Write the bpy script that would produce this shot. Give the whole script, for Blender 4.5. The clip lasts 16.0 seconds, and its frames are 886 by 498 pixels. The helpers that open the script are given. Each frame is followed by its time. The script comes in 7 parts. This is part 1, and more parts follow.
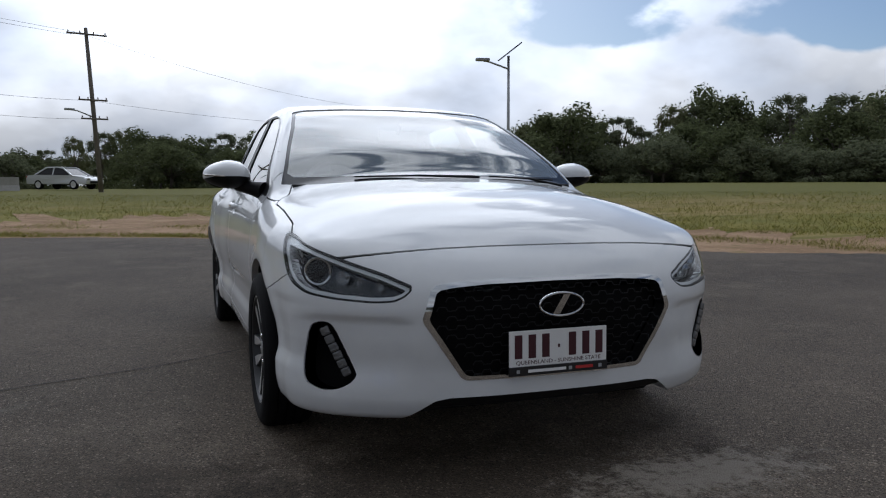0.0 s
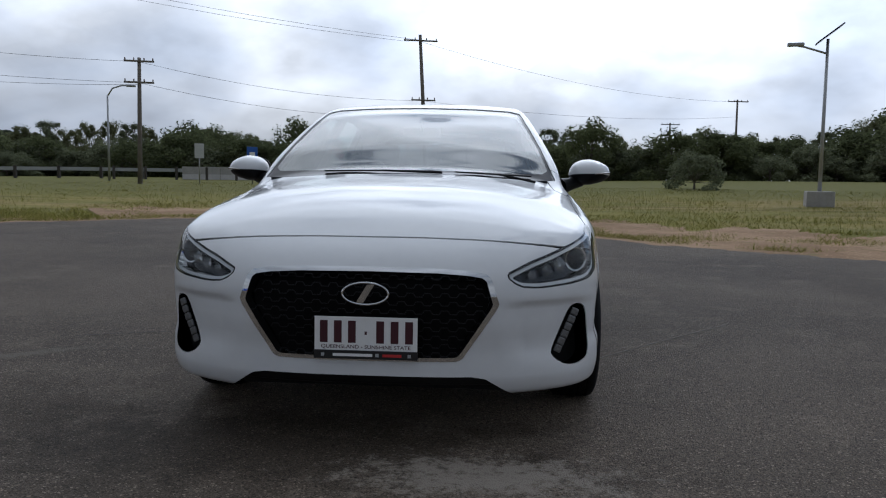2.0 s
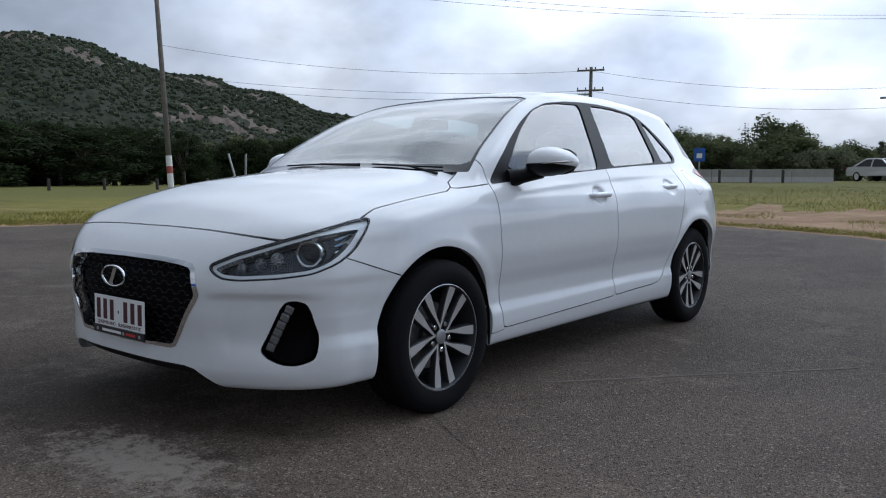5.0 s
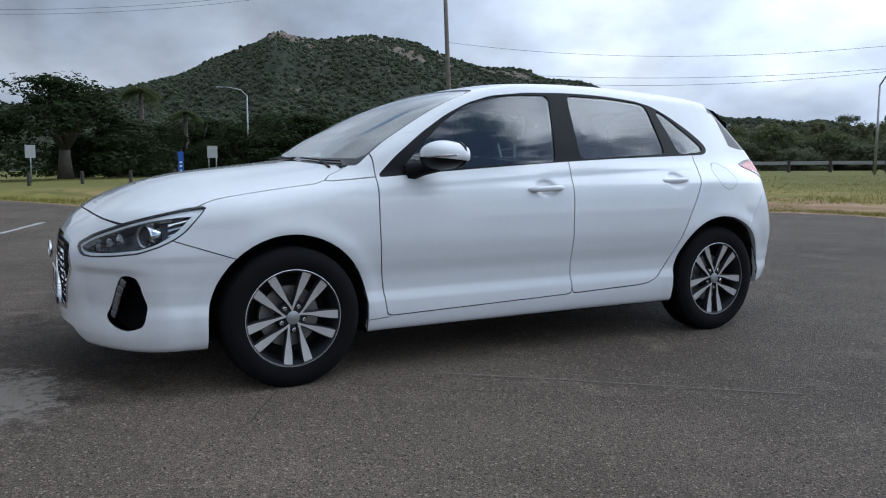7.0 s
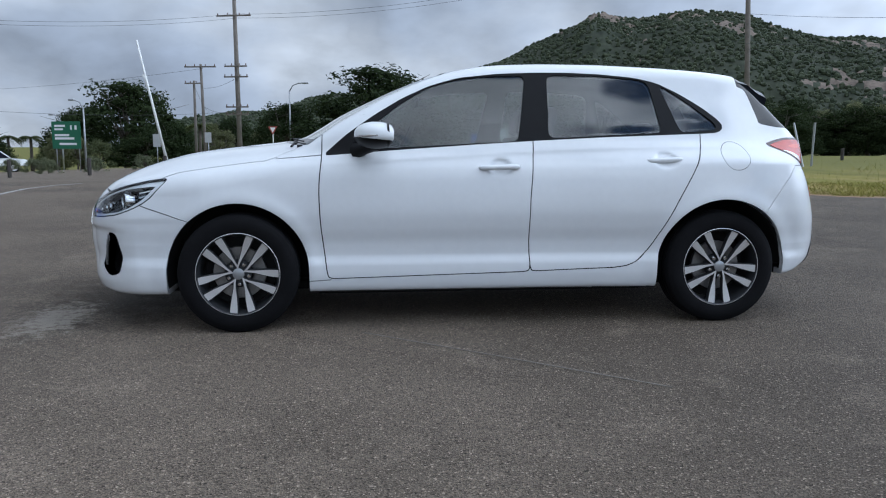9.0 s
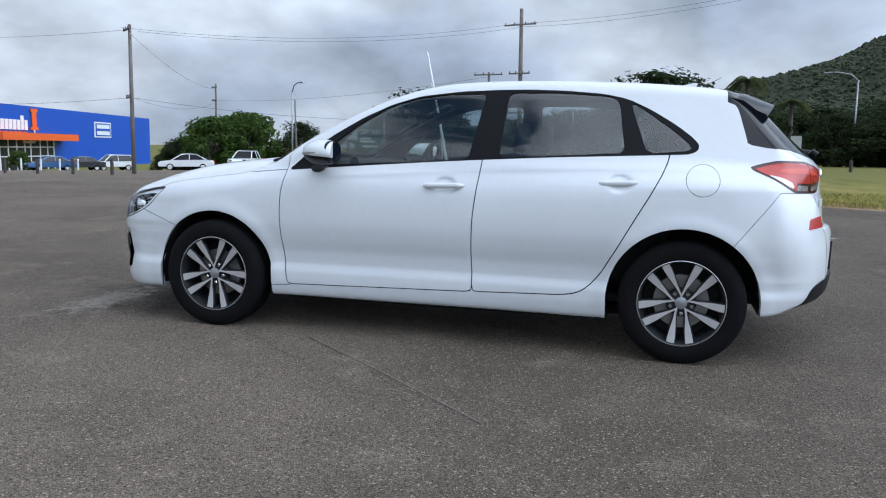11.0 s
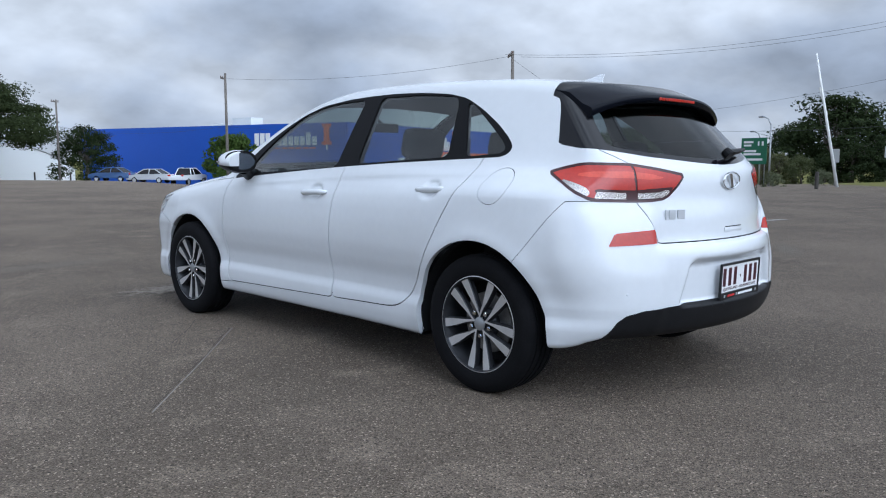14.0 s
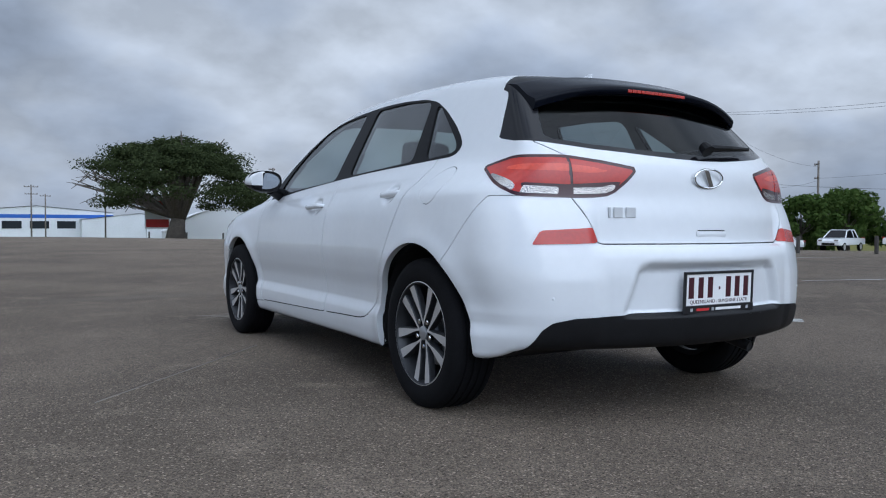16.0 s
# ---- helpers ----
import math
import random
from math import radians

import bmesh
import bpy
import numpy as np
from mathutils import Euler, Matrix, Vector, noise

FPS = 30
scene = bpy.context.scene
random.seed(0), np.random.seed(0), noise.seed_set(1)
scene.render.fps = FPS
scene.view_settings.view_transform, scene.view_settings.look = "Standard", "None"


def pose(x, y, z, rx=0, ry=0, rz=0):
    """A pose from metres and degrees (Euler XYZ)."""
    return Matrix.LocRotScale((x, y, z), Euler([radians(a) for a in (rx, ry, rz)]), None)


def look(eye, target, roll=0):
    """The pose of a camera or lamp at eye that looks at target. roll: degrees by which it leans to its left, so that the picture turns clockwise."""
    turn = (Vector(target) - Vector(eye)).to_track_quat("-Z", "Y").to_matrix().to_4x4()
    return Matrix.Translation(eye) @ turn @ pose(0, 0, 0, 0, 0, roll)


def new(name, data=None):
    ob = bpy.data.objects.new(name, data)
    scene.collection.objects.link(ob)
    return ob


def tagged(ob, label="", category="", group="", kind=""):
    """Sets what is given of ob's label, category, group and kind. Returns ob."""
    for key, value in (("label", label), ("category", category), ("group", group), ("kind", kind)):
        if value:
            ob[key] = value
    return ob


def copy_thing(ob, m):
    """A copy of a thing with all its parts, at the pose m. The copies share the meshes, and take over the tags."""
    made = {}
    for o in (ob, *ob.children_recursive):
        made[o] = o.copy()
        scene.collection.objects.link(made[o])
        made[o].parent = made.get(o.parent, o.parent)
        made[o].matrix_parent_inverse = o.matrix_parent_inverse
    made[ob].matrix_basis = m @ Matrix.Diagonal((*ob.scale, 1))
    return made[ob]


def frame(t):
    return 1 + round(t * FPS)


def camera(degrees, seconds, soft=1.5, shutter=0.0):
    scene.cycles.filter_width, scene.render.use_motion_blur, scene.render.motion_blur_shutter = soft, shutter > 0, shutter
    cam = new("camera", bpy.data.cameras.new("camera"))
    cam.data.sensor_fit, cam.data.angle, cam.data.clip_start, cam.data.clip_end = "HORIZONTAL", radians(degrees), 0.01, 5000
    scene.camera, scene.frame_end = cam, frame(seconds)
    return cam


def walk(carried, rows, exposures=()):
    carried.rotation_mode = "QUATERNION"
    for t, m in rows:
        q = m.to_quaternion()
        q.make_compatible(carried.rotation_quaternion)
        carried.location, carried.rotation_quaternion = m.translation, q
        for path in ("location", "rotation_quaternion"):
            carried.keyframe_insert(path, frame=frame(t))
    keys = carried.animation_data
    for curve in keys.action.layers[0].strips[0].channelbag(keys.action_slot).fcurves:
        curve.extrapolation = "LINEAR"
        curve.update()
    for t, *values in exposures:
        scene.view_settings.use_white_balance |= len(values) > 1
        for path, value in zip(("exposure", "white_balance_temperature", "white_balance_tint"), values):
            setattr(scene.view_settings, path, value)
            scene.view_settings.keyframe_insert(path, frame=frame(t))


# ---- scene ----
cam = camera(58.9, 16.0, soft=1.1)
PATH = [
    (0, (-1.27, -4.577, 0.981), (-0.592, -2.703, 0.819), -0.1),
    (0.5, (-0.852, -4.75, 0.984), (-0.354, -2.818, 0.845), -0.8),
    (1, (-0.421, -4.892, 0.977), (-0.157, -2.913, 0.864), 0.3),
    (1.5, (0.023, -4.939, 0.985), (0.064, -2.947, 0.803), -0.2),
    (2, (0.474, -4.966, 0.992), (0.328, -2.979, 0.812), 0.8),
    (2.5, (0.924, -4.896, 0.979), (0.551, -2.941, 0.787), 1.7),
    (3, (1.364, -4.769, 0.988), (0.796, -2.862, 0.793), 1.0),
    (3.5, (1.764, -4.605, 0.977), (0.906, -2.805, 0.826), 1.1),
    (4, (2.173, -4.364, 0.966), (1.138, -2.66, 0.82), -0.4),
    (4.2, (2.328, -4.257, 0.961), (1.264, -2.571, 0.792), -0.4),
    (6.3, (3.739, -2.888, 0.959), (2.106, -1.747, 0.784), -0.9),
    (6.5, (3.879, -2.752, 0.969), (2.207, -1.672, 0.776), -1.3),
    (7, (4.208, -2.403, 0.985), (2.467, -1.441, 0.774), 0.2),
    (7.5, (4.477, -2.008, 0.963), (2.667, -1.187, 0.741), 0.2),
    (8, (4.727, -1.596, 0.968), (2.85, -0.944, 0.741), -0.0),
    (8.5, (4.932, -1.161, 0.977), (2.999, -0.704, 0.742), 0.7),
    (9, (5.048, -0.7, 0.976), (3.076, -0.484, 0.718), 0.1),
    (9.2, (5.083, -0.505, 0.986), (3.105, -0.357, 0.726), 0.6),
    (11.3, (4.871, 1.489, 1.067), (2.984, 0.873, 0.824), 0.5),
    (11.5, (4.798, 1.682, 1.059), (2.928, 1.013, 0.824), 0.3),
    (12, (4.616, 2.122, 1.062), (2.823, 1.266, 0.836), 1.2),
    (12.5, (4.364, 2.546, 1.058), (2.668, 1.506, 0.851), 0.3),
    (13, (4.119, 2.986, 1.052), (2.523, 1.801, 0.835), 1.3),
    (13.5, (3.788, 3.339, 1.036), (2.29, 2.034, 0.805), 1.2),
    (14, (3.434, 3.664, 1.039), (2.031, 2.257, 0.816), 0.0),
    (14.5, (3.061, 3.92, 1.034), (1.79, 2.396, 0.783), 1.4),
    (15, (2.71, 4.085, 1.039), (1.543, 2.478, 0.8), 0.8),
    (15.5, (2.526, 4.178, 0.946), (1.436, 2.511, 0.766), 1.6),
    (16, (2.469, 4.199, 0.761), (1.454, 2.477, 0.703), 0.2),
]
walk(cam, [(t, look(eye, target, roll)) for t, eye, target, roll in PATH],
     exposures=[(0, -1.44, 5850, 11), (2.0, -1.46, 5700, 10), (4.2, -1.27, 5600, 10), (6.3, -.94, 5500, 9), (9.0, -.67, 5400, 8), (11.5, -.50, 5450, 8), (13.0, -.56, 5400, 8), (14.5, -.67, 5400, 9), (16, -.90, 5400, 9)])

# ---- sky and sun ----
SUN = Vector((.20, .82, .52)).normalized()
world = bpy.data.worlds.new("sky")
scene.world = world
world.use_nodes = True


def sky_nodes():
    nt = world.node_tree
    n, l = nt.nodes, nt.links
    n.clear()

    def put_in(socket, v):
        if isinstance(v, bpy.types.NodeSocket):
            l.new(v, socket)
        else:
            socket.default_value = v

    def calc(op, a, b=0., c=0.):
        m = n.new("ShaderNodeMath"); m.operation = op
        for k, v in enumerate((a, b, c)):
            put_in(m.inputs[k], v)
        return m.outputs[0]

    def vec(op, a, b):
        m = n.new("ShaderNodeVectorMath"); m.operation = op
        put_in(m.inputs[0], a); put_in(m.inputs[1], b)
        return m.outputs["Value" if op == "DOT_PRODUCT" else "Vector"]

    def span(v, a, b, lo=0., hi=1.):
        m = n.new("ShaderNodeMapRange"); m.interpolation_type = "SMOOTHSTEP"
        for k, q in (("Value", v), ("From Min", a), ("From Max", b), ("To Min", lo), ("To Max", hi)):
            put_in(m.inputs[k], q)
        return m.outputs["Result"]

    def cloud(v, scale, detail=10, rough=.56, twist=.0):
        t = n.new("ShaderNodeTexNoise")
        l.new(v, t.inputs["Vector"])
        for k, q in (("Scale", scale), ("Detail", detail), ("Roughness", rough), ("Distortion", twist)):
            t.inputs[k].default_value = q
        return t.outputs["Fac"]

    def mix(f, a, b, blend="MIX"):
        m = n.new("ShaderNodeMix"); m.data_type = "RGBA"; m.blend_type = blend
        put_in(m.inputs["Factor"], f); put_in(m.inputs["A"], a); put_in(m.inputs["B"], b)
        return m.outputs["Result"]

    def ramp(v, *stops):
        r = n.new("ShaderNodeValToRGB")
        e = r.color_ramp.elements
        while len(e) < len(stops):
            e.new(.5)
        for q, (p, c) in zip(e, stops):
            q.position, q.color = p, (*c, 1)
        l.new(v, r.inputs["Fac"])
        return r.outputs["Color"]

    air = n.new("ShaderNodeTexSky")
    air.sky_type, air.sun_disc = "NISHITA", False
    air.sun_elevation = math.asin(SUN.z)
    air.sun_rotation = math.atan2(SUN.x, SUN.y)
    co = n.new("ShaderNodeTexCoord").outputs["Generated"]
    nrm = n.new("ShaderNodeVectorMath"); nrm.operation = "NORMALIZE"
    l.new(co, nrm.inputs[0])
    way = nrm.outputs["Vector"]
    sep = n.new("ShaderNodeSeparateXYZ")
    l.new(way, sep.inputs[0])
    z = calc("MAXIMUM", sep.outputs["Z"], 0.)
    # the clouds lie in a flat layer: stretch the direction by its height
    far = calc("ADD", z, .52)
    cmb = n.new("ShaderNodeCombineXYZ")
    for k in "XYZ":
        l.new(far, cmb.inputs[k])
    flat = vec("DIVIDE", way, cmb.outputs[0])
    puff = cloud(flat, 2.7, 9, .48, .06)
    towards = cloud(vec("ADD", flat, tuple(Vector((SUN.x, SUN.y, 0)).normalized() * .06)), 2.7, 9, .48, .06)
    # thick cloud is grey below, and its side towards the sun is lit
    shade = ramp(puff, (.30, (1.10, 1.09, 1.07)), (.44, (.98, .98, .98)), (.52, (.78, .80, .835)), (.60, (.61, .64, .69)), (.72, (.54, .575, .64)))
    dot = vec("DOT_PRODUCT", way, tuple(SUN))
    # thin cloud near the sun shows little shading
    shade = mix(span(dot, .45, .95, .0, .06), shade, (1., 1., 1., 1))
    side = calc("MULTIPLY_ADD", calc("SUBTRACT", puff, towards), 2.6, 1.0)
    side = calc("MINIMUM", calc("MAXIMUM", side, .80), 1.30)
    # higher up one looks through the layer from below: long rolls with gaps between them
    roll = n.new("ShaderNodeMapping"); roll.inputs["Scale"].default_value = (3.2, 3.2, 7.)
    l.new(way, roll.inputs["Vector"])
    rolls = cloud(roll.outputs[0], 1.0, 8, .55, .5)
    deep = ramp(rolls, (.36, (.84, .86, .89)), (.62, (1.14, 1.135, 1.12)))
    above = span(z, .27, .48)
    # overhead away from the sun, out of view, cloud is darkened to deepen shade
    deep = mix(span(dot, -.5, .55), mix(1., deep, (.55, .57, .60, 1), "MULTIPLY"), deep)
    tone = mix(above, shade, deep)
    # towards the sun the cloud is thin and bright, low down less so
    glow = span(dot, .10, .97, 1.0, GLOW)
    rise = span(sep.outputs["Z"], -.02, .24, .30, 1.0)
    # the veiled sun itself: a soft bright patch in the cloud
    veil = calc("MULTIPLY", span(dot, .74, 1.0), VEIL)
    lift = calc("MULTIPLY_ADD", calc("ADD", calc("SUBTRACT", glow, 1.), veil), rise, 1.)
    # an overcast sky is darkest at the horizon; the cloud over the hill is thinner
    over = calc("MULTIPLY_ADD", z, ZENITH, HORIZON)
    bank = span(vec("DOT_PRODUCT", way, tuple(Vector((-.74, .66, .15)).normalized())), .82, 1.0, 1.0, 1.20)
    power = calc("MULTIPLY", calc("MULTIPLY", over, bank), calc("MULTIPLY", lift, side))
    cmb2 = n.new("ShaderNodeCombineXYZ")
    for k in "XYZ":
        l.new(power, cmb2.inputs[k])
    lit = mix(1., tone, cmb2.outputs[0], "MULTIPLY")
    # the layer breaks up in one quarter and high over the open side, and blue shows
    gap = span(vec("DOT_PRODUCT", way, tuple(Vector((.60, .77, .27)).normalized())), .91, .985, .0, .42)
    gap = calc("MULTIPLY", gap, span(z, .11, .19))
    low_cover = span(calc("SUBTRACT", calc("ADD", puff, .25), gap), .40, .47)
    hole = span(vec("DOT_PRODUCT", way, tuple(Vector((.74, .08, .62)).normalized())), .55, .86, .0, .13)
    high_cover = span(calc("SUBTRACT", calc("SUBTRACT", calc("ADD", rolls, .17), hole), calc("MULTIPLY", gap, .75)), .42, .54)
    cover = calc("MULTIPLY_ADD", above, calc("SUBTRACT", high_cover, low_cover), low_cover)
    blue = mix(1., air.outputs["Color"], (.135, .155, .178, 1), "MULTIPLY")
    bg = n.new("ShaderNodeBackground")
    l.new(mix(cover, blue, lit), bg.inputs["Color"])
    bg.inputs["Strength"].default_value = 1.0
    l.new(bg.outputs[0], n.new("ShaderNodeOutputWorld").inputs[0])


GLOW, HORIZON, ZENITH, VEIL = 2.65, .96, .50, 1.95
sky_nodes()
sun = new("sun", bpy.data.lights.new("sun", "SUN"))
sun.data.energy, sun.data.angle, sun.data.color = .30, radians(50), (1, .965, .92)
sun.matrix_world = look(SUN * 50, (0, 0, 0))

# ---- materials ----
def mat(name, color, rough=.5, metal=0., vary=.0, scale=8., bump=0., bump_scale=40., coat=0., color2=None, spec=.5):
    """A plain surface: a base colour that varies at two scales, and fine relief."""
    m = bpy.data.materials.new(name)
    m.use_nodes = True
    n, l = m.node_tree.nodes, m.node_tree.links
    p = n["Principled BSDF"]
    p.inputs["Base Color"].default_value = (*color, 1)
    p.inputs["Roughness"].default_value, p.inputs["Metallic"].default_value = rough, metal
    p.inputs["Specular IOR Level"].default_value = spec
    p.inputs["Coat Weight"].default_value, p.inputs["Coat Roughness"].default_value = coat, .03
    co = n.new("ShaderNodeTexCoord")
    if vary:
        a = n.new("ShaderNodeTexNoise"); a.inputs["Scale"].default_value = scale; a.inputs["Detail"].default_value = 6
        b = n.new("ShaderNodeTexNoise"); b.inputs["Scale"].default_value = scale * 9; b.inputs["Detail"].default_value = 3
        l.new(co.outputs["Object"], a.inputs["Vector"]); l.new(co.outputs["Object"], b.inputs["Vector"])
        add = n.new("ShaderNodeMath"); add.operation = "ADD"
        l.new(a.outputs["Fac"], add.inputs[0]); l.new(b.outputs["Fac"], add.inputs[1])
        r = n.new("ShaderNodeMapRange"); r.inputs["From Min"].default_value, r.inputs["From Max"].default_value = .65, 1.35
        l.new(add.outputs[0], r.inputs["Value"])
        mx = n.new("ShaderNodeMix"); mx.data_type = "RGBA"
        c2 = color2 or tuple(c * (1 - vary) for c in color)
        mx.inputs["A"].default_value = (*c2, 1)
        mx.inputs["B"].default_value = (*(min(1, c * (1 + vary * .5)) for c in color), 1)
        l.new(r.outputs["Result"], mx.inputs["Factor"]); l.new(mx.outputs["Result"], p.inputs["Base Color"])
    if bump:
        t = n.new("ShaderNodeTexNoise"); t.inputs["Scale"].default_value = bump_scale; t.inputs["Detail"].default_value = 5
        l.new(co.outputs["Object"], t.inputs["Vector"])
        bp = n.new("ShaderNodeBump"); bp.inputs["Strength"].default_value = bump; bp.inputs["Distance"].default_value = .01
        l.new(t.outputs["Fac"], bp.inputs["Height"]); l.new(bp.outputs[0], p.inputs["Normal"])
    return m


def glass(name, tint, power=4.5, gloss=.0, face_on=.05, sky_haze=.0):
    """A thin pane: it lets light straight through, tinted, and mirrors by Fresnel."""
    m = bpy.data.materials.new(name)
    m.use_nodes = True
    n, l = m.node_tree.nodes, m.node_tree.links
    n.clear()
    out = n.new("ShaderNodeOutputMaterial")
    tr = n.new("ShaderNodeBsdfTransparent"); tr.inputs[0].default_value = (*tint, 1)
    gl = n.new("ShaderNodeBsdfGlossy"); gl.inputs["Roughness"].default_value = gloss; gl.inputs["Color"].default_value = (1, 1, 1, 1)
    fr = n.new("ShaderNodeLayerWeight"); fr.inputs["Blend"].default_value = .5
    pw = n.new("ShaderNodeMath"); pw.operation = "POWER"; pw.inputs[1].default_value = power
    l.new(fr.outputs["Facing"], pw.inputs[0])
    ma = n.new("ShaderNodeMath"); ma.operation = "MULTIPLY_ADD"; ma.inputs[1].default_value = .95; ma.inputs[2].default_value = face_on
    l.new(pw.outputs[0], ma.inputs[0])
    # a pale diffuse share stands in for reflected sky and haze
    du = n.new("ShaderNodeBsdfDiffuse"); du.inputs["Color"].default_value = (.62, .67, .64, 1)
    dm = n.new("ShaderNodeMixShader"); dm.inputs[0].default_value = sky_haze
    l.new(tr.outputs[0], dm.inputs[1]); l.new(du.outputs[0], dm.inputs[2])
    mx = n.new("ShaderNodeMixShader")
    l.new(ma.outputs[0], mx.inputs[0]); l.new(dm.outputs[0], mx.inputs[1]); l.new(gl.outputs[0], mx.inputs[2])
    l.new(mx.outputs[0], out.inputs[0])
    return m


LIGHT_GUIDE = mat("pale_light_guide", (.80, .82, .84), .25, .1)
HEAD_INNER = mat("smoky_reflector", (.045, .050, .060), .22, .8, bump=.15, bump_scale=60)
PAINT = mat("white_paint", (.69, .703, .716), .55, coat=1., vary=.03, scale=3, spec=.2)
BLACK_PLASTIC = mat("black_plastic", (.008, .008, .009), .5, vary=.3, scale=20, bump=.05, bump_scale=300, spec=.25)
GLOSS_BLACK = mat("gloss_black", (.006, .006, .008), .12, spec=.32)
SATIN_BLACK = mat("satin_black_trim", (.007, .007, .008), .40, vary=.1, scale=20, spec=.12)
GAP = mat("shut_line", (.010, .010, .010), .9)
CHROME = mat("chrome", (.66, .67, .68), .07, 1.)
RUBBER = mat("tyre_rubber", (.006, .006, .007), .85, vary=.35, scale=12, bump=.12, bump_scale=120, spec=.15)
ALLOY = mat("machined_alloy", (.66, .65, .64), .38, .65, vary=.08, scale=30)
GUNMETAL = mat("dark_wheel_paint", (.035, .036, .039), .40, .3, vary=.2, scale=20)
STEEL = mat("brake_steel", (.30, .29, .28), .45, .8, vary=.3, scale=30)
CABIN = mat("cabin_dark_trim", (.013, .013, .015), .8, vary=.15, scale=15, bump=.1, bump_scale=200)
CABIN_LIGHT = mat("headlining_cloth", (.16, .157, .15), .9, vary=.08, scale=30)
SEAT = mat("dark_seat_cloth", (.022, .022, .024), .85, vary=.25, scale=30, bump=.2, bump_scale=250)
GLASS_FRONT = glass("windscreen_glass", (.64, .73, .71), 4.2, face_on=.12, sky_haze=.20)
GLASS_SIDE = glass("side_glass", (.60, .67, .67), 3.6, face_on=.075, sky_haze=.004)
GLASS_REAR = glass("tinted_rear_glass", (.30, .34, .35), 6.0, face_on=.028)
LENS = glass("clear_lens", (.90, .92, .93), 5.0, face_on=.03)
RED_LENS = mat("red_lens", (.43, .022, .010), .25, coat=.22, vary=.2, scale=9)
RED_BRIGHT = mat("bright_red_lens", (.60, .055, .022), .25, coat=.22, vary=.2, scale=9)
DARK_RED = mat("dark_red_lens", (.040, .002, .004), .2, coat=.12)
CLEAR_LENS = mat("silver_reflector", (.46, .44, .42), .22, .85, bump=.25, bump_scale=160)
PLATE_WHITE = mat("plate_white", (.80, .80, .79), .35, vary=.04, scale=30)
PLATE_MAROON = mat("plate_maroon", (.050, .007, .014), .4)
PLATE_FRAME = mat("plate_frame_black", (.012, .012, .014), .35)
RED_PRINT = mat("red_print", (.5, .03, .03), .4)
WHITE_PRINT = mat("white_print", (.8, .8, .8), .4)
DAY_LAMP = mat("daytime_lamp_lens", (.15, .152, .155), .25, .4, bump=.4, bump_scale=120)
GREY_PRINT = mat("grey_print", (.35, .36, .37), .5)

# ---- building helpers ----
def mesh_of(name, verts, faces, material, smooth=False, normals=None):
    me = bpy.data.meshes.new(name)
    me.from_pydata([tuple(v) for v in verts] if not isinstance(verts, np.ndarray) else verts.tolist(), [], faces if not isinstance(faces, np.ndarray) else faces.tolist())
    for m in (material if isinstance(material, (list, tuple)) else [material]):
        me.materials.append(m)
    if smooth or normals is not None:
        me.polygons.foreach_set("use_smooth", [True] * len(me.polygons))
    if normals is not None:
        me.normals_split_custom_set_from_vertices(normals.tolist() if isinstance(normals, np.ndarray) else normals)
    me.update()
    return me


def thing(name, label, category, group="", kind="", at=None):
    ob = tagged(new(name), label, category, group, kind)
    ob.matrix_world = at or Matrix.Identity(4)
    return ob


def part(name, bm, material, parent, label="", smooth=False, auto=None):
    """Links a bmesh, or a ready mesh, as one mesh object under a thing or a part."""
    if isinstance(bm, bmesh.types.BMesh):
        me = bpy.data.meshes.new(name)
        bm.normal_update()
        bm.to_mesh(me)
        bm.free()
        me.materials.append(material)
        if smooth:
            me.polygons.foreach_set("use_smooth", [True] * len(me.polygons))
            if auto:
                me.set_sharp_from_angle(angle=radians(auto))
    else:
        me = bm
    ob = new(name, me)
    ob.parent = parent
    return tagged(ob, label) if label else ob


def box(bm, x0, x1, y0, y1, z0, z1, bevel=0., m=None):
    r = bmesh.ops.create_cube(bm, size=1)
    vs = r["verts"]
    bmesh.ops.scale(bm, verts=vs, vec=(x1 - x0, y1 - y0, z1 - z0))
    bmesh.ops.translate(bm, verts=vs, vec=((x0 + x1) / 2, (y0 + y1) / 2, (z0 + z1) / 2))
    if bevel:
        es = list({e for v in vs for e in v.link_edges})
        r = bmesh.ops.bevel(bm, geom=es, offset=bevel, segments=2, affect="EDGES", profile=.6)
        vs = list({v for f in r["faces"] for v in f.verts} | {v for v in vs if v.is_valid})
    if m is not None:
        bmesh.ops.transform(bm, matrix=m, verts=vs)
    return vs


def tube(bm, pts, radii, n=10, cap=True):
    """A round bar through the points."""
    pts = [Vector(p) for p in pts]
    if not isinstance(radii, (list, tuple)):
        radii = [radii] * len(pts)
    rings = []
    ref = None
    for i, p in enumerate(pts):
        d = (pts[min(i + 1, len(pts) - 1)] - pts[max(i - 1, 0)]).normalized()
        if ref is None:
            ref = d.orthogonal().normalized()
        ref = (ref - d * ref.dot(d)).normalized()
        s = d.cross(ref)
        rings.append([bm.verts.new(p + (ref * math.cos(a) + s * math.sin(a)) * radii[i]) for a in (2 * math.pi * k / n for k in range(n))])
    for r0, r1 in zip(rings, rings[1:]):
        for k in range(n):
            bm.faces.new((r0[k], r0[(k + 1) % n], r1[(k + 1) % n], r1[k]))
    if cap:
        bm.faces.new(list(reversed(rings[0]))); bm.faces.new(rings[-1])


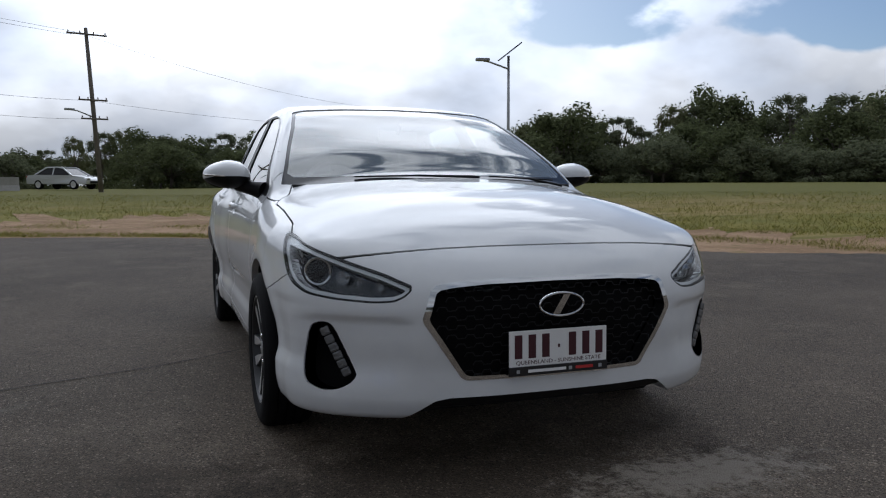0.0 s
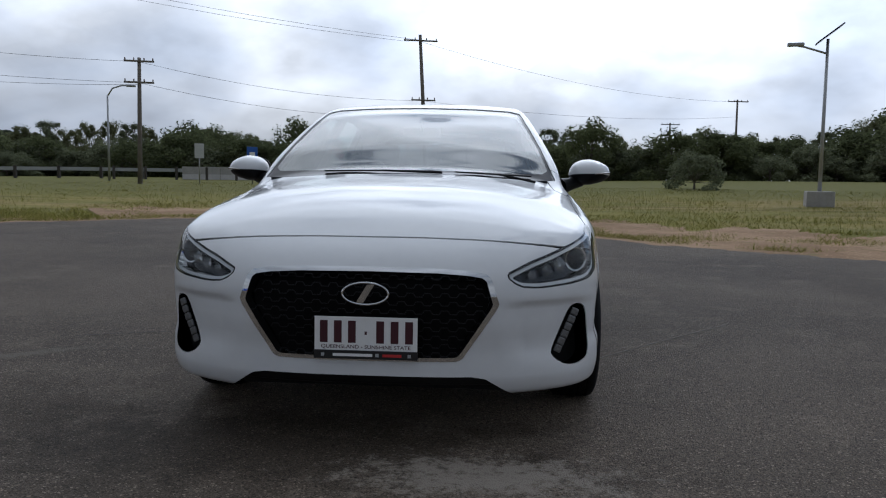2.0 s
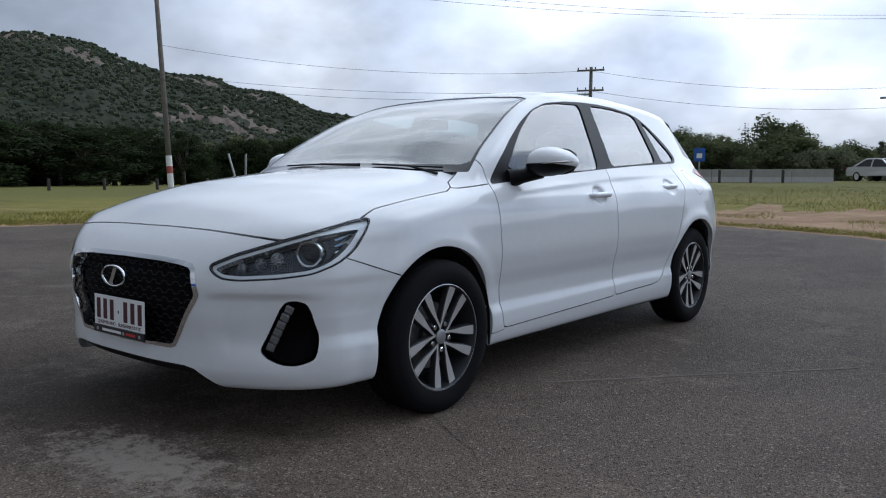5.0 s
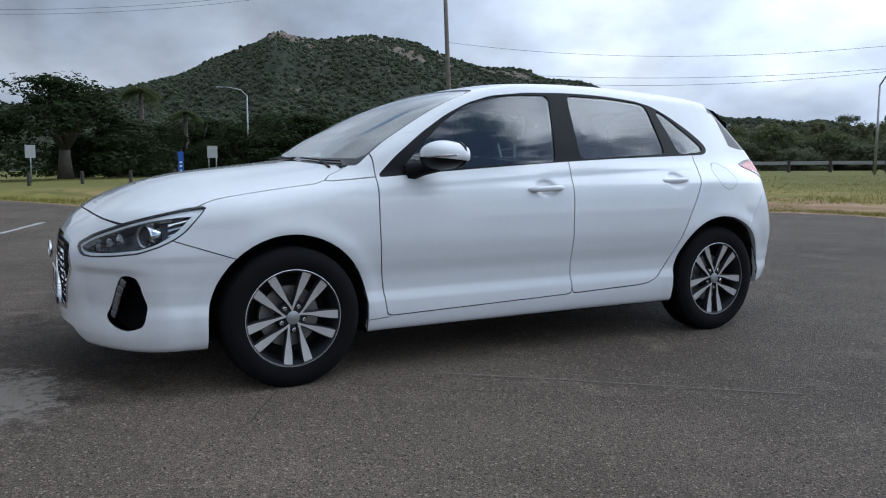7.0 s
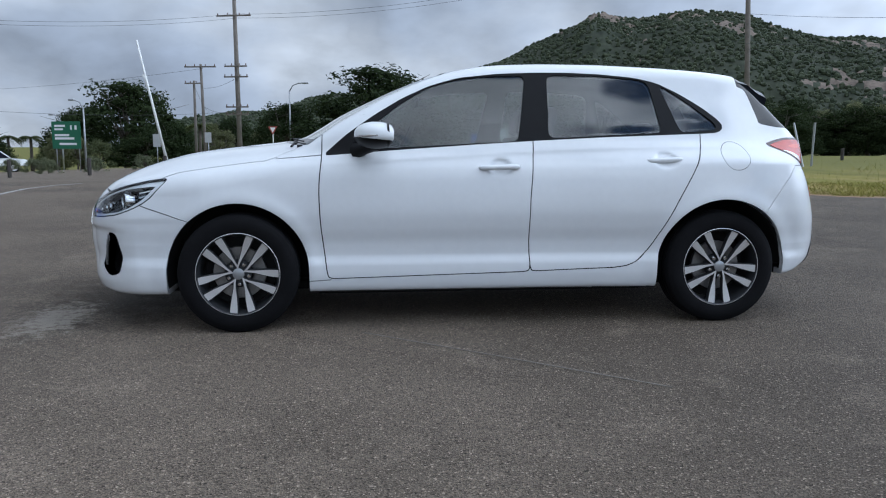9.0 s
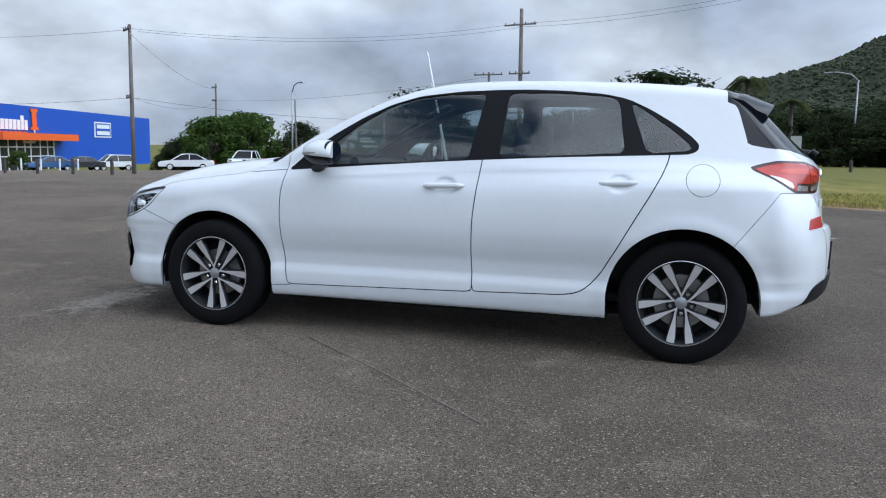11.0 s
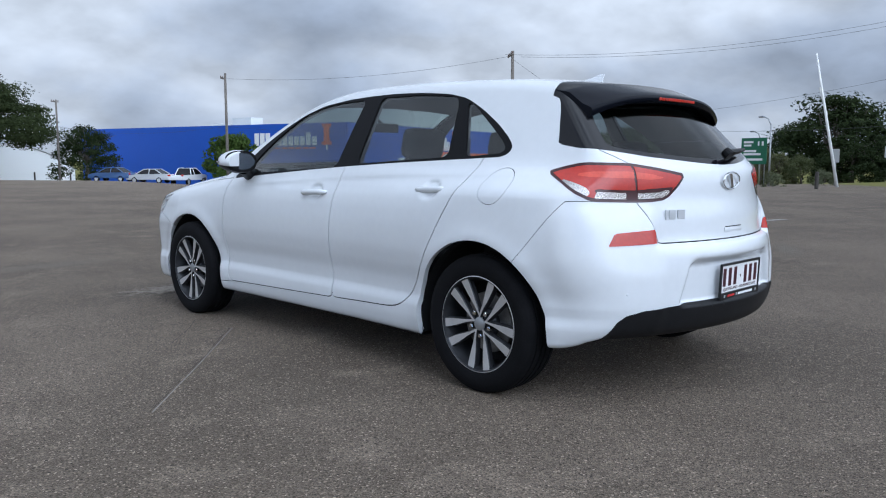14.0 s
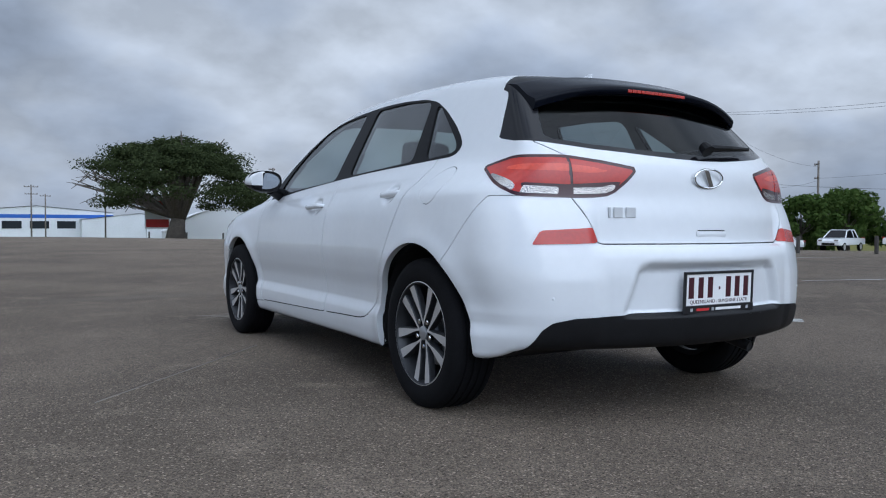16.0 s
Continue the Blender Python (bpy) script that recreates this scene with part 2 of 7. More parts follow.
def lathe(bm, prof, n=48, axis="X", at=(0, 0, 0)):
    """Turns (along, radius) pairs round an axis."""
    rings = []
    for h, r in prof:
        ring = []
        for k in range(n):
            a = 2 * math.pi * k / n
            c, s = r * math.cos(a), r * math.sin(a)
            ring.append(bm.verts.new(Vector(at) + Vector({"X": (h, c, s), "Z": (c, s, h), "Y": (s, h, c)}[axis])))
        rings.append(ring)
    for r0, r1 in zip(rings, rings[1:]):
        for k in range(n):
            bm.faces.new((r0[k], r0[(k + 1) % n], r1[(k + 1) % n], r1[k]))
    return rings


def prism(bm, outline, d0, d1, plane="XZ"):
    """A flat outline with thickness, between d0 and d1 along the third axis."""
    def at(p, d):
        return {"XZ": (p[0], d, p[1]), "YZ": (d, p[0], p[1]), "XY": (p[0], p[1], d)}[plane]
    a = [bm.verts.new(at(p, d0)) for p in outline]
    b = [bm.verts.new(at(p, d1)) for p in outline]
    bm.faces.new(a); bm.faces.new(list(reversed(b)))
    for i in range(len(a)):
        j = (i + 1) % len(a)
        bm.faces.new((a[j], a[i], b[i], b[j]))
    return a + b


def curve(pts):
    """A smooth curve through (place, value) pairs, as a function of an array."""
    xs = np.array(pts[0::2], float); vs = np.array(pts[1::2], float)
    d = np.diff(vs) / np.diff(xs)
    m = np.concatenate(([d[0]], np.where(d[1:] * d[:-1] > 0, 2 * d[1:] * d[:-1] / np.where(np.abs(d[1:] + d[:-1]) > 1e-9, d[1:] + d[:-1], 1), 0), [d[-1]]))
    def at(q):
        q = np.clip(np.asarray(q, float), xs[0], xs[-1])
        i = np.clip(np.searchsorted(xs, q) - 1, 0, len(xs) - 2)
        h = xs[i + 1] - xs[i]; s = (q - xs[i]) / h
        return (vs[i] * (2 * s**3 - 3 * s**2 + 1) + h * m[i] * (s**3 - 2 * s**2 + s)
                + vs[i + 1] * (3 * s**2 - 2 * s**3) + h * m[i + 1] * (s**3 - s**2))
    return at


# ---- ground ----
RISE = curve([0, .55, 25, 1.0, 40, 1.2, 57, 1.17, 76, 1.1, 91, .78, 118, .79, 133, .62, 144, .42, 160, .35, 175, .1, 190, -.3, 205, -.85, 215, -.95, 231, -1.0, 240, -.98, 250, -.45, 259, -.28, 270, -.1, 300, 0, 360, .55])
EDGE = curve([0, 60, 12, 22, 20, 10.6, 24, 9.2, 38, 8.0, 52, 7.7, 66, 8.0, 80, 9.2, 90, 10.3, 100, 11.6, 109, 12.9, 117, 14.0, 126, 13.6, 140, 13.3, 156, 13.2, 169, 13.6, 180, 14.6, 186.4, 19.6, 192, 40, 198, 58, 215, 66, 231, 82, 245, 84, 258, 90, 270, 80, 300, 70, 360, 60])


def bearing(x, y):
    return math.degrees(math.atan2(y, x)) % 360


def ground_z(x, y):
    r = math.hypot(x, y)
    z = float(RISE(bearing(x, y)))
    if r > 60:
        return 1.0 + (z - 1.0) * min(r, 170) / 60
    s = min(1, max(0, (r - 13) / 47))
    return z * s * s * (3 - 2 * s)


def ragged(a, k=1.):
    p = Vector((math.cos(radians(a)) * 9, math.sin(radians(a)) * 9, 0))
    return k * (.35 * noise.noise(p * 1.1) + .18 * noise.noise(p * 4.1) + .10 * noise.noise(p * 13))


def disc_sheet(name, inner, outer, rings, step, lift, material, label, category, thick=0.):
    """A sheet of ground between two radii that are functions of the bearing."""
    bm = bmesh.new()
    n = int(360 / step)
    prev = None
    for i in range(rings + 1):
        u = i / rings
        ring = []
        for k in range(n):
            a = k * step
            r = inner(a) + (outer(a) - inner(a)) * u
            x, y = r * math.cos(radians(a)), r * math.sin(radians(a))
            ring.append(bm.verts.new((x, y, ground_z(x, y) + lift)))
        if prev:
            for k in range(n):
                bm.faces.new((prev[k], ring[k], ring[(k + 1) % n], prev[(k + 1) % n]))
        elif inner(0) == 0:
            pass
        prev = ring
    if thick:
        low = [bm.verts.new(v.co - Vector((0, 0, thick))) for v in prev]
        for k in range(n):
            bm.faces.new((prev[k], low[k], low[(k + 1) % n], prev[(k + 1) % n]))
    bmesh.ops.remove_doubles(bm, verts=bm.verts, dist=1e-4)
    ob = part(name, bm, material, None, smooth=True, auto=40)
    return tagged(ob, label, category, kind="structure")


def ground_mat(name, dark, light, third, scale, speck, bump, rough=.9, patch=None, stone=2.15, streak=None):
    m = bpy.data.materials.new(name)
    m.use_nodes = True
    n, l = m.node_tree.nodes, m.node_tree.links
    p = n["Principled BSDF"]
    p.inputs["Roughness"].default_value = rough
    p.inputs["Specular IOR Level"].default_value = .20 if stone > 1.5 else .12
    p.inputs["Diffuse Roughness"].default_value = 1.0 if stone > 1.5 else .2
    co = n.new("ShaderNodeTexCoord")
    def tex(kind, s, detail=4, rough_=.6):
        t = n.new(kind); t.inputs["Scale"].default_value = s
        if kind == "ShaderNodeTexNoise":
            t.inputs["Detail"].default_value, t.inputs["Roughness"].default_value = detail, rough_
        l.new(co.outputs["Object"], t.inputs["Vector"])
        return t
    def span(src, a, b, smooth=True):
        r = n.new("ShaderNodeMapRange"); r.inputs["From Min"].default_value, r.inputs["From Max"].default_value = a, b
        if smooth: r.interpolation_type = "SMOOTHSTEP"
        l.new(src, r.inputs["Value"]); return r.outputs["Result"]
    def mix(f, a, b):
        x = n.new("ShaderNodeMix"); x.data_type = "RGBA"
        l.new(f, x.inputs["Factor"])
        for v, s in ((a, "A"), (b, "B")):
            if isinstance(v, tuple): x.inputs[s].default_value = (*v, 1)
            else: l.new(v, x.inputs[s])
        return x.outputs["Result"]
    big = tex("ShaderNodeTexNoise", scale, 6)
    fine = tex("ShaderNodeTexNoise", speck, 2, .8)
    cells = tex("ShaderNodeTexVoronoi", speck * 1.3)
    c = mix(span(big.outputs["Fac"], .35, .65), dark, light)
    c = mix(span(tex("ShaderNodeTexNoise", scale * 6, 5).outputs["Fac"], .52, .72), c, third)
    if streak:
        # long bands of dry straw and green
        mp = n.new("ShaderNodeMapping"); mp.inputs["Scale"].default_value = (.035, .16, 1); mp.inputs["Rotation"].default_value = (0, 0, radians(-14))
        l.new(co.outputs["Object"], mp.inputs["Vector"])
        for s_, a_, b_, col in ((1.0, .46, .62, streak), (2.3, .50, .66, tuple(v * .62 for v in dark))):
            t = n.new("ShaderNodeTexNoise"); t.inputs["Scale"].default_value, t.inputs["Detail"].default_value, t.inputs["Roughness"].default_value = s_, 9, .66
            l.new(mp.outputs[0], t.inputs["Vector"])
            c = mix(span(t.outputs["Fac"], a_, b_), c, col)
    if streak:
        # towards the trees the grass stands longer and greener
        ln = n.new("ShaderNodeVectorMath"); ln.operation = "LENGTH"; l.new(co.outputs["Object"], ln.inputs[0])
        ad = n.new("ShaderNodeMath"); ad.operation = "MULTIPLY_ADD"; ad.inputs[1].default_value = 22
        l.new(tex("ShaderNodeTexNoise", .10, 6, .7).outputs["Fac"], ad.inputs[0]); l.new(ln.outputs["Value"], ad.inputs[2])
        c = mix(span(ad.outputs[0], 34, 50), c, (.132, .128, .036))
    # single pale and dark stones
    g = n.new("ShaderNodeSeparateColor"); l.new(cells.outputs["Color"], g.inputs[0])
    pale = tuple(min(1, v * stone + (.03 if stone > 1.5 else 0)) for v in light)
    if stone > 1.5:
        # every stone has its own tone
        tone = span(g.outputs[2], 0., 1., False)
        low = n.new("ShaderNodeMix"); low.data_type = "RGBA"; low.blend_type = "MULTIPLY"; low.inputs["Factor"].default_value = 1
        l.new(c, low.inputs["A"])
        gr = n.new("ShaderNodeMapRange"); gr.inputs["To Min"].default_value, gr.inputs["To Max"].default_value = .55, 1.45
        l.new(tone, gr.inputs["Value"])
        gv = n.new("ShaderNodeCombineXYZ")
        for k in "XYZ":
            l.new(gr.outputs["Result"], gv.inputs[k])
        l.new(gv.outputs[0], low.inputs["B"])
        c = low.outputs["Result"]
    c = mix(span(g.outputs[0], .93, 1.0), c, pale)
    if stone > 2:
        # coarser stones show in the worn binder, pale and dark
        for size, few, tone_ in ((75, .90, pale), (52, .94, tuple(v * 1.6 for v in light)), (66, .90, tuple(v * .38 for v in dark))):
            big_ = tex("ShaderNodeTexVoronoi", size)
            sg = n.new("ShaderNodeSeparateColor"); l.new(big_.outputs["Color"], sg.inputs[0])
            on = n.new("ShaderNodeMath"); on.operation = "MULTIPLY"
            l.new(span(big_.outputs["Distance"], .40, .30), on.inputs[0]); l.new(span(sg.outputs[1], few, few + .03), on.inputs[1])
            c = mix(on.outputs[0], c, tone_)
        # a few larger loose pebbles
        peb = tex("ShaderNodeTexVoronoi", 24)
        pg = n.new("ShaderNodeSeparateColor"); l.new(peb.outputs["Color"], pg.inputs[0])
        both = n.new("ShaderNodeMath"); both.operation = "MULTIPLY"
        l.new(span(peb.outputs["Distance"], .13, .07), both.inputs[0]); l.new(span(pg.outputs[0], .80, .84), both.inputs[1])
        c = mix(both.outputs[0], c, pale)
    c = mix(span(g.outputs[1], .84, 1.0), c, tuple(v * (.45 if stone > 1.5 else .75) for v in dark))
    c = mix(span(fine.outputs["Fac"], .35, .30), c, tuple(v * (.45 if stone > 1.5 else .75) for v in dark))
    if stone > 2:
        # dark patches before the nose: soaked oil, with the car's shade painted in
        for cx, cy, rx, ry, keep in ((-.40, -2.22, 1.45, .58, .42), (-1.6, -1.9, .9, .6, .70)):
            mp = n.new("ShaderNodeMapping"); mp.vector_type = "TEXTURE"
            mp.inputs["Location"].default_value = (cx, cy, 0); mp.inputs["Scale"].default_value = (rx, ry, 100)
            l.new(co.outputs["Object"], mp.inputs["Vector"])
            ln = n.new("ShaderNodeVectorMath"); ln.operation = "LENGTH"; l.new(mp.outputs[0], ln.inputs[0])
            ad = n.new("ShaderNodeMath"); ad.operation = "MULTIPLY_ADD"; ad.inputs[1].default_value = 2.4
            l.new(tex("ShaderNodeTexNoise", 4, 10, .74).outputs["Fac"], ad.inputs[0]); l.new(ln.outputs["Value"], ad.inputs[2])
            oil_and_shade = n.new("ShaderNodeMix"); oil_and_shade.data_type = "RGBA"; oil_and_shade.blend_type = "MULTIPLY"
            l.new(span(ad.outputs[0], 2.35, 1.45), oil_and_shade.inputs["Factor"])
            l.new(c, oil_and_shade.inputs["A"]); oil_and_shade.inputs["B"].default_value = (keep, keep * .97, keep * .93, 1)
            c = oil_and_shade.outputs["Result"]
    if patch:
        # worn places where the binder has gone, each with a ragged edge
        for (cx, cy, rx, ry, turn, col) in patch:
            mp = n.new("ShaderNodeMapping"); mp.vector_type = "TEXTURE"
            mp.inputs["Location"].default_value = (cx, cy, 0); mp.inputs["Rotation"].default_value = (0, 0, radians(turn)); mp.inputs["Scale"].default_value = (rx, ry, 100)
            l.new(co.outputs["Object"], mp.inputs["Vector"])
            ln = n.new("ShaderNodeVectorMath"); ln.operation = "LENGTH"; l.new(mp.outputs[0], ln.inputs[0])
            wob = tex("ShaderNodeTexNoise", 11, 12, .86)
            ad = n.new("ShaderNodeMath"); ad.operation = "MULTIPLY_ADD"; ad.inputs[1].default_value = 5.0; ad.inputs[2].default_value = -2.35
            l.new(wob.outputs["Fac"], ad.inputs[0])
            su = n.new("ShaderNodeMath"); su.operation = "ADD"; l.new(ln.outputs["Value"], su.inputs[0]); l.new(ad.outputs[0], su.inputs[1])
            c = mix(span(su.outputs[0], 1.0, .35), c, col)
    l.new(c, p.inputs["Base Color"])
    bp = n.new("ShaderNodeBump"); bp.inputs["Strength"].default_value = bump; bp.inputs["Distance"].default_value = .007
    l.new(cells.outputs["Distance"], bp.inputs["Height"]); l.new(bp.outputs[0], p.inputs["Normal"])
    return m


WORN = (.285, .250, .208)
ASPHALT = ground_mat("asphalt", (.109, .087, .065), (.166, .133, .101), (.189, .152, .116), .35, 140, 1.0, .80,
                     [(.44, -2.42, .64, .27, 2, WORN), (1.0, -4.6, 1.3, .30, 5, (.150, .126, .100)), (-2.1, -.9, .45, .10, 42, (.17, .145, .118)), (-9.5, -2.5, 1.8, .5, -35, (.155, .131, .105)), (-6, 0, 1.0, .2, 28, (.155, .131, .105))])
GRASS = ground_mat("mown_grass", (.150, .146, .031), (.220, .190, .042), (.27, .208, .070), .30, 22, .4, .95, stone=1.12, streak=(.31, .225, .092))
DIRT = ground_mat("bare_earth", (.24, .150, .084), (.375, .250, .152), (.19, .155, .060), .5, 30, .7, .95, stone=1.4)

def build_ground():
    bm = bmesh.new()
    radii = [0, 4, 8, 11, 14, 17, 20, 24, 28, 33, 38, 44, 52, 60, 70, 85, 105, 130, 170, 260, 500, 1200, 4500]
    n = 120
    prev = None
    for r in radii:
        ring = []
        for k in range(n):
            x, y = r * math.cos(2 * math.pi * k / n), r * math.sin(2 * math.pi * k / n)
            ring.append(bm.verts.new((x, y, ground_z(x, y) - .035 + (0 if r < 10 or r > 150 else .015 * noise.noise(Vector((x, y, 0)) * .25)))))
        if prev:
            for k in range(n):
                bm.faces.new((prev[k], ring[k], ring[(k + 1) % n], prev[(k + 1) % n]))
        prev = ring
    bmesh.ops.remove_doubles(bm, verts=bm.verts, dist=1e-4)
    g = part("ground", bm, GRASS, None, smooth=True)
    tagged(g, "dry mown grass field reaching the horizon", "ground", kind="structure")


build_ground()
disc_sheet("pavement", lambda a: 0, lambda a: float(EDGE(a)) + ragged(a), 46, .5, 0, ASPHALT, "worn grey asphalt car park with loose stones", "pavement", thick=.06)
disc_sheet("bare_earth", lambda a: float(EDGE(a)) - .4, lambda a: float(EDGE(a)) + .2 + max(0, 1.2 + 1.6 * noise.noise(Vector((math.cos(radians(a)) * 5, math.sin(radians(a)) * 5, 3))) + ragged(a, 2.)) * (4.4 if 15 < a < 84 else 4.4 + 4.2 * min(1, (a - 84) / 6) if 84 <= a < 104 else 5.0 if 104 <= a < 125 else 1 if 125 <= a < 190 else .3),
           4, .5, -.012, DIRT, "bare stony earth along the asphalt", "earth")


# cracks in the asphalt, and a lip with painted lit and shaded sides
def strip(name, pts, w, material, label, z=.004, seed=0):
    bm = bmesh.new()
    rnd = random.Random(seed)
    prev = None
    for i in range(len(pts) - 1):
        a, b = Vector((*pts[i], z)), Vector((*pts[i + 1], z))
        m = max(2, int((b - a).length / .06))
        d = (b - a).normalized(); s = Vector((-d.y, d.x, 0))
        for k in range(m + 1):
            p = a.lerp(b, k / m) + s * (noise.noise(Vector((k * .13, i * 7 + seed, 0))) * .014)
            ww = w * rnd.uniform(.4, 1.2)
            pair = (bm.verts.new(p - s * ww), bm.verts.new(p + s * ww))
            if prev:
                bm.faces.new((prev[0], pair[0], pair[1], prev[1]))
            prev = pair
    return tagged(part(name, bm, material, None), label, "pavement", kind="structure")


CRACK_AND_SHADE = mat("crack_dirt_and_shade", (.045, .036, .028), .95, vary=.3)
LIP_LIT = mat("lip_sunlit_tone", (.25, .225, .195), .9, vary=.3, scale=20)
PAINTED = mat("faded_line_paint", (.42, .41, .38), .8, vary=.5, scale=9, color2=(.15, .145, .135))
strip("crack", [(-2.1, -.42), (-1.24, -.06), (-.48, .42)], .008, CRACK_AND_SHADE, "dark crack in the asphalt", seed=1)
# sunlit side of the lip, put into its pale colour
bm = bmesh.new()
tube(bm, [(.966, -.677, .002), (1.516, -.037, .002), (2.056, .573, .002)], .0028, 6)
tagged(part("joint_lip", bm, LIP_LIT, None), "raised lip along a crack, painted pale as its sunlit side", "pavement", kind="structure")
strip("crack", [(1.01, -1.07), (1.19, -.82), (1.44, -.53)], .0024, CRACK_AND_SHADE, "dark crack in the asphalt", seed=3)
strip("crack", [(.90, -1.40), (1.03, -1.48), (1.137, -1.551), (1.26, -1.611), (1.36, -1.70)], .0028, CRACK_AND_SHADE, "dark crack in the asphalt", seed=9)
# shaded side of the lip, painted as a dark strip along its crack
strip("crack", [(.976, -.686), (1.526, -.046), (2.066, .564)], .0018, CRACK_AND_SHADE, "crack along the lip, painted dark as its shaded side", seed=2)
strip("line_marking", [(-6.35, 2.9), (-6.05, 3.4)], .05, PAINTED, "faded paint mark on the asphalt", seed=4)
strip("line_marking", [(-3.36, .10), (-3.18, .23)], .04, PAINTED, "faded paint mark on the asphalt", seed=5)
strip("line_marking", [(-11.5, -7.9), (-14, -8.3), (-15.8, -8.25), (-16.6, -7.9)], .06, PAINTED, "faded white guide line", seed=6)
strip("line_marking", [(-7.66, -2.85), (-9.0, -2.42), (-10.8, -1.9)], .06, PAINTED, "faded white guide line", seed=7)


# ---- plants ----
def leaf_mat(name, dark, light, back=.5):
    m = bpy.data.materials.new(name)
    m.use_nodes = True
    n, l = m.node_tree.nodes, m.node_tree.links
    p = n["Principled BSDF"]
    p.inputs["Roughness"].default_value = .85
    p.inputs["Specular IOR Level"].default_value = .12
    g = n.new("ShaderNodeNewGeometry")
    o = n.new("ShaderNodeObjectInfo")
    av = n.new("ShaderNodeMath"); av.operation = "MULTIPLY_ADD"; av.inputs[1].default_value = .75
    mul = n.new("ShaderNodeMath"); mul.operation = "MULTIPLY"; mul.inputs[1].default_value = .25
    l.new(o.outputs["Random"], mul.inputs[0]); l.new(g.outputs["Random Per Island"], av.inputs[0]); l.new(mul.outputs[0], av.inputs[2])
    x = n.new("ShaderNodeMix"); x.data_type = "RGBA"
    x.inputs["A"].default_value, x.inputs["B"].default_value = (*dark, 1), (*light, 1)
    l.new(av.outputs[0], x.inputs["Factor"]); l.new(x.outputs["Result"], p.inputs["Base Color"])
    # thin leaves let part of the light through
    tl = n.new("ShaderNodeBsdfTranslucent"); l.new(x.outputs["Result"], tl.inputs["Color"])
    ms = n.new("ShaderNodeMixShader"); ms.inputs[0].default_value = back
    l.new(p.outputs[0], ms.inputs[1]); l.new(tl.outputs[0], ms.inputs[2]); l.new(ms.outputs[0], n["Material Output"].inputs[0])
    return m


BARK = mat("grey_bark", (.13, .11, .09), .9, vary=.4, scale=5, bump=.6, bump_scale=25)
LEAF_GUM = leaf_mat("gum_leaves", (.105, .122, .075), (.205, .220, .128))
LEAF_SCRUB = leaf_mat("scrub_leaves", (.066, .082, .040), (.155, .172, .080))
LEAF_RAIN = leaf_mat("rain_tree_leaves", (.024, .036, .014), (.078, .096, .038), .4)
LEAF_DARK = leaf_mat("dark_leaves", (.016, .026, .010), (.042, .058, .021), .35)
LEAF_OLIVE = leaf_mat("olive_leaves", (.105, .115, .060), (.205, .210, .105))
LEAF_YOUNG = leaf_mat("young_leaves", (.040, .075, .015), (.110, .160, .040))
LEAF_PALM = leaf_mat("palm_leaves", (.05, .065, .025), (.11, .125, .05))


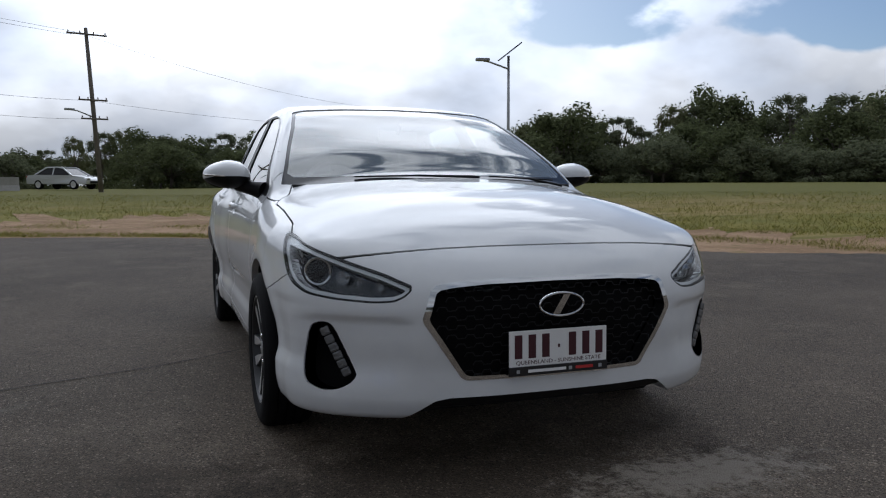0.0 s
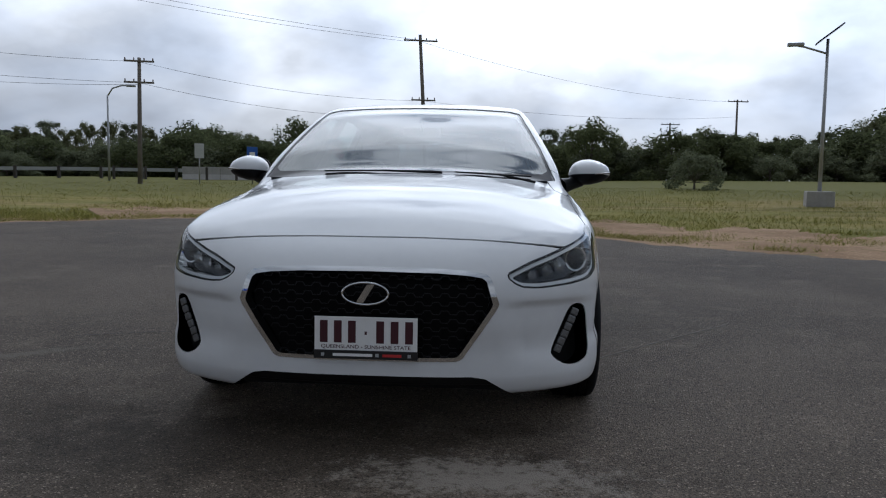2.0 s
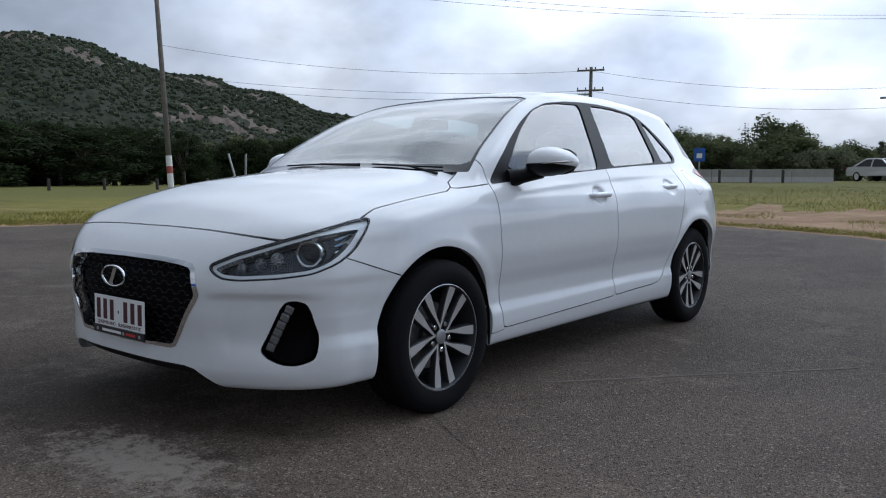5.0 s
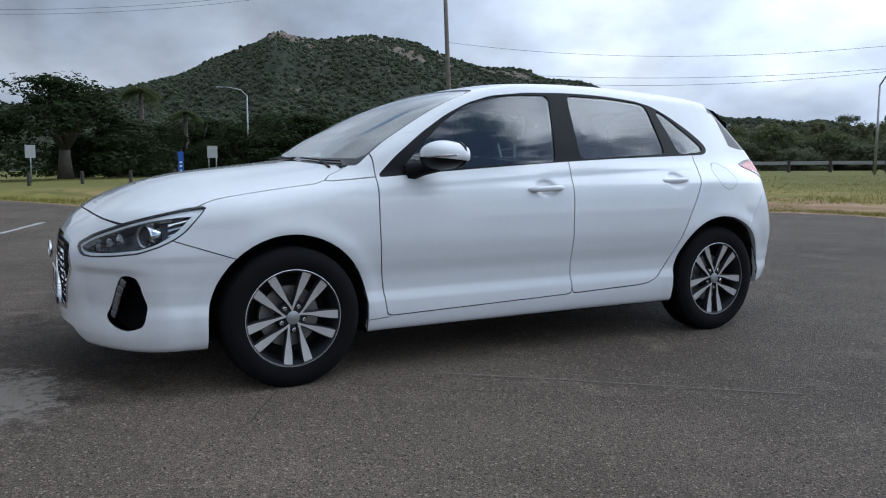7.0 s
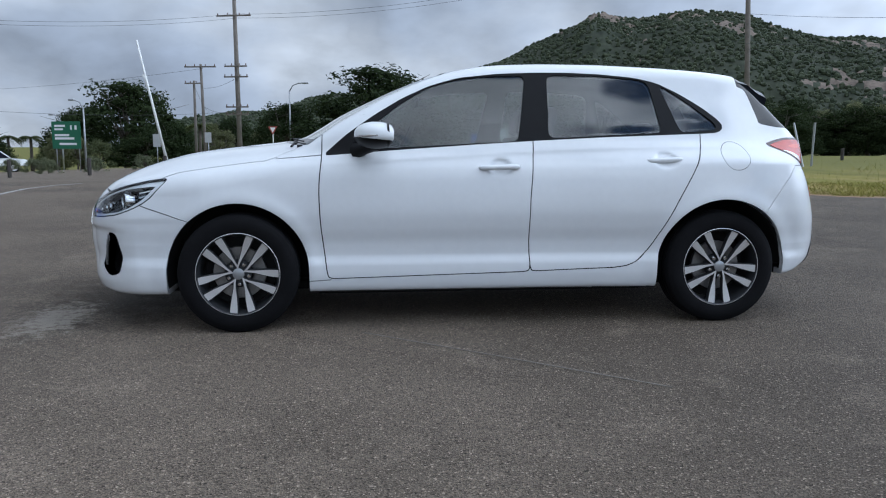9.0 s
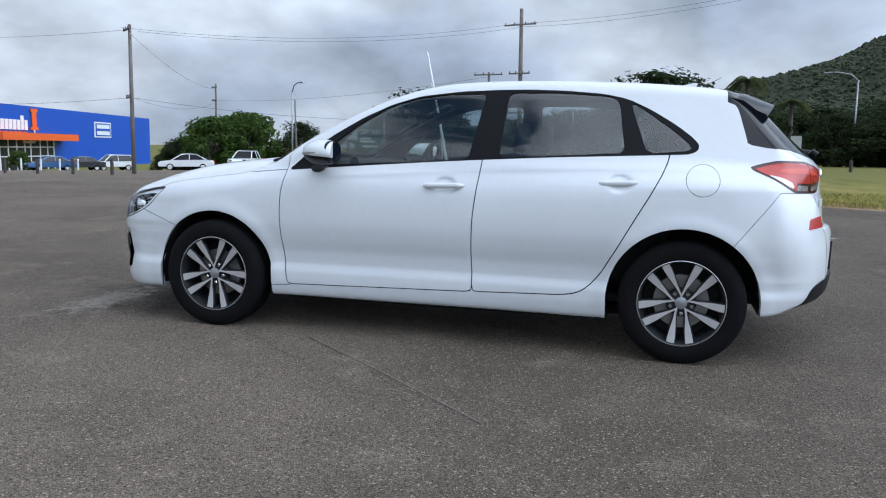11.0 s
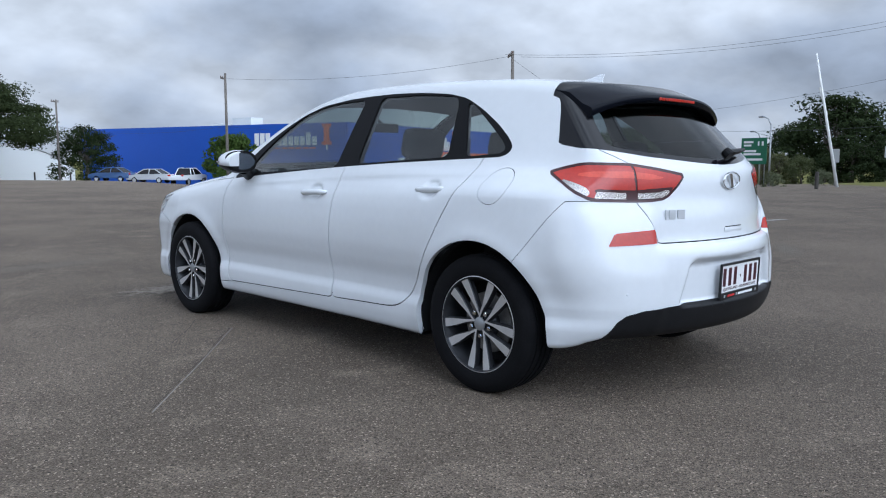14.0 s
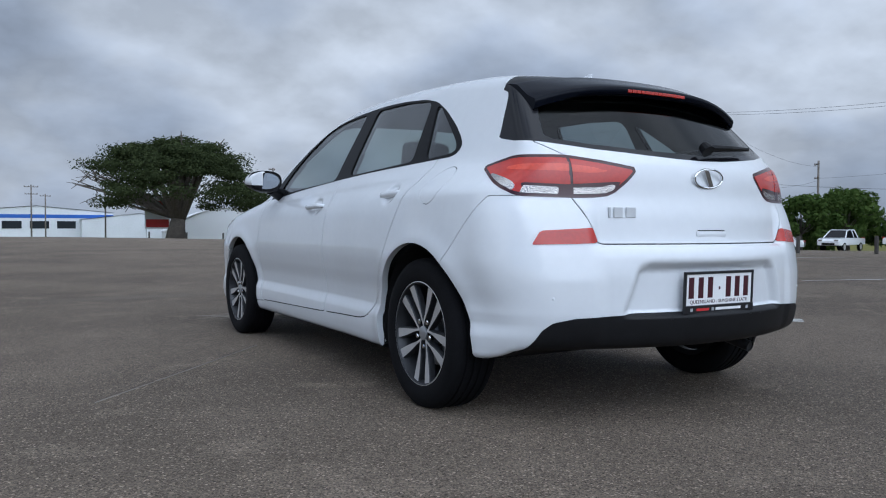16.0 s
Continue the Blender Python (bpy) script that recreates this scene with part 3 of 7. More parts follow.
def tree(name, label, seed, height, crown, leaves, leaf, material, trunk_r, fork=.35, squash=1., lean=.0, clumps=14, low=.35, limbs=7, hollow=.55, bare_side=None, puff=(.26, .42)):
    """A tapered trunk with limbs, each ending in clumps of small leaves."""
    rnd = random.Random(seed)
    t = thing(name, label, "tree")
    bm = bmesh.new()
    top = Vector((lean * height, 0, height * fork))
    tube(bm, [(0, 0, -.3), (lean * height * .3, 0, height * fork * .5), top], [trunk_r * 1.35, trunk_r, trunk_r * .8], 9)
    centres = []
    for i in range(clumps):
        a = 2.4 * i + rnd.uniform(-.4, .4)
        u = (i + .5) / clumps
        rr = crown * math.sqrt(u) * rnd.uniform(.7, 1.0)
        zz = height * (low + (1 - low) * (1 - u ** 1.6) * rnd.uniform(.75, 1.0)) - height * .08
        centres.append((Vector((top.x + rr * math.cos(a), rr * math.sin(a), zz)), crown * rnd.uniform(*puff)))
    for i, (c, r) in enumerate(centres):
        if i < limbs * 2:
            mid = top.lerp(c, .5) + Vector((rnd.uniform(-.3, .3), rnd.uniform(-.3, .3), -.1 * height * rnd.random())) * .6
            k = trunk_r * rnd.uniform(.32, .55)
            tube(bm, [top - Vector((0, 0, trunk_r)), mid, c], [k, k * .6, k * .2], 6)
            for q in range(2):
                e = c + Vector((rnd.gauss(0, 1), rnd.gauss(0, 1), rnd.gauss(0, .5))) * r * .8
                tube(bm, [mid.lerp(c, .6), e], [k * .35, k * .1], 5)
    thin = set()
    if bare_side is not None:
        # on one side the limbs are nearly leafless
        side = Vector((math.cos(radians(bare_side)), math.sin(radians(bare_side)), 0))
        thin = {i for i, (c, r) in enumerate(centres) if c.dot(side) > .52 * crown}
        for k in range(16):
            a = radians(bare_side + rnd.uniform(-42, 42))
            e = Vector((math.cos(a), math.sin(a), 0)) * crown * rnd.uniform(.85, 1.12) + Vector((0, 0, height * rnd.uniform(.38, .74)))
            mid = top.lerp(e, .5) + Vector((0, 0, height * rnd.uniform(-.02, .06)))
            tube(bm, [top, mid, e], [trunk_r * .30, trunk_r * .17, trunk_r * .03], 6)
            for q in range(7):
                p = mid.lerp(e, rnd.uniform(.1, .9))
                tube(bm, [p, p + Vector((rnd.gauss(0, 1), rnd.gauss(0, 1), rnd.gauss(.2, .6))) * crown * .11], [trunk_r * .08, trunk_r * .03], 5)
    part("trunk", bm, BARK, t, "grey bark", smooth=True)
    vs, fs = [], []
    per = leaves // clumps
    for i, (c, r) in enumerate(centres):
        if i in thin and i % 4:
            continue
        for _ in range(per):
            d = Vector((rnd.gauss(0, 1), rnd.gauss(0, 1), rnd.gauss(0, 1))).normalized()
            q = r * (hollow + (1 - hollow) * rnd.random()) * (1 + .35 * noise.noise(d * 2.3 + c))
            p = c + Vector((d.x * q, d.y * q, d.z * q * squash))
            nrm = (d + Vector((rnd.gauss(0, .6), rnd.gauss(0, .6), rnd.gauss(0, .6) + .3))).normalized()
            u_ = nrm.orthogonal().normalized()
            u_ = (Matrix.Rotation(rnd.uniform(0, 6.28), 3, nrm) @ u_)
            w_ = nrm.cross(u_)
            s = leaf * rnd.uniform(.6, 1.3)
            b = len(vs)
            vs += [p - u_ * s, p + w_ * s * .5 + nrm * s * .12, p + u_ * s, p - w_ * s * .5 + nrm * s * .12]
            fs.append((b, b + 1, b + 2, b + 3))
    ob = new("crown", mesh_of("crown", vs, fs, material)); ob.parent = t
    return t


def put(ob, x, y, s=1., rot=0., sz=None, sink=.0):
    c = copy_thing(ob, pose(x, y, ground_z(x, y) - sink, 0, 0, rot))
    c.scale = (s, s, sz or s)
    return c


gum_a = tree("gum_tree", "tall grey-green gum tree with an open crown", 1, 7.0, 2.3, 7800, .088, LEAF_GUM, .14, .32, 1., .02, 30, .20, hollow=.25, puff=(.14, .30))
gum_b = tree("gum_tree", "slender olive gum tree among dark scrub", 2, 6.0, 1.8, 6800, .082, LEAF_OLIVE, .10, .30, 1.1, -.02, 24, .18, hollow=.3, puff=(.16, .34))
thick = tree("scrub_tree", "dense dark green scrub tree", 3, 4.2, 2.5, 6400, .11, LEAF_SCRUB, .12, .25, .95, 0, 22, .08, hollow=.4, puff=(.20, .38))
bush = tree("bush", "low dark green bush", 4, 2.4, 1.9, 3600, .09, LEAF_GUM, .06, .2, .8, 0, 16, .04, hollow=.4, puff=(.20, .40))
mango = tree("mango_tree", "broad dense dark green mango tree", 5, 8.2, 4.4, 11500, .155, LEAF_DARK, .30, .28, .62, 0, 46, .14, hollow=.55, puff=(.18, .36))
young = tree("street_tree", "round bright green street tree on the verge", 6, 4.0, 1.9, 3200, .17, LEAF_YOUNG, .10, .30, .9, 0, 18, .22, hollow=.65)
bare = tree("bare_tree", "nearly leafless thin tree", 7, 5.5, 1.5, 260, .14, LEAF_OLIVE, .08, .30, 1, .03, 14, .3, 7)
rain = tree("rain_tree", "huge spreading rain tree with a flat crown", 8, 13.2, 9.8, 62000, .16, LEAF_RAIN, .85, .20, .42, -.02, 120, .40, 9, hollow=.35, bare_side=-33, puff=(.14, .30))
gum_a["group"] = gum_b["group"] = thick["group"] = "tree belt"
bush["group"] = "bushes"


def palm_tree():
    rnd = random.Random(9)
    t = thing("palm_tree", "tall palm with drooping fronds", "palm", "palms")
    bm = bmesh.new()
    tube(bm, [(0, 0, -.3), (.05, 0, 2.5), (0, 0, 5.2)], [.20, .15, .13], 9)
    part("trunk", bm, BARK, t, smooth=True)
    vs, fs = [], []
    for k in range(24):
        a = k * 2.4
        d = Vector((math.cos(a), math.sin(a), 0)); s = Vector((-d.y, d.x, 0))
        up = rnd.uniform(-.5, 1.0)
        for i in range(26):
            u = (i + 1) / 26
            p = Vector((0, 0, 5.2)) + d * (1.35 * u) + Vector((0, 0, up * 1.1 * u - 1.25 * u * u))
            w = .42 * math.sin(math.pi * min(1, u * .85 + .12))
            for side in (-1, 1):
                b = len(vs)
                tip = p + s * side * w + d * w * .5 - Vector((0, 0, w * rnd.uniform(.5, 1.1)))
                vs += [p - d * .03, p + d * .03, tip]
                fs.append((b, b + 1, b + 2))
    ob = new("crown", mesh_of("crown", vs, fs, LEAF_PALM)); ob.parent = t
    return t


palm = palm_tree()

# the belt of trees beyond the field: height by bearing
rnd = random.Random(21)
BELT = curve([36, 5.9, 45, 6.6, 51, 6.5, 55, 5.0, 60, 5.7, 65, 4.3, 70, 3.9, 76, 3.9, 82, 3.6, 90, 4.2, 95, 4.2, 99, 2.5, 105, 2.7, 111, 3.5, 118, 4.0, 125, 3.5, 131, 3.2, 140, 3.1, 150, 3.4, 160, 3.8, 170, 3.6, 176, 3.4])
a = 34.0
while a < 172:
    el = float(BELT(a)) * rnd.uniform(.78, 1.06)
    d = rnd.uniform(72, 84)
    x, y = d * math.cos(radians(a)), d * math.sin(radians(a))
    want = d * math.tan(radians(el)) + 1.0 - ground_z(x, y)
    kind = rnd.choice((gum_a, gum_a, gum_b, thick) if a < 62 else (gum_a, gum_b, gum_b, thick, bare) if a < 140 else (mango, mango, mango, gum_b))
    h = {gum_a: 6.9, gum_b: 5.9, thick: 4.2, bare: 5.4, mango: 8.0}[kind]
    if kind is bare:
        want *= .9
    sz = max(.35, want / h)
    put(kind, x, y, min(sz * rnd.uniform(1.0, 1.4), 2.1), rnd.uniform(0, 360), sz)
    a += rnd.uniform(1.1, 1.9)
a = 33.0
while a < 178:
    d = rnd.uniform(60, 69)
    x, y = d * math.cos(radians(a)), d * math.sin(radians(a))
    if a > 140:
        if rnd.random() < .55:
            put(mango, x, y, rnd.uniform(.45, .7), rnd.uniform(0, 360), rnd.uniform(.38, .5))
    elif not 92 < a < 99:
        s = rnd.uniform(.9, 1.35) * (1.25 if a < 62 else .95 if a < 140 else 1.1)
        put(rnd.choice((bush, bush, thick)) if rnd.random() < .8 else bush, x, y, s * 1.15, rnd.uniform(0, 360), s * rnd.uniform(.7, 1.0))
    a += rnd.uniform(.55, .9)
put(bush, 10.5, 37, .9, 30, .8)
# a closed dark back row
a = 34.0
while a < 178:
    d = rnd.uniform(88, 96)
    put(thick, d * math.cos(radians(a)), d * math.sin(radians(a)), rnd.uniform(1.3, 1.7), rnd.uniform(0, 360), rnd.uniform(.75, .95))
    a += rnd.uniform(1.6, 2.2)
# single trees
put(mango, -58.0, 19.0, 1.35, 40, .60)
put(mango, -55.5, 25.0, 1.35, 200, .56)
put(mango, -57.8, 1.2, 1.50, 20, .90)
put(mango, -71.8, 23.3, 1.9, 70, .74)
put(mango, -76.0, 14.0, 1.6, 150, .70)
put(mango, -62, -6.5, .75, 80, .60)
put(mango, -60, 5.0, .62, 140, .52)
put(mango, -76.9, -23.3, 1.5, 60, 1.06)
put(mango, -84, -30, 1.0, 200, .85)
put(mango, -83, -14, .8, 250, .62)
put(palm, -68.1, 7.9, 1.35, 0, 1.42)
put(palm, -67.5, 11.4, 1.25, 50, 1.05)
put(palm, -62, -13.5, .9, 20, .62)
put(palm, -80, -36, 1.0, 80, .7)
put(palm, -78, -33, 1.0, 10, .66)
put(rain, -17.8, -93.7, 1.2, 0, .98)
put(mango, -30.0, -85.0, .8, 10, .76)
put(young, -39.3, -70.4, 1.5, 0, 1.45)
put(young, -59.0, -38.8, 1.45, 40, 1.30)
put(young, -62.2, -36.5, 1.5, 140, 1.45)
put(mango, -66, -33, .7, 70, .60)
put(young, -77.1, -46.4, 2.0, 90, 1.7)
put(young, -84, -52, 1.8, 200, 1.5)
for x, y, s in ((-46.5, -63, .55), (-50, -68, .5), (-57, -64, .55), (-62, -63, .6), (-45, -78, .45)):
    put(young, x, y, s, x * 7, s * .9)
for x, y in ((-48, -17.5), (-50, -15.0), (-52.5, -23), (-47, -20), (-54, -9), (-55, -25.5)):
    put(bush, x, y, .42, x * 11, .40)
for k in range(16):
    put(rnd.choice((thick, gum_b, mango)), -66 - rnd.random() * 22, -14 - k * 1.6 + 8, rnd.uniform(.6, .8), rnd.uniform(0, 360), rnd.uniform(.45, .7))
for k in range(8):
    put(rnd.choice((thick, mango)), -86 + k * 1.5, -60 + k * 1.2, .8, rnd.uniform(0, 360), .5)
for ob in (gum_a, gum_b, thick, bush, mango, young, bare, rain, palm):
    for o in (*ob.children, ob):
        bpy.data.objects.remove(o)


# blades of grass beyond the asphalt's edge
def grass(name, label, material, count, a0, a1, depth, hmin, hmax, seed, fade=None):
    g = np.random.default_rng(seed)
    vs, fs = [], []
    for _ in range(count):
        a = g.uniform(a0, a1)
        r = float(EDGE(a)) + .5 + depth * g.random() ** 1.6 + ragged(a)
        x, y = r * math.cos(radians(a)), r * math.sin(radians(a))
        if 15 < a < 125 and (1.7 if a > 80 else 0) < r - float(EDGE(a)) < (10 if 84 < a < 106 else 6) and noise.noise(Vector((x, y, 7)) * .6) < g.uniform(.0, .45) - (.12 if r - float(EDGE(a)) < 1.2 else 0):
            continue
        if fade and g.random() < (a - fade[0]) / (fade[1] - fade[0]):
            continue
        k = noise.noise(Vector((x, y, 0)) * .35) + .5 * noise.noise(Vector((x, y, 0)) * 1.3)
        if k < g.uniform(-.8, -.1):
            continue
        h = g.uniform(hmin, hmax) * (.7 + .6 * max(0, k)); w = .005 + .005 * r / 20
        t = g.uniform(0, 6.28); lx, ly = g.normal(0, .8 * h, 2)
        z = ground_z(x, y) - .04
        b = len(vs)
        vs += [(x - w * math.cos(t), y - w * math.sin(t), z), (x + w * math.cos(t), y + w * math.sin(t), z), (x + lx, y + ly, z + h)]
        fs.append((b, b + 1, b + 2))
    ob = new(name, mesh_of(name, vs, fs, material, normals=[(0, 0, 1)] * len(vs)))
    return tagged(ob, label, "grass", kind="stuff")


GRASS_BLADE = leaf_mat("grass_blades", (.16, .18, .034), (.31, .265, .074), .5)
GRASS_TALL = leaf_mat("tall_grass_blades", (.135, .15, .032), (.28, .24, .066), .5)
grass("grass", "short dry grass at the asphalt's edge", GRASS_BLADE, 60000, 16, 192, 6, .05, .15, 1)
grass("tall_grass", "taller green grass towards the trees", GRASS_TALL, 110000, 18, 150, 30, .05, .14, 2, (95, 150))


# ---- the hill ----
def hill(name, crest, a0, a1, near, far, label, seed):
    """A ridge between two bearings, with bare rock on its faces and a wood of single crowns."""
    na, nr = int((a1 - a0) / .11), 70
    pts = np.zeros((na + 1, nr + 1, 3))
    bare = np.zeros((na + 1, nr + 1))
    for i in range(na + 1):
        a = a0 + (a1 - a0) * i / na
        h = far * math.tan(radians(float(crest(a)) - .20)) + 1
        for j in range(nr + 1):
            u = j / nr
            r = near + (far - near) * u
            p = Vector((r * math.cos(radians(a)), r * math.sin(radians(a)), 0))
            s = (1 - math.cos(math.pi * min(1, u ** .92))) / 2
            z = h * s ** .8
            z += h * .06 * noise.noise(p * .006 + Vector((seed, 0, 0))) * math.sin(math.pi * u) * 2
            z += (4.0 * noise.noise(p * .03) + 3.0 * abs(noise.noise(p * .09)) + 2.0 * noise.noise(p * .22)) * min(1, u * 5)
            rock = noise.noise(p * .011 + Vector((5, 2, 0))) + .6 * noise.noise(p * .04) + .45 * noise.noise(p * .13)
            # cliffs stand out where the crest peaks
            rock += .55 * max(0, 1 - abs(a - 162.0) / 2.0) * max(0, min(1, (u - .55) / .3)) + .50 * max(0, 1 - abs(a - 142.5) / 3.2) * max(0, min(1, (u - .50) / .3)) + .40 * max(0, 1 - abs(a - 151.8) / 2.2) * max(0, min(1, (u - .6) / .3))
            rock += .62 * max(0, 1 - abs(a - 153.0) / 4.0) * max(0, 1 - abs(u - .48) / .16) - .5 * max(0, min(1, (a - 163.5) / 1.5)) + .45 * max(0, 1 - abs(a - 162.2) / 1.8) * max(0, min(1, (u - .70) / .15)) - (.25 if u < .3 else 0)
            bare[i, j] = rock
            if rock > .46 and u > .2:
                z += 2.4 * abs(noise.noise(p * .18)) + 1.4 * noise.noise(p * .45)
            pts[i, j] = (p.x, p.y, z - 5)
    i, j = np.meshgrid(np.arange(na), np.arange(nr), indexing="ij")
    b = (i * (nr + 1) + j).ravel()
    faces = np.stack([b, b + 1, b + nr + 2, b + nr + 1], 1)
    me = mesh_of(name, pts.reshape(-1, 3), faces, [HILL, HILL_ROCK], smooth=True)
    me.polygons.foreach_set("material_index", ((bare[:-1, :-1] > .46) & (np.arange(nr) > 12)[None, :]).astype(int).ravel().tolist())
    ob = new(name, me)
    tagged(ob, label, "hill", kind="structure")
    # the wood: many small uneven crowns
    g = np.random.default_rng(seed)
    bm = bmesh.new()
    bmesh.ops.create_icosphere(bm, subdivisions=1, radius=1)
    unit = np.array([v.co[:] for v in bm.verts]); tris = np.array([[v.index for v in f.verts] for f in bm.faces])
    bm.free()
    shapes = [unit * (1 + .42 * np.array([noise.noise(Vector(v) * 1.9 + Vector((k * 7, 0, 0))) for v in unit]) + .30 * np.array([noise.noise(Vector(v) * 4.3 + Vector((k * 7, 3, 0))) for v in unit]))[:, None] for k in range(8)]
    vs, fs = [], []
    count = 0
    while count < 36000:
        i, j = g.integers(0, na), min(nr - 1, int(nr * (1 - g.random() ** 1.5 * .92)))
        if (bare[i, j] > .42 and g.random() < .93) or (noise.noise(Vector(pts[i, j]) * .02) < -.42 and g.random() < .5):
            continue
        q = pts[i, j] + (pts[i + 1, j + 1] - pts[i, j]) * g.random()
        size = (.8 + 1.5 * g.random() ** 2) * (.75 if j > nr * .9 else 1)
        vs.append(shapes[count % 8] * (size, size, size * g.uniform(.7, 1.1)) + q + (0, 0, size * .35))
        fs.append(tris + count * len(unit))
        count += 1
    wood = new("hill_wood", mesh_of("hill_wood", np.concatenate(vs), np.concatenate(fs), HILL_WOOD))
    tagged(wood, "dark green trees covering the hillside", "wood", kind="stuff")
    return ob


def hill_mat():
    m = bpy.data.materials.new("wooded_hillside")
    m.use_nodes = True
    n, l = m.node_tree.nodes, m.node_tree.links
    p = n["Principled BSDF"]
    p.inputs["Roughness"].default_value, p.inputs["Specular IOR Level"].default_value = .95, .1
    co = n.new("ShaderNodeTexCoord")
    def noise_(s, d=6, r=.65):
        t = n.new("ShaderNodeTexNoise"); t.inputs["Scale"].default_value = s; t.inputs["Detail"].default_value = d; t.inputs["Roughness"].default_value = r
        l.new(co.outputs["Object"], t.inputs["Vector"]); return t.outputs["Fac"]
    def ramp(src, a, b):
        r = n.new("ShaderNodeMapRange"); r.interpolation_type = "SMOOTHSTEP"
        r.inputs["From Min"].default_value, r.inputs["From Max"].default_value = a, b
        l.new(src, r.inputs["Value"]); return r.outputs["Result"]
    def mix(f, a, b):
        x = n.new("ShaderNodeMix"); x.data_type = "RGBA"; l.new(f, x.inputs["Factor"])
        for v, s in ((a, "A"), (b, "B")):
            if isinstance(v, tuple): x.inputs[s].default_value = (*v, 1)
            else: l.new(v, x.inputs[s])
        return x.outputs["Result"]
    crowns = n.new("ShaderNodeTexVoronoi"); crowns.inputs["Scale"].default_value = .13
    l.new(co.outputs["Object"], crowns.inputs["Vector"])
    # darker between crown centres: the shade between the trees is painted in
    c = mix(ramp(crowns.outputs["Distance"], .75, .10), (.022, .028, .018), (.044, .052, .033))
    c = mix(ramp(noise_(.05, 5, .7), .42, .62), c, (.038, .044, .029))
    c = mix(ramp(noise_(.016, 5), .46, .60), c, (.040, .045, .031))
    sep = n.new("ShaderNodeSeparateXYZ"); l.new(co.outputs["Object"], sep.inputs[0])
    ad = n.new("ShaderNodeMath"); ad.operation = "MULTIPLY_ADD"; ad.inputs[1].default_value = .0045; ad.inputs[2].default_value = -.05
    l.new(sep.outputs["Z"], ad.inputs[0])
    su = n.new("ShaderNodeMath"); su.operation = "ADD"; l.new(noise_(.022, 8, .75), su.inputs[0]); l.new(ad.outputs[0], su.inputs[1])
    c = mix(ramp(su.outputs[0], .98, 1.08), c, (.20, .155, .125))
    l.new(c, p.inputs["Base Color"])
    return m


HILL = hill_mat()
HILL_ROCK = mat("granite_face", (.165, .132, .108), .95, vary=.55, scale=.06, spec=.1)
HILL_WOOD = leaf_mat("hillside_crowns", (.040, .052, .031), (.078, .090, .053), .1)
hill("hill", curve([118, 1.5, 124, 2.9, 127, 3.15, 131, 3.45, 134.7, 4.25, 138.3, 4.86, 141, 5.9, 143.2, 6.1, 145.6, 6.9, 148, 6.95, 150, 7.3, 151.7, 7.9, 152.9, 8.45, 157, 8.85, 160, 8.55, 161.3, 8.75, 162.8, 9.05, 164.4, 8.4, 166.7, 7.4, 170.8, 5.75, 173.6, 5.0, 178, 3.9, 183, 3.65, 186, 2.7, 190, 2.4, 196, 1.2]),
     118, 196, 330, 900, "wooded granite hill under cloud", 3)


# ---- power poles, lamps and wires ----
POLE_WOOD = mat("weathered_pole_wood", (.17, .15, .13), .9, vary=.35, scale=3, bump=.4, bump_scale=30)
GALV = mat("galvanised_steel", (.36, .37, .38), .45, .6, vary=.15, scale=6)
WIRE = mat("wire_black", (.03, .03, .032), .6)
WHITE_PAINT = mat("white_post_paint", (.72, .72, .70), .5, vary=.15, scale=6)
RED_PAINT = mat("faded_red_band", (.35, .07, .05), .6, vary=.3, scale=9)
PORCELAIN = mat("brown_insulator", (.10, .05, .03), .3)


def power_pole(x, y, height, arms, turn=0., lean=(0, 0), r=.15, lamp=None, band=False):
    r *= .66
    """A timber pole with crossarms at (height, length) and insulators."""
    z0 = ground_z(x, y)
    p = thing("power_pole", "weathered timber power pole with crossarms", "pole", "power poles", at=Matrix.Translation((x, y, z0)) @ pose(0, 0, 0, 0, 0, turn))
    def axis(z):
        return Vector((lean[0] * z, lean[1] * z, z))
    bm = bmesh.new()
    tube(bm, [axis(-.4), axis(height * .5), axis(height)], [r * 1.15, r, r * .8], 10)
    part("post", bm, POLE_WOOD, p, smooth=True)
    for z, length in arms:
        bm = bmesh.new()
        c = axis(z)
        box(bm, c.x - length / 2, c.x + length / 2, c.y - r - .09, c.y - r, c.z - .048, c.z + .048, .01)
        arm = part("crossarm", bm, POLE_WOOD, p)
        for u in (-.46, -.17, .17, .46):
            bm = bmesh.new()
            lathe(bm, [(.05, .02), (.09, .042), (.13, .03), (.16, .036), (.19, .0001)], 8, "Z", (c.x + u * length, c.y - r - .045, c.z))
            part("insulator", bm, PORCELAIN, arm, smooth=True)
    if lamp:
        z, reach = lamp
        bm = bmesh.new()
        c = axis(z)
        tube(bm, [c, c + Vector((reach * .6, 0, .35)), c + Vector((reach, 0, .42))], .04, 6)
        box(bm, c.x + reach - .1, c.x + reach + .45, c.y - .12, c.y + .12, c.z + .36, c.z + .48, .03)
        part("street_light_arm", bm, GALV, p)
    if band:
        for za, zb, m in ((.1, .9, WHITE_PAINT), (.9, 1.3, RED_PAINT), (1.3, 1.9, WHITE_PAINT)):
            bm = bmesh.new()
            tube(bm, [axis(za), axis(zb)], r * 1.17, 12, cap=False)
            part("painted_band", bm, m, p, smooth=True)
    return p


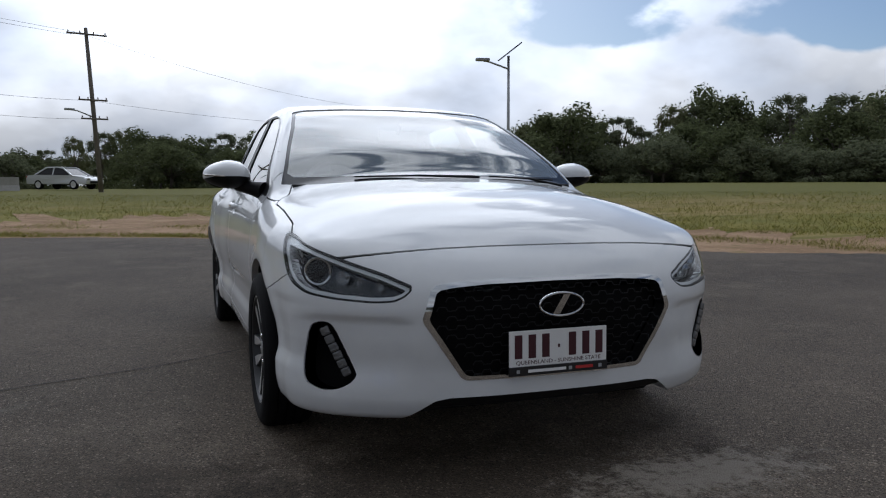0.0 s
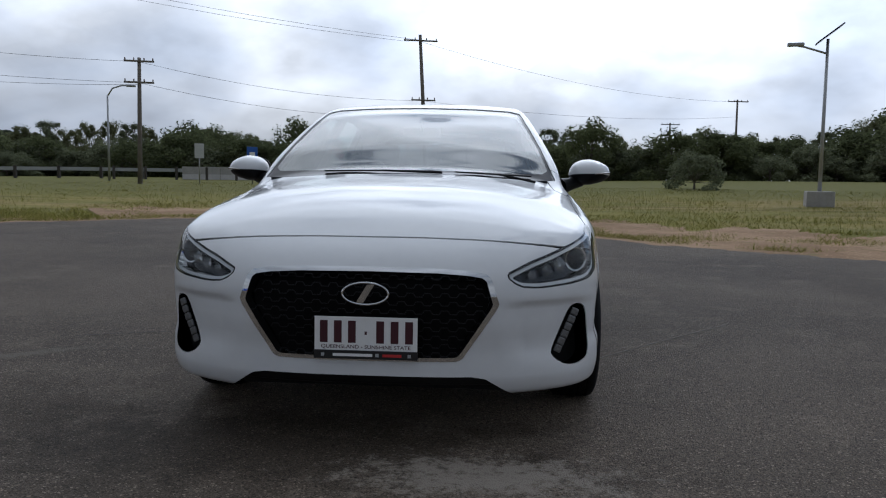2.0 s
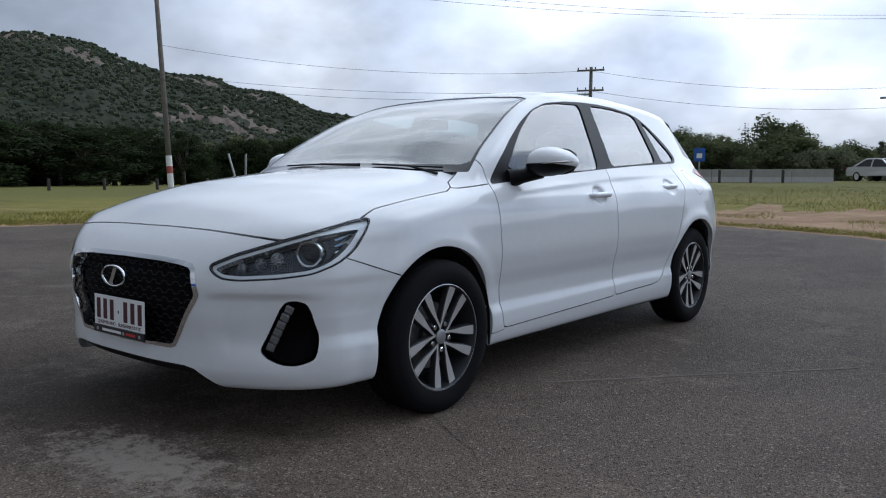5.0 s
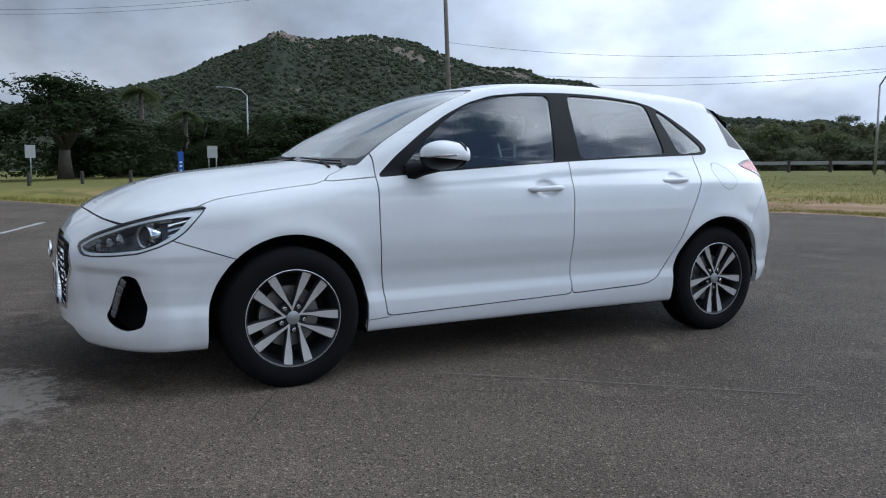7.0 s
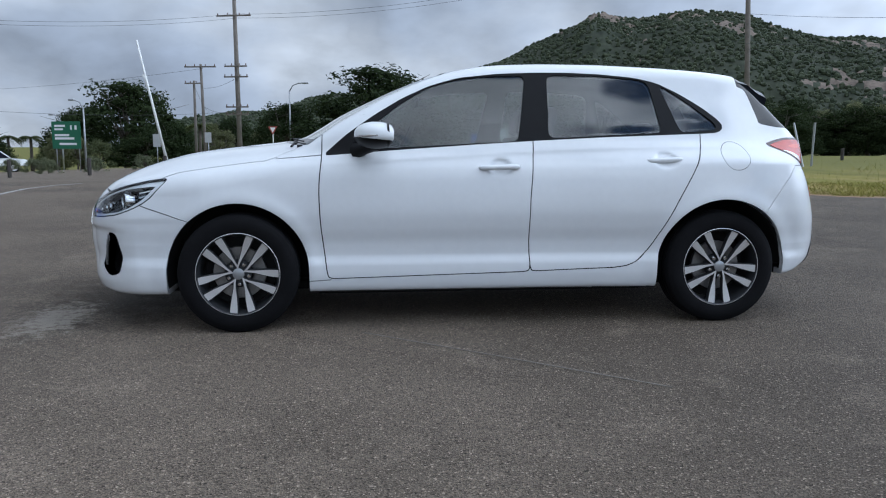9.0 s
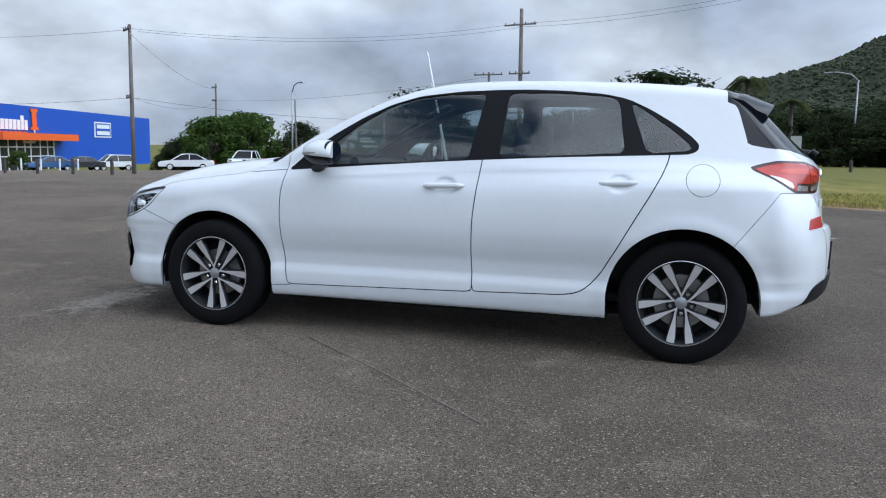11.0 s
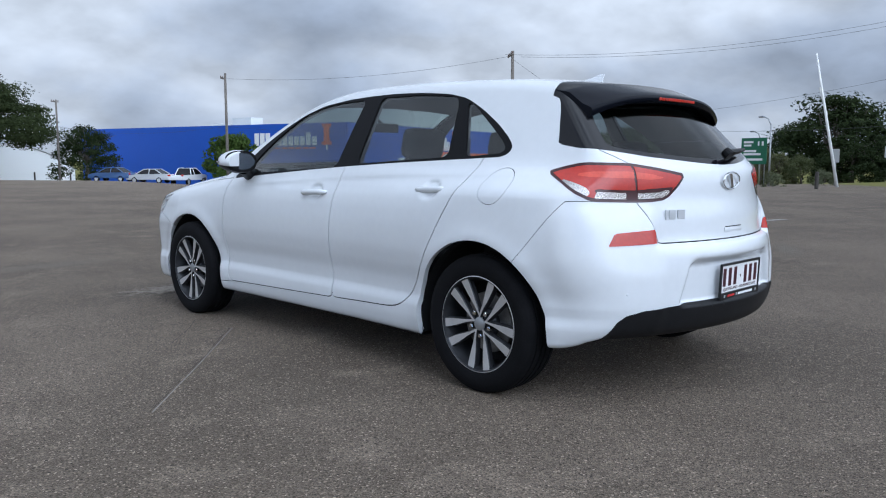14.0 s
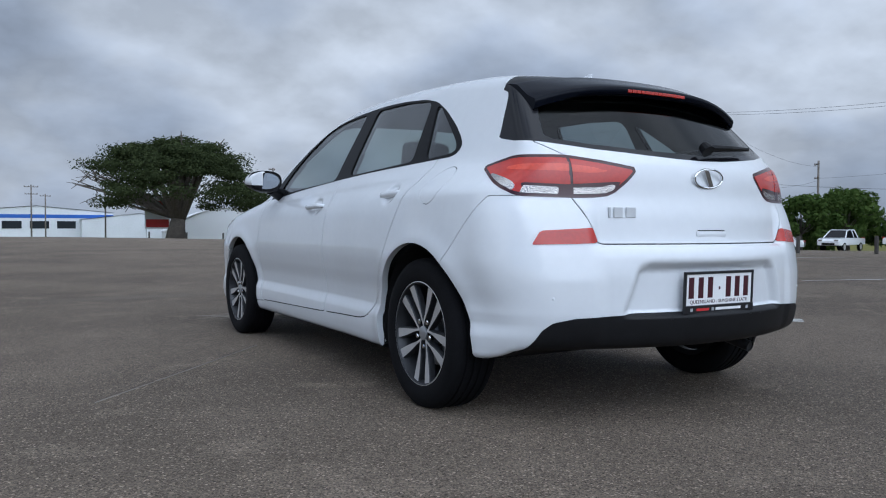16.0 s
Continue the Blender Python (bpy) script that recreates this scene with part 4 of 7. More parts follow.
def street_lamp(x, y, height, reach, turn, name="street_lamp", panel=False):
    z0 = ground_z(x, y)
    p = thing(name, "solar street lamp on a grey steel pole" if panel else "grey steel street lamp with a curved arm", "street lamp", "street lamps", at=Matrix.Translation((x, y, z0)) @ pose(0, 0, 0, 0, 0, turn))
    bm = bmesh.new()
    tube(bm, [(0, 0, -.2), (0, 0, height)], [.075, .05], 10)
    part("post", bm, GALV, p, smooth=True)
    bm = bmesh.new()
    if panel:
        tube(bm, [(0, 0, height - .5), (reach * .6, 0, height - .25), (reach, 0, height - .15)], .035, 6)
    else:
        tube(bm, [(0, 0, height - .05), (reach * .25, 0, height + .42), (reach * .7, 0, height + .6), (reach, 0, height + .62)], .045, 8)
    part("arm", bm, GALV, p, smooth=True)
    h = height - .16 if panel else height + .60
    bm = bmesh.new()
    box(bm, reach - .08, reach + .46, -.11, .11, h - .06, h + .06, .04)
    part("lamp_head", bm, GALV, p)
    if panel:
        bm = bmesh.new()
        box(bm, -.50, .50, -.35, .35, -.025, .025, .008, Matrix.Translation((.05, 0, height + .16)) @ pose(0, 0, 0, 0, -38, 0))
        part("solar_panel", bm, GLOSS_BLACK, p, "dark tilted solar panel")
        bm = bmesh.new()
        box(bm, -.45, .45, -.35, .35, -.1, .50, .03)
        part("plinth", bm, CONCRETE, p, "concrete plinth")
    return p


CONCRETE = mat("pale_concrete", (.34, .33, .31), .9, vary=.2, scale=4, bump=.3, bump_scale=40)
power_pole(-18.8, 35.8, 6.6, [(6.4, 1.5), (5.3, 1.5)], 20, (.012, 0), .17)
power_pole(-4.5, 46.9, 9.6, [(9.2, 2.2), (5.4, 1.6), (4.3, 1.5)], 15, (-.055, 0), .20, lamp=(4.4, -1.5))
power_pole(-36.9, 20.9, 13.0, [(12.6, 2.2)], -40, (-.10, -.06), .22, band=True)
power_pole(-50.2, -8.6, 11.0, [(9.9, 2.4), (6.6, 1.6), (5.9, 1.7), (3.9, 1.6), (3.4, 1.6)], 75, (-.01, 0), .24)
power_pole(-55.8, -12.6, 6.2, [(6.0, 1.3)], 80, (0, 0), .16)
power_pole(-54.0, -11.6, 7.2, [(7.0, 2.3)], 80, (-.02, 0), .17)
power_pole(-36.4, -29.9, 8.9, [(8.6, 1.6), (4.6, 1.2)], 50, (.004, 0), .18)
power_pole(-27.7, -51.0, 8.6, [(8.2, 1.1)], 40, (0, 0), .16)
power_pole(22.5, 71.9, 7.6, [(7.4, 2.0)], 10, (0, 0), .16)
power_pole(18.0, 80.0, 6.0, [(5.8, 2.0)], 10, (0, 0), .16)
power_pole(-25.8, -81.3, 8.2, [(8.0, 1.0)], 30, (0, 0), .16)
power_pole(-72.0, -46.0, 9.4, [(9.0, 1.6), (7.6, 1.4)], 50, (0, 0), .18)
power_pole(-62.0, -31.5, 6.5, [], 50, (-.06, 0), .12)
power_pole(-11.4, -104.9, 8.0, [(7.8, .5)], 30, (0, 0), .14)
power_pole(-3.6, -118, 7.5, [(7.2, 1.8), (6.2, 1.6)], 0, (0, 0), .16)
power_pole(-5.6, -122, 6.5, [(6.2, 1.4)], 0, (0, 0), .15)
street_lamp(11.5, 23.3, 5.7, -1.2, -12, panel=True)
street_lamp(-58.6, 14.5, 6.2, 1.9, 250)
street_lamp(-22.5, 39.7, 4.9, 1.1, 20)
street_lamp(-51.0, -19.0, 4.2, -1.2, 60)
street_lamp(-61.0, -24.0, 3.8, -1.2, 60)
street_lamp(-49.6, -25.8, 6.0, 1.0, 60)
street_lamp(-60, -6.0, 5.6, 1.1, 80)


def wire(a, b, sag, r=.009):
    bm = bmesh.new()
    a, b = Vector(a), Vector(b)
    n = 20
    tube(bm, [a.lerp(b, k / n) - Vector((0, 0, sag * 4 * (k / n) * (1 - k / n))) for k in range(n + 1)], r, 5)
    return tagged(part("power_line", bm, WIRE, None, smooth=True), "thin black overhead power line", "wire", "power lines")


def top_of(x, y, z):
    return (x, y, ground_z(x, y) + z)


A, B, D, C, G, F, N = (-18.8, 35.8), (-5.0, 46.9), (-37.3, 20.7), (-50.2, -8.6), (-36.4, -29.9), (-27.7, -51.0), (22.5, 71.9)
wire(top_of(*A, 6.4), top_of(*D, 8.0), .7); wire(top_of(*A, 5.3), top_of(*D, 6.4), .5); wire(top_of(*A, 5.2), top_of(*D, 6.1), .7)
wire(top_of(*A, 6.4), top_of(*B, 5.4), .5); wire(top_of(*A, 5.3), top_of(*B, 4.3), .5)
wire(top_of(*B, 9.2), top_of(*N, 7.4), .9); wire(top_of(*B, 5.4), top_of(*N, 6.0), .6)
for dx in (-.8, .8):
    wire((D[0] + dx, D[1], ground_z(*D) + 12.5), (C[0] + dx, C[1], ground_z(*C) + 9.9), 1.2)
    wire((C[0] + dx, C[1], ground_z(*C) + 9.9), (G[0] + dx, G[1], ground_z(*G) + 8.6), .8)
    wire((D[0] + dx, D[1], ground_z(*D) + 12.5), (B[0] + dx, B[1], ground_z(*B) + 9.2), .9)
wire(top_of(*C, 5.9), top_of(-54, -11.6, 5.5), .2); wire(top_of(*C, 3.9), top_of(-54, -11.6, 4.2), .4)
wire(top_of(*C, 3.6), top_of(*G, 4.6), .7); wire(top_of(*G, 4.6), top_of(*F, 4.6), .6)
wire(top_of(*G, 8.6), top_of(*F, 8.2), .6); wire(top_of(*F, 4.6), top_of(-25.8, -81.3, 5.5), .6)
wire(top_of(*G, 8.4), top_of(-72, -46, 8.8), .7); wire(top_of(*G, 4.6), top_of(-72, -46, 7.4), .7)
wire(top_of(-54, -11.6, 6.9), top_of(-72, -46, 7.6), .6); wire(top_of(-55.8, -12.6, 5.9), top_of(-95, -18, 6.5), .9)

# the tall white leaning boom and other posts
bm = bmesh.new()
zb = ground_z(-41.7, -11.4)
tube(bm, [(-41.7, -11.4, zb - .1), (-41.95, -12.3, zb + 4.0), (-42.1, -13.0, zb + 7.3)], [.09, .07, .05], 8)
tube(bm, [(-42.0, -12.25, zb + 3.9), (-42.15, -12.75, zb + 5.4)], .05, 6)
tagged(part("height_boom", bm, WHITE_PAINT, None, smooth=True), "tall leaning white boom pole", "pole")


def road_sign(x, y, w, h, bottom, face, turn, label, bars=(), bar=None, posts=(0,)):
    s = thing("road_sign", label, "sign", at=Matrix.Translation((x, y, ground_z(x, y))) @ pose(0, 0, 0, 0, 0, turn))
    for px in posts:
        bm = bmesh.new()
        tube(bm, [(px, .03, -.1), (px, .03, bottom + h)], .035, 8)
        part("post", bm, GALV, s, smooth=True)
    bm = bmesh.new()
    box(bm, -w / 2, w / 2, -.015, .005, bottom, bottom + h, .008)
    part("panel", bm, face, s)
    for (x0, x1, z0, z1) in bars:
        bm = bmesh.new()
        box(bm, x0 * w / 2, x1 * w / 2, -.0215, -.0165, bottom + z0 * h, bottom + z1 * h)
        part("lettering_bar", bm, bar or WHITE_PRINT, s)
    return s


SIGN_GREEN = mat("road_sign_green", (.015, .13, .065), .5, vary=.1)
SIGN_BLUE = mat("sign_blue", (.02, .10, .42), .5, vary=.1)
SIGN_GREY = mat("sign_back_grey", (.45, .46, .46), .5, vary=.1)
SIGN_YELLOW = mat("yellow_board", (.55, .42, .03), .5)
road_sign(-51.6, -20.4, 2.15, 1.85, 1.55, SIGN_GREEN, 75, "green direction sign on two posts",
          [(-.8, -.05, .80, .88), (-.8, -.2, .68, .75), (.3, .42, .70, .86), (.6, .75, .70, .86), (-.8, .2, .46, .54), (-.8, .55, .34, .42), (-.5, .7, .14, .22)], posts=(-.8, .9))
road_sign(-44.9, 8.6, .60, .72, 1.25, SIGN_GREY, 75, "grey-backed sign on two posts", posts=(-.22, .22))
road_sign(-48, -1.2, .55, .75, 1.4, SIGN_GREY, 85, "small white road sign on a steel post")
road_sign(-46.5, -13.2, .5, .8, 1.4, SIGN_GREY, 75, "small white road sign on a steel post")
road_sign(-43.5, -9.5, .4, .6, 1.5, SIGN_GREY, 80, "small white road sign on a steel post")
road_sign(-45.3, 6.8, .32, 1.55, .1, SIGN_BLUE, 80, "narrow blue banner sign", [(-.5, .5, .55, .62), (-.5, .5, .4, .47), (-.3, .3, .2, .3)])
road_sign(-13.9, 39.6, .6, .75, 1.35, SIGN_BLUE, 20, "small blue roadside sign", [(-.5, .5, .25, .6)])
road_sign(-16.2, 37.5, .5, .8, 1.4, SIGN_GREY, 20, "small white road sign on a steel post")
road_sign(-32.0, 26.7, 1.1, .22, .5, SIGN_YELLOW, 45, "low yellow board by the fence", posts=(-.4, .4))
road_sign(-16.7, -99.0, 3.2, 4.0, 1.4, WHITE_PRINT, 190, "white and red advertising board on posts", [(-.8, .8, .55, .88), (-.9, .9, .05, .3)], RED_PRINT, (-1.4, 1.4))
# leaning stakes by the fence
for x, y, dx in ((-27.8, 18.9, -.5), (-28.4, 19.6, .05)):
    bm = bmesh.new()
    z = ground_z(x, y)
    tube(bm, [(x, y, z - .2), (x + dx, y + dx * .6, z + 1.9)], .05, 6)
    tagged(part("marker_stake", bm, GALV, None), "thin leaning grey marker stake", "post", "stakes")
bm = bmesh.new(); z = ground_z(-29.6, 32); tube(bm, [(-29.6, 32, z - .2), (-29.6, 32, z + 2.2)], .06, 6); tagged(part("marker_stake", bm, GALV, None), "upright grey steel marker post", "post", "stakes")
# yield sign
s = thing("yield_sign", "red and white triangular yield sign on a post", "sign", at=Matrix.Translation((-45.5, -5.9, ground_z(-45.5, -5.9))) @ pose(0, 0, 0, 0, 0, 80))
bm = bmesh.new(); tube(bm, [(0, .03, -.1), (0, .03, 2.4)], .035, 8); part("post", bm, WHITE_PAINT, s)
bm = bmesh.new(); prism(bm, [(-.30, 2.40), (.30, 2.40), (0, 1.88)], -.01, .005); part("triangle_panel", bm, RED_PAINT, s)
bm = bmesh.new(); prism(bm, [(-.18, 2.34), (.18, 2.34), (0, 2.02)], -.018, -.012); part("white_field", bm, WHITE_PRINT, s)


# ---- fences ----
BOLLARD = mat("dark_timber_bollard", (.055, .048, .042), .85, vary=.3, scale=5)


def bollards(pts, gap, h, label, material=BOLLARD, r=.09):
    first = None
    for (x0, y0), (x1, y1) in zip(pts, pts[1:]):
        n = max(1, int(math.hypot(x1 - x0, y1 - y0) / gap))
        for k in range(n):
            x, y = x0 + (x1 - x0) * k / n, y0 + (y1 - y0) * k / n
            m = Matrix.Translation((x, y, ground_z(x, y)))
            if first is None:
                bm = bmesh.new()
                tube(bm, [(0, 0, -.2), (0, 0, h - .04), (0, 0, h)], [r, r, r * .8], 8)
                first = part("bollard", bm, material, None)
                first.matrix_world = m
                tagged(first, label, "bollard", "bollards")
            else:
                copy_thing(first, m)


bollards([(-39, -4), (-43, 6), (-41, 16), (-36, 26), (-31, 33)], 2.4, .62, "short dark timber bollard along the field")
bollards([(-30.5, -19), (-33, -13), (-36.5, -7), (-39, -4)], 2.6, .8, "dark bollard at the kerb")
bollards([(-32, -28), (-38, -46), (-42, -62), (-37, -72), (-30, -80), (-22, -88), (-10, -90)], 3.2, .9, "dark bollard along the far kerb")
bollards([(-24, 43.2), (-10, 48.6)], 1.7, .8, "dark post before the road barrier")
bollards([(-48, -56), (-60, -52)], 1.8, 1.1, "white bollard before the shop", WHITE_PAINT, .08)


def guard_rail(pts):
    g = thing("guard_rail", "galvanised road guard rail on dark posts", "barrier")
    for (x0, y0), (x1, y1) in zip(pts, pts[1:]):
        n = max(1, int(math.hypot(x1 - x0, y1 - y0) / 2.2))
        a, b = Vector((x0, y0, ground_z(x0, y0))), Vector((x1, y1, ground_z(x1, y1)))
        d = (b - a).normalized(); s = Vector((-d.y, d.x, 0))
        bm = bmesh.new()
        prof = [(.0, .46), (.05, .50), (.0, .56), (.05, .62), (.0, .68), (-.02, .68), (-.02, .46)]
        r0 = [bm.verts.new(a + s * u + Vector((0, 0, v))) for u, v in prof]; r1 = [bm.verts.new(b + s * u + Vector((0, 0, v))) for u, v in prof]
        for k in range(len(prof)):
            bm.faces.new((r0[k], r0[(k + 1) % len(prof)], r1[(k + 1) % len(prof)], r1[k]))
        part("rail", bm, GALV, g)
        for k in range(n):
            p = a.lerp(b, k / n)
            bm = bmesh.new()
            box(bm, p.x - .08, p.x + .08, p.y - .08, p.y + .08, p.z - .2, p.z + .74, .01)
            part("post", bm, BOLLARD, g)


guard_rail([(-31.8, 40.7), (-27.5, 43), (-20.5, 45.5)])
for k in range(5):
    x, y = -19.5 + k * 2.25, 46.2 + k * .9
    bm = bmesh.new()
    prism(bm, [(-.30, 0), (.30, 0), (.12, .35), (.10, .85), (-.10, .85), (-.12, .35)], -1.20, 1.20, "XZ")
    ob = part("concrete_barrier", bm, CONCRETE, None)
    ob.matrix_world = Matrix.Translation((x, y, ground_z(x, y) - .03)) @ pose(0, 0, 0, 0, 0, -68)
    tagged(ob, "grey precast concrete road barrier", "barrier", "concrete barriers")


# ---- buildings ----
BLUE_WALL = mat("blue_cladding", (.010, .075, .44), .55, vary=.06, scale=.4)
ORANGE = mat("orange_sign", (.75, .12, .015), .5, vary=.05)
SHED_WHITE = mat("white_shed_cladding", (.66, .68, .69), .6, vary=.08, scale=.5)
SHED_GREY = mat("grey_roofing", (.38, .40, .42), .5, .3, vary=.1, scale=.5)
DARK_GLASS = mat("dark_shop_glass", (.02, .025, .03), .08)


def shop():
    base = -2.6
    corner = Vector((-55.2, -71.5, base))
    ln, rt = Vector((.28, -.96, 0)), Vector((-.96, -.28, 0))
    s = thing("shop_building", "large flat-roofed shop with bright blue walls", "building")
    top = 8.25
    a, b, c = corner, corner + ln * 48, corner + rt * 70
    d = b + rt * 70
    for name, p, q in (("wall_east", a, b), ("wall_north", a, c), ("wall_south", b, d), ("wall_west", c, d)):
        bm = bmesh.new()
        t = (q - p).normalized(); nrm = Vector((-t.y, t.x, 0)) * .15
        ring = [p + nrm, q + nrm, q - nrm, p - nrm]
        lo = [bm.verts.new(v) for v in ring]; hi = [bm.verts.new(v + Vector((0, 0, top))) for v in ring]
        bm.faces.new(lo); bm.faces.new(hi)
        for k in range(4):
            bm.faces.new((lo[k], lo[(k + 1) % 4], hi[(k + 1) % 4], hi[k]))
        bmesh.ops.recalc_face_normals(bm, faces=bm.faces)
        part("wall", bm, BLUE_WALL, s, "bright blue clad wall")
    bm = bmesh.new()
    f = [bm.verts.new(v + Vector((0, 0, top - .4))) for v in (a, b, d, c)]
    bm.faces.new(f)
    part("roof", bm, SHED_GREY, s)
    def panel(name, wall, u0, u1, z0, z1, m, proud, label="", thick=.12):
        o, t, out = (corner, ln, -rt) if wall == "L" else (corner, rt, -ln)
        bm = bmesh.new()
        pts = [o + t * u + out * w + Vector((0, 0, z - base)) for u in (u0, u1) for w in (proud - thick, proud) for z in (z0, z1)]
        v = [bm.verts.new(p) for p in pts]
        for q in ((0, 1, 3, 2), (4, 6, 7, 5), (0, 4, 5, 1), (2, 3, 7, 6), (0, 2, 6, 4), (1, 5, 7, 3)):
            bm.faces.new([v[i] for i in q])
        bmesh.ops.recalc_face_normals(bm, faces=bm.faces)
        return part(name, bm, m, s, label)
    # the fascia signs: plain white letter-high bars over an orange dashed line, and an orange pin
    def sign(wall, u0, u1, z0, z1, pin):
        n = 11
        step = (u1 - u0) / n
        for k in range(n):
            tall = .98 if k in (0, 1, 2, 9) else .68
            uu = u0 + step * (k + .1)
            panel("sign_bar", wall, uu, uu + step * .74, z0, z0 + (z1 - z0) * tall, WHITE_PRINT, .33)
        for k in range(9):
            uu = u0 + (u1 - u0) * k / 9
            panel("orange_dash", wall, uu, uu + (u1 - u0) * .075, z0 - .42, z0 - .22, ORANGE, .30)
        p0, p1 = pin
        w = p1 - p0
        panel("pin_head", wall, p0 + w * .05, p1 - w * .05, z1 + .55, z1 + .95, ORANGE, .36)
        panel("pin_body", wall, p0 + w * .22, p1 - w * .22, z0 + .35, z1 + .55, ORANGE, .36)
        panel("pin_collar", wall, p0, p1, z0 + .05, z0 + .42, ORANGE, .36)
        panel("pin_point", wall, p0 + w * .44, p1 - w * .44, z0 - .55, z0 + .05, WHITE_PRINT, .34)
    sign("L", 14.2, 4.1, 2.95, 4.55, (3.4, 2.0))
    sign("R", 15.2, 25.6, 2.55, 4.40, (26.2, 28.2))
    panel("canopy", "R", 15.2, 35.0, 1.25, 2.15, ORANGE, 2.6, "orange entrance canopy", 2.6)
    panel("entrance_glazing", "R", 16.5, 32.5, -2.6, 1.2, DARK_GLASS, .20, "dark shop window")
    for u in (16.5, 18.5, 20.5, 22.5, 24.5, 26.0, 28.5, 30.5, 32.3):
        panel("mullion", "R", u, u + .22, -2.6, 1.25, WHITE_PRINT, .28)
    for z in (-.9, .3):
        panel("transom", "R", 16.5, 32.5, z, z + .14, WHITE_PRINT, .27)
    panel("door_frame", "R", 24.2, 27.2, .85, 1.15, WHITE_PRINT, .32)
    panel("notice_board", "R", 11.3, 13.8, -.6, 1.45, WHITE_PRINT, .3, "white notice board")
    panel("notice_bar", "R", 11.7, 13.4, .6, 1.1, SATIN_BLACK, .33)
    panel("notice_bar", "R", 11.7, 13.4, -.3, .1, GREY_PRINT, .33)
    panel("slogan_panel", "R", 45.8, 52.0, 1.9, 4.3, WHITE_PRINT, .3, "white slogan panel")
    panel("slogan_field", "R", 46.1, 51.7, 2.1, 4.1, BLUE_WALL, .33)
    for z0, z1 in ((3.3, 3.9), (2.3, 2.9)):
        panel("slogan_bar", "R", 46.5, 51.3, z0, z1, WHITE_PRINT, .36)
    # plant on the roof
    for u, w, z, v in ((21, 3.4, 1.7, 6), (25.5, 3.0, 1.0, 6.5), (31, 4.5, .7, 6)):
        p = corner + ln * u + rt * v
        bm = bmesh.new()
        box(bm, -w / 2, w / 2, -1.2, 1.2, 0, z, .05, Matrix.Translation(p + Vector((0, 0, top - .4))) @ pose(0, 0, 0, 0, 0, -74))
        part("roof_plant", bm, SHED_WHITE, s, "white air-conditioning plant")
    return s


shop()


def shed(x, y, w, d, h, rise, turn, wall, label, strip_win=False, round_roof=False):
    z0 = ground_z(x, y) - .3
    s = thing("shed_building", label, "building", "sheds", at=Matrix.Translation((x, y, z0)) @ pose(0, 0, 0, 0, 0, turn))
    n = 14
    top = [(-w / 2 + w * k / n, h + rise * (math.sin(math.pi * k / n) ** .8 if round_roof else 1 - abs(2 * k / n - 1))) for k in range(n + 1)]
    bm = bmesh.new()
    prism(bm, [(-w / 2, 0), (w / 2, 0)] + list(reversed([(px, pz - .06) for px, pz in top])), -d / 2, d / 2, "XZ")
    bmesh.ops.recalc_face_normals(bm, faces=bm.faces)
    part("wall", bm, wall, s)
    bm = bmesh.new()
    a = [bm.verts.new((px * 1.02, -d / 2 - .2, pz)) for px, pz in top]; b = [bm.verts.new((px * 1.02, d / 2 + .2, pz)) for px, pz in top]
    for k in range(n):
        bm.faces.new((a[k], a[k + 1], b[k + 1], b[k]))
    part("roof", bm, wall if round_roof else SHED_GREY, s)
    if strip_win:
        for k in range(5):
            bm = bmesh.new()
            box(bm, -w * .42 + k * w * .17, -w * .42 + k * w * .17 + w * .12, d / 2, d / 2 + .05, h * .45, h * .7)
            part("window", bm, DARK_GLASS, s)
        bm = bmesh.new(); box(bm, -w / 2, w / 2, d / 2 + .01, d / 2 + .04, h * .80, h * .92); part("blue_band", bm, SIGN_BLUE, s)
    return s


shed(-4.9, -138, 22, 14, 4.6, 1.0, 0, SHED_WHITE, "white industrial shed with a blue band", True)
shed(-19, -130, 16, 12, 3.6, 1.0, -4, SHED_WHITE, "low white industrial shed")
shed(-29, -114, 17, 12, 1.8, 3.4, -8, mat("white_tent_fabric", (.76, .77, .78), .6, vary=.04), "white fabric tent hall", False, True)
shed(6.6, 195, 10, 12, 9.5, .2, 0, mat("grey_render", (.30, .30, .30), .8, vary=.15, scale=1), "grey flat-roofed block beyond the trees")
shed(12, -150, 14, 10, 3.2, .9, 5, SHED_WHITE, "low white industrial shed")


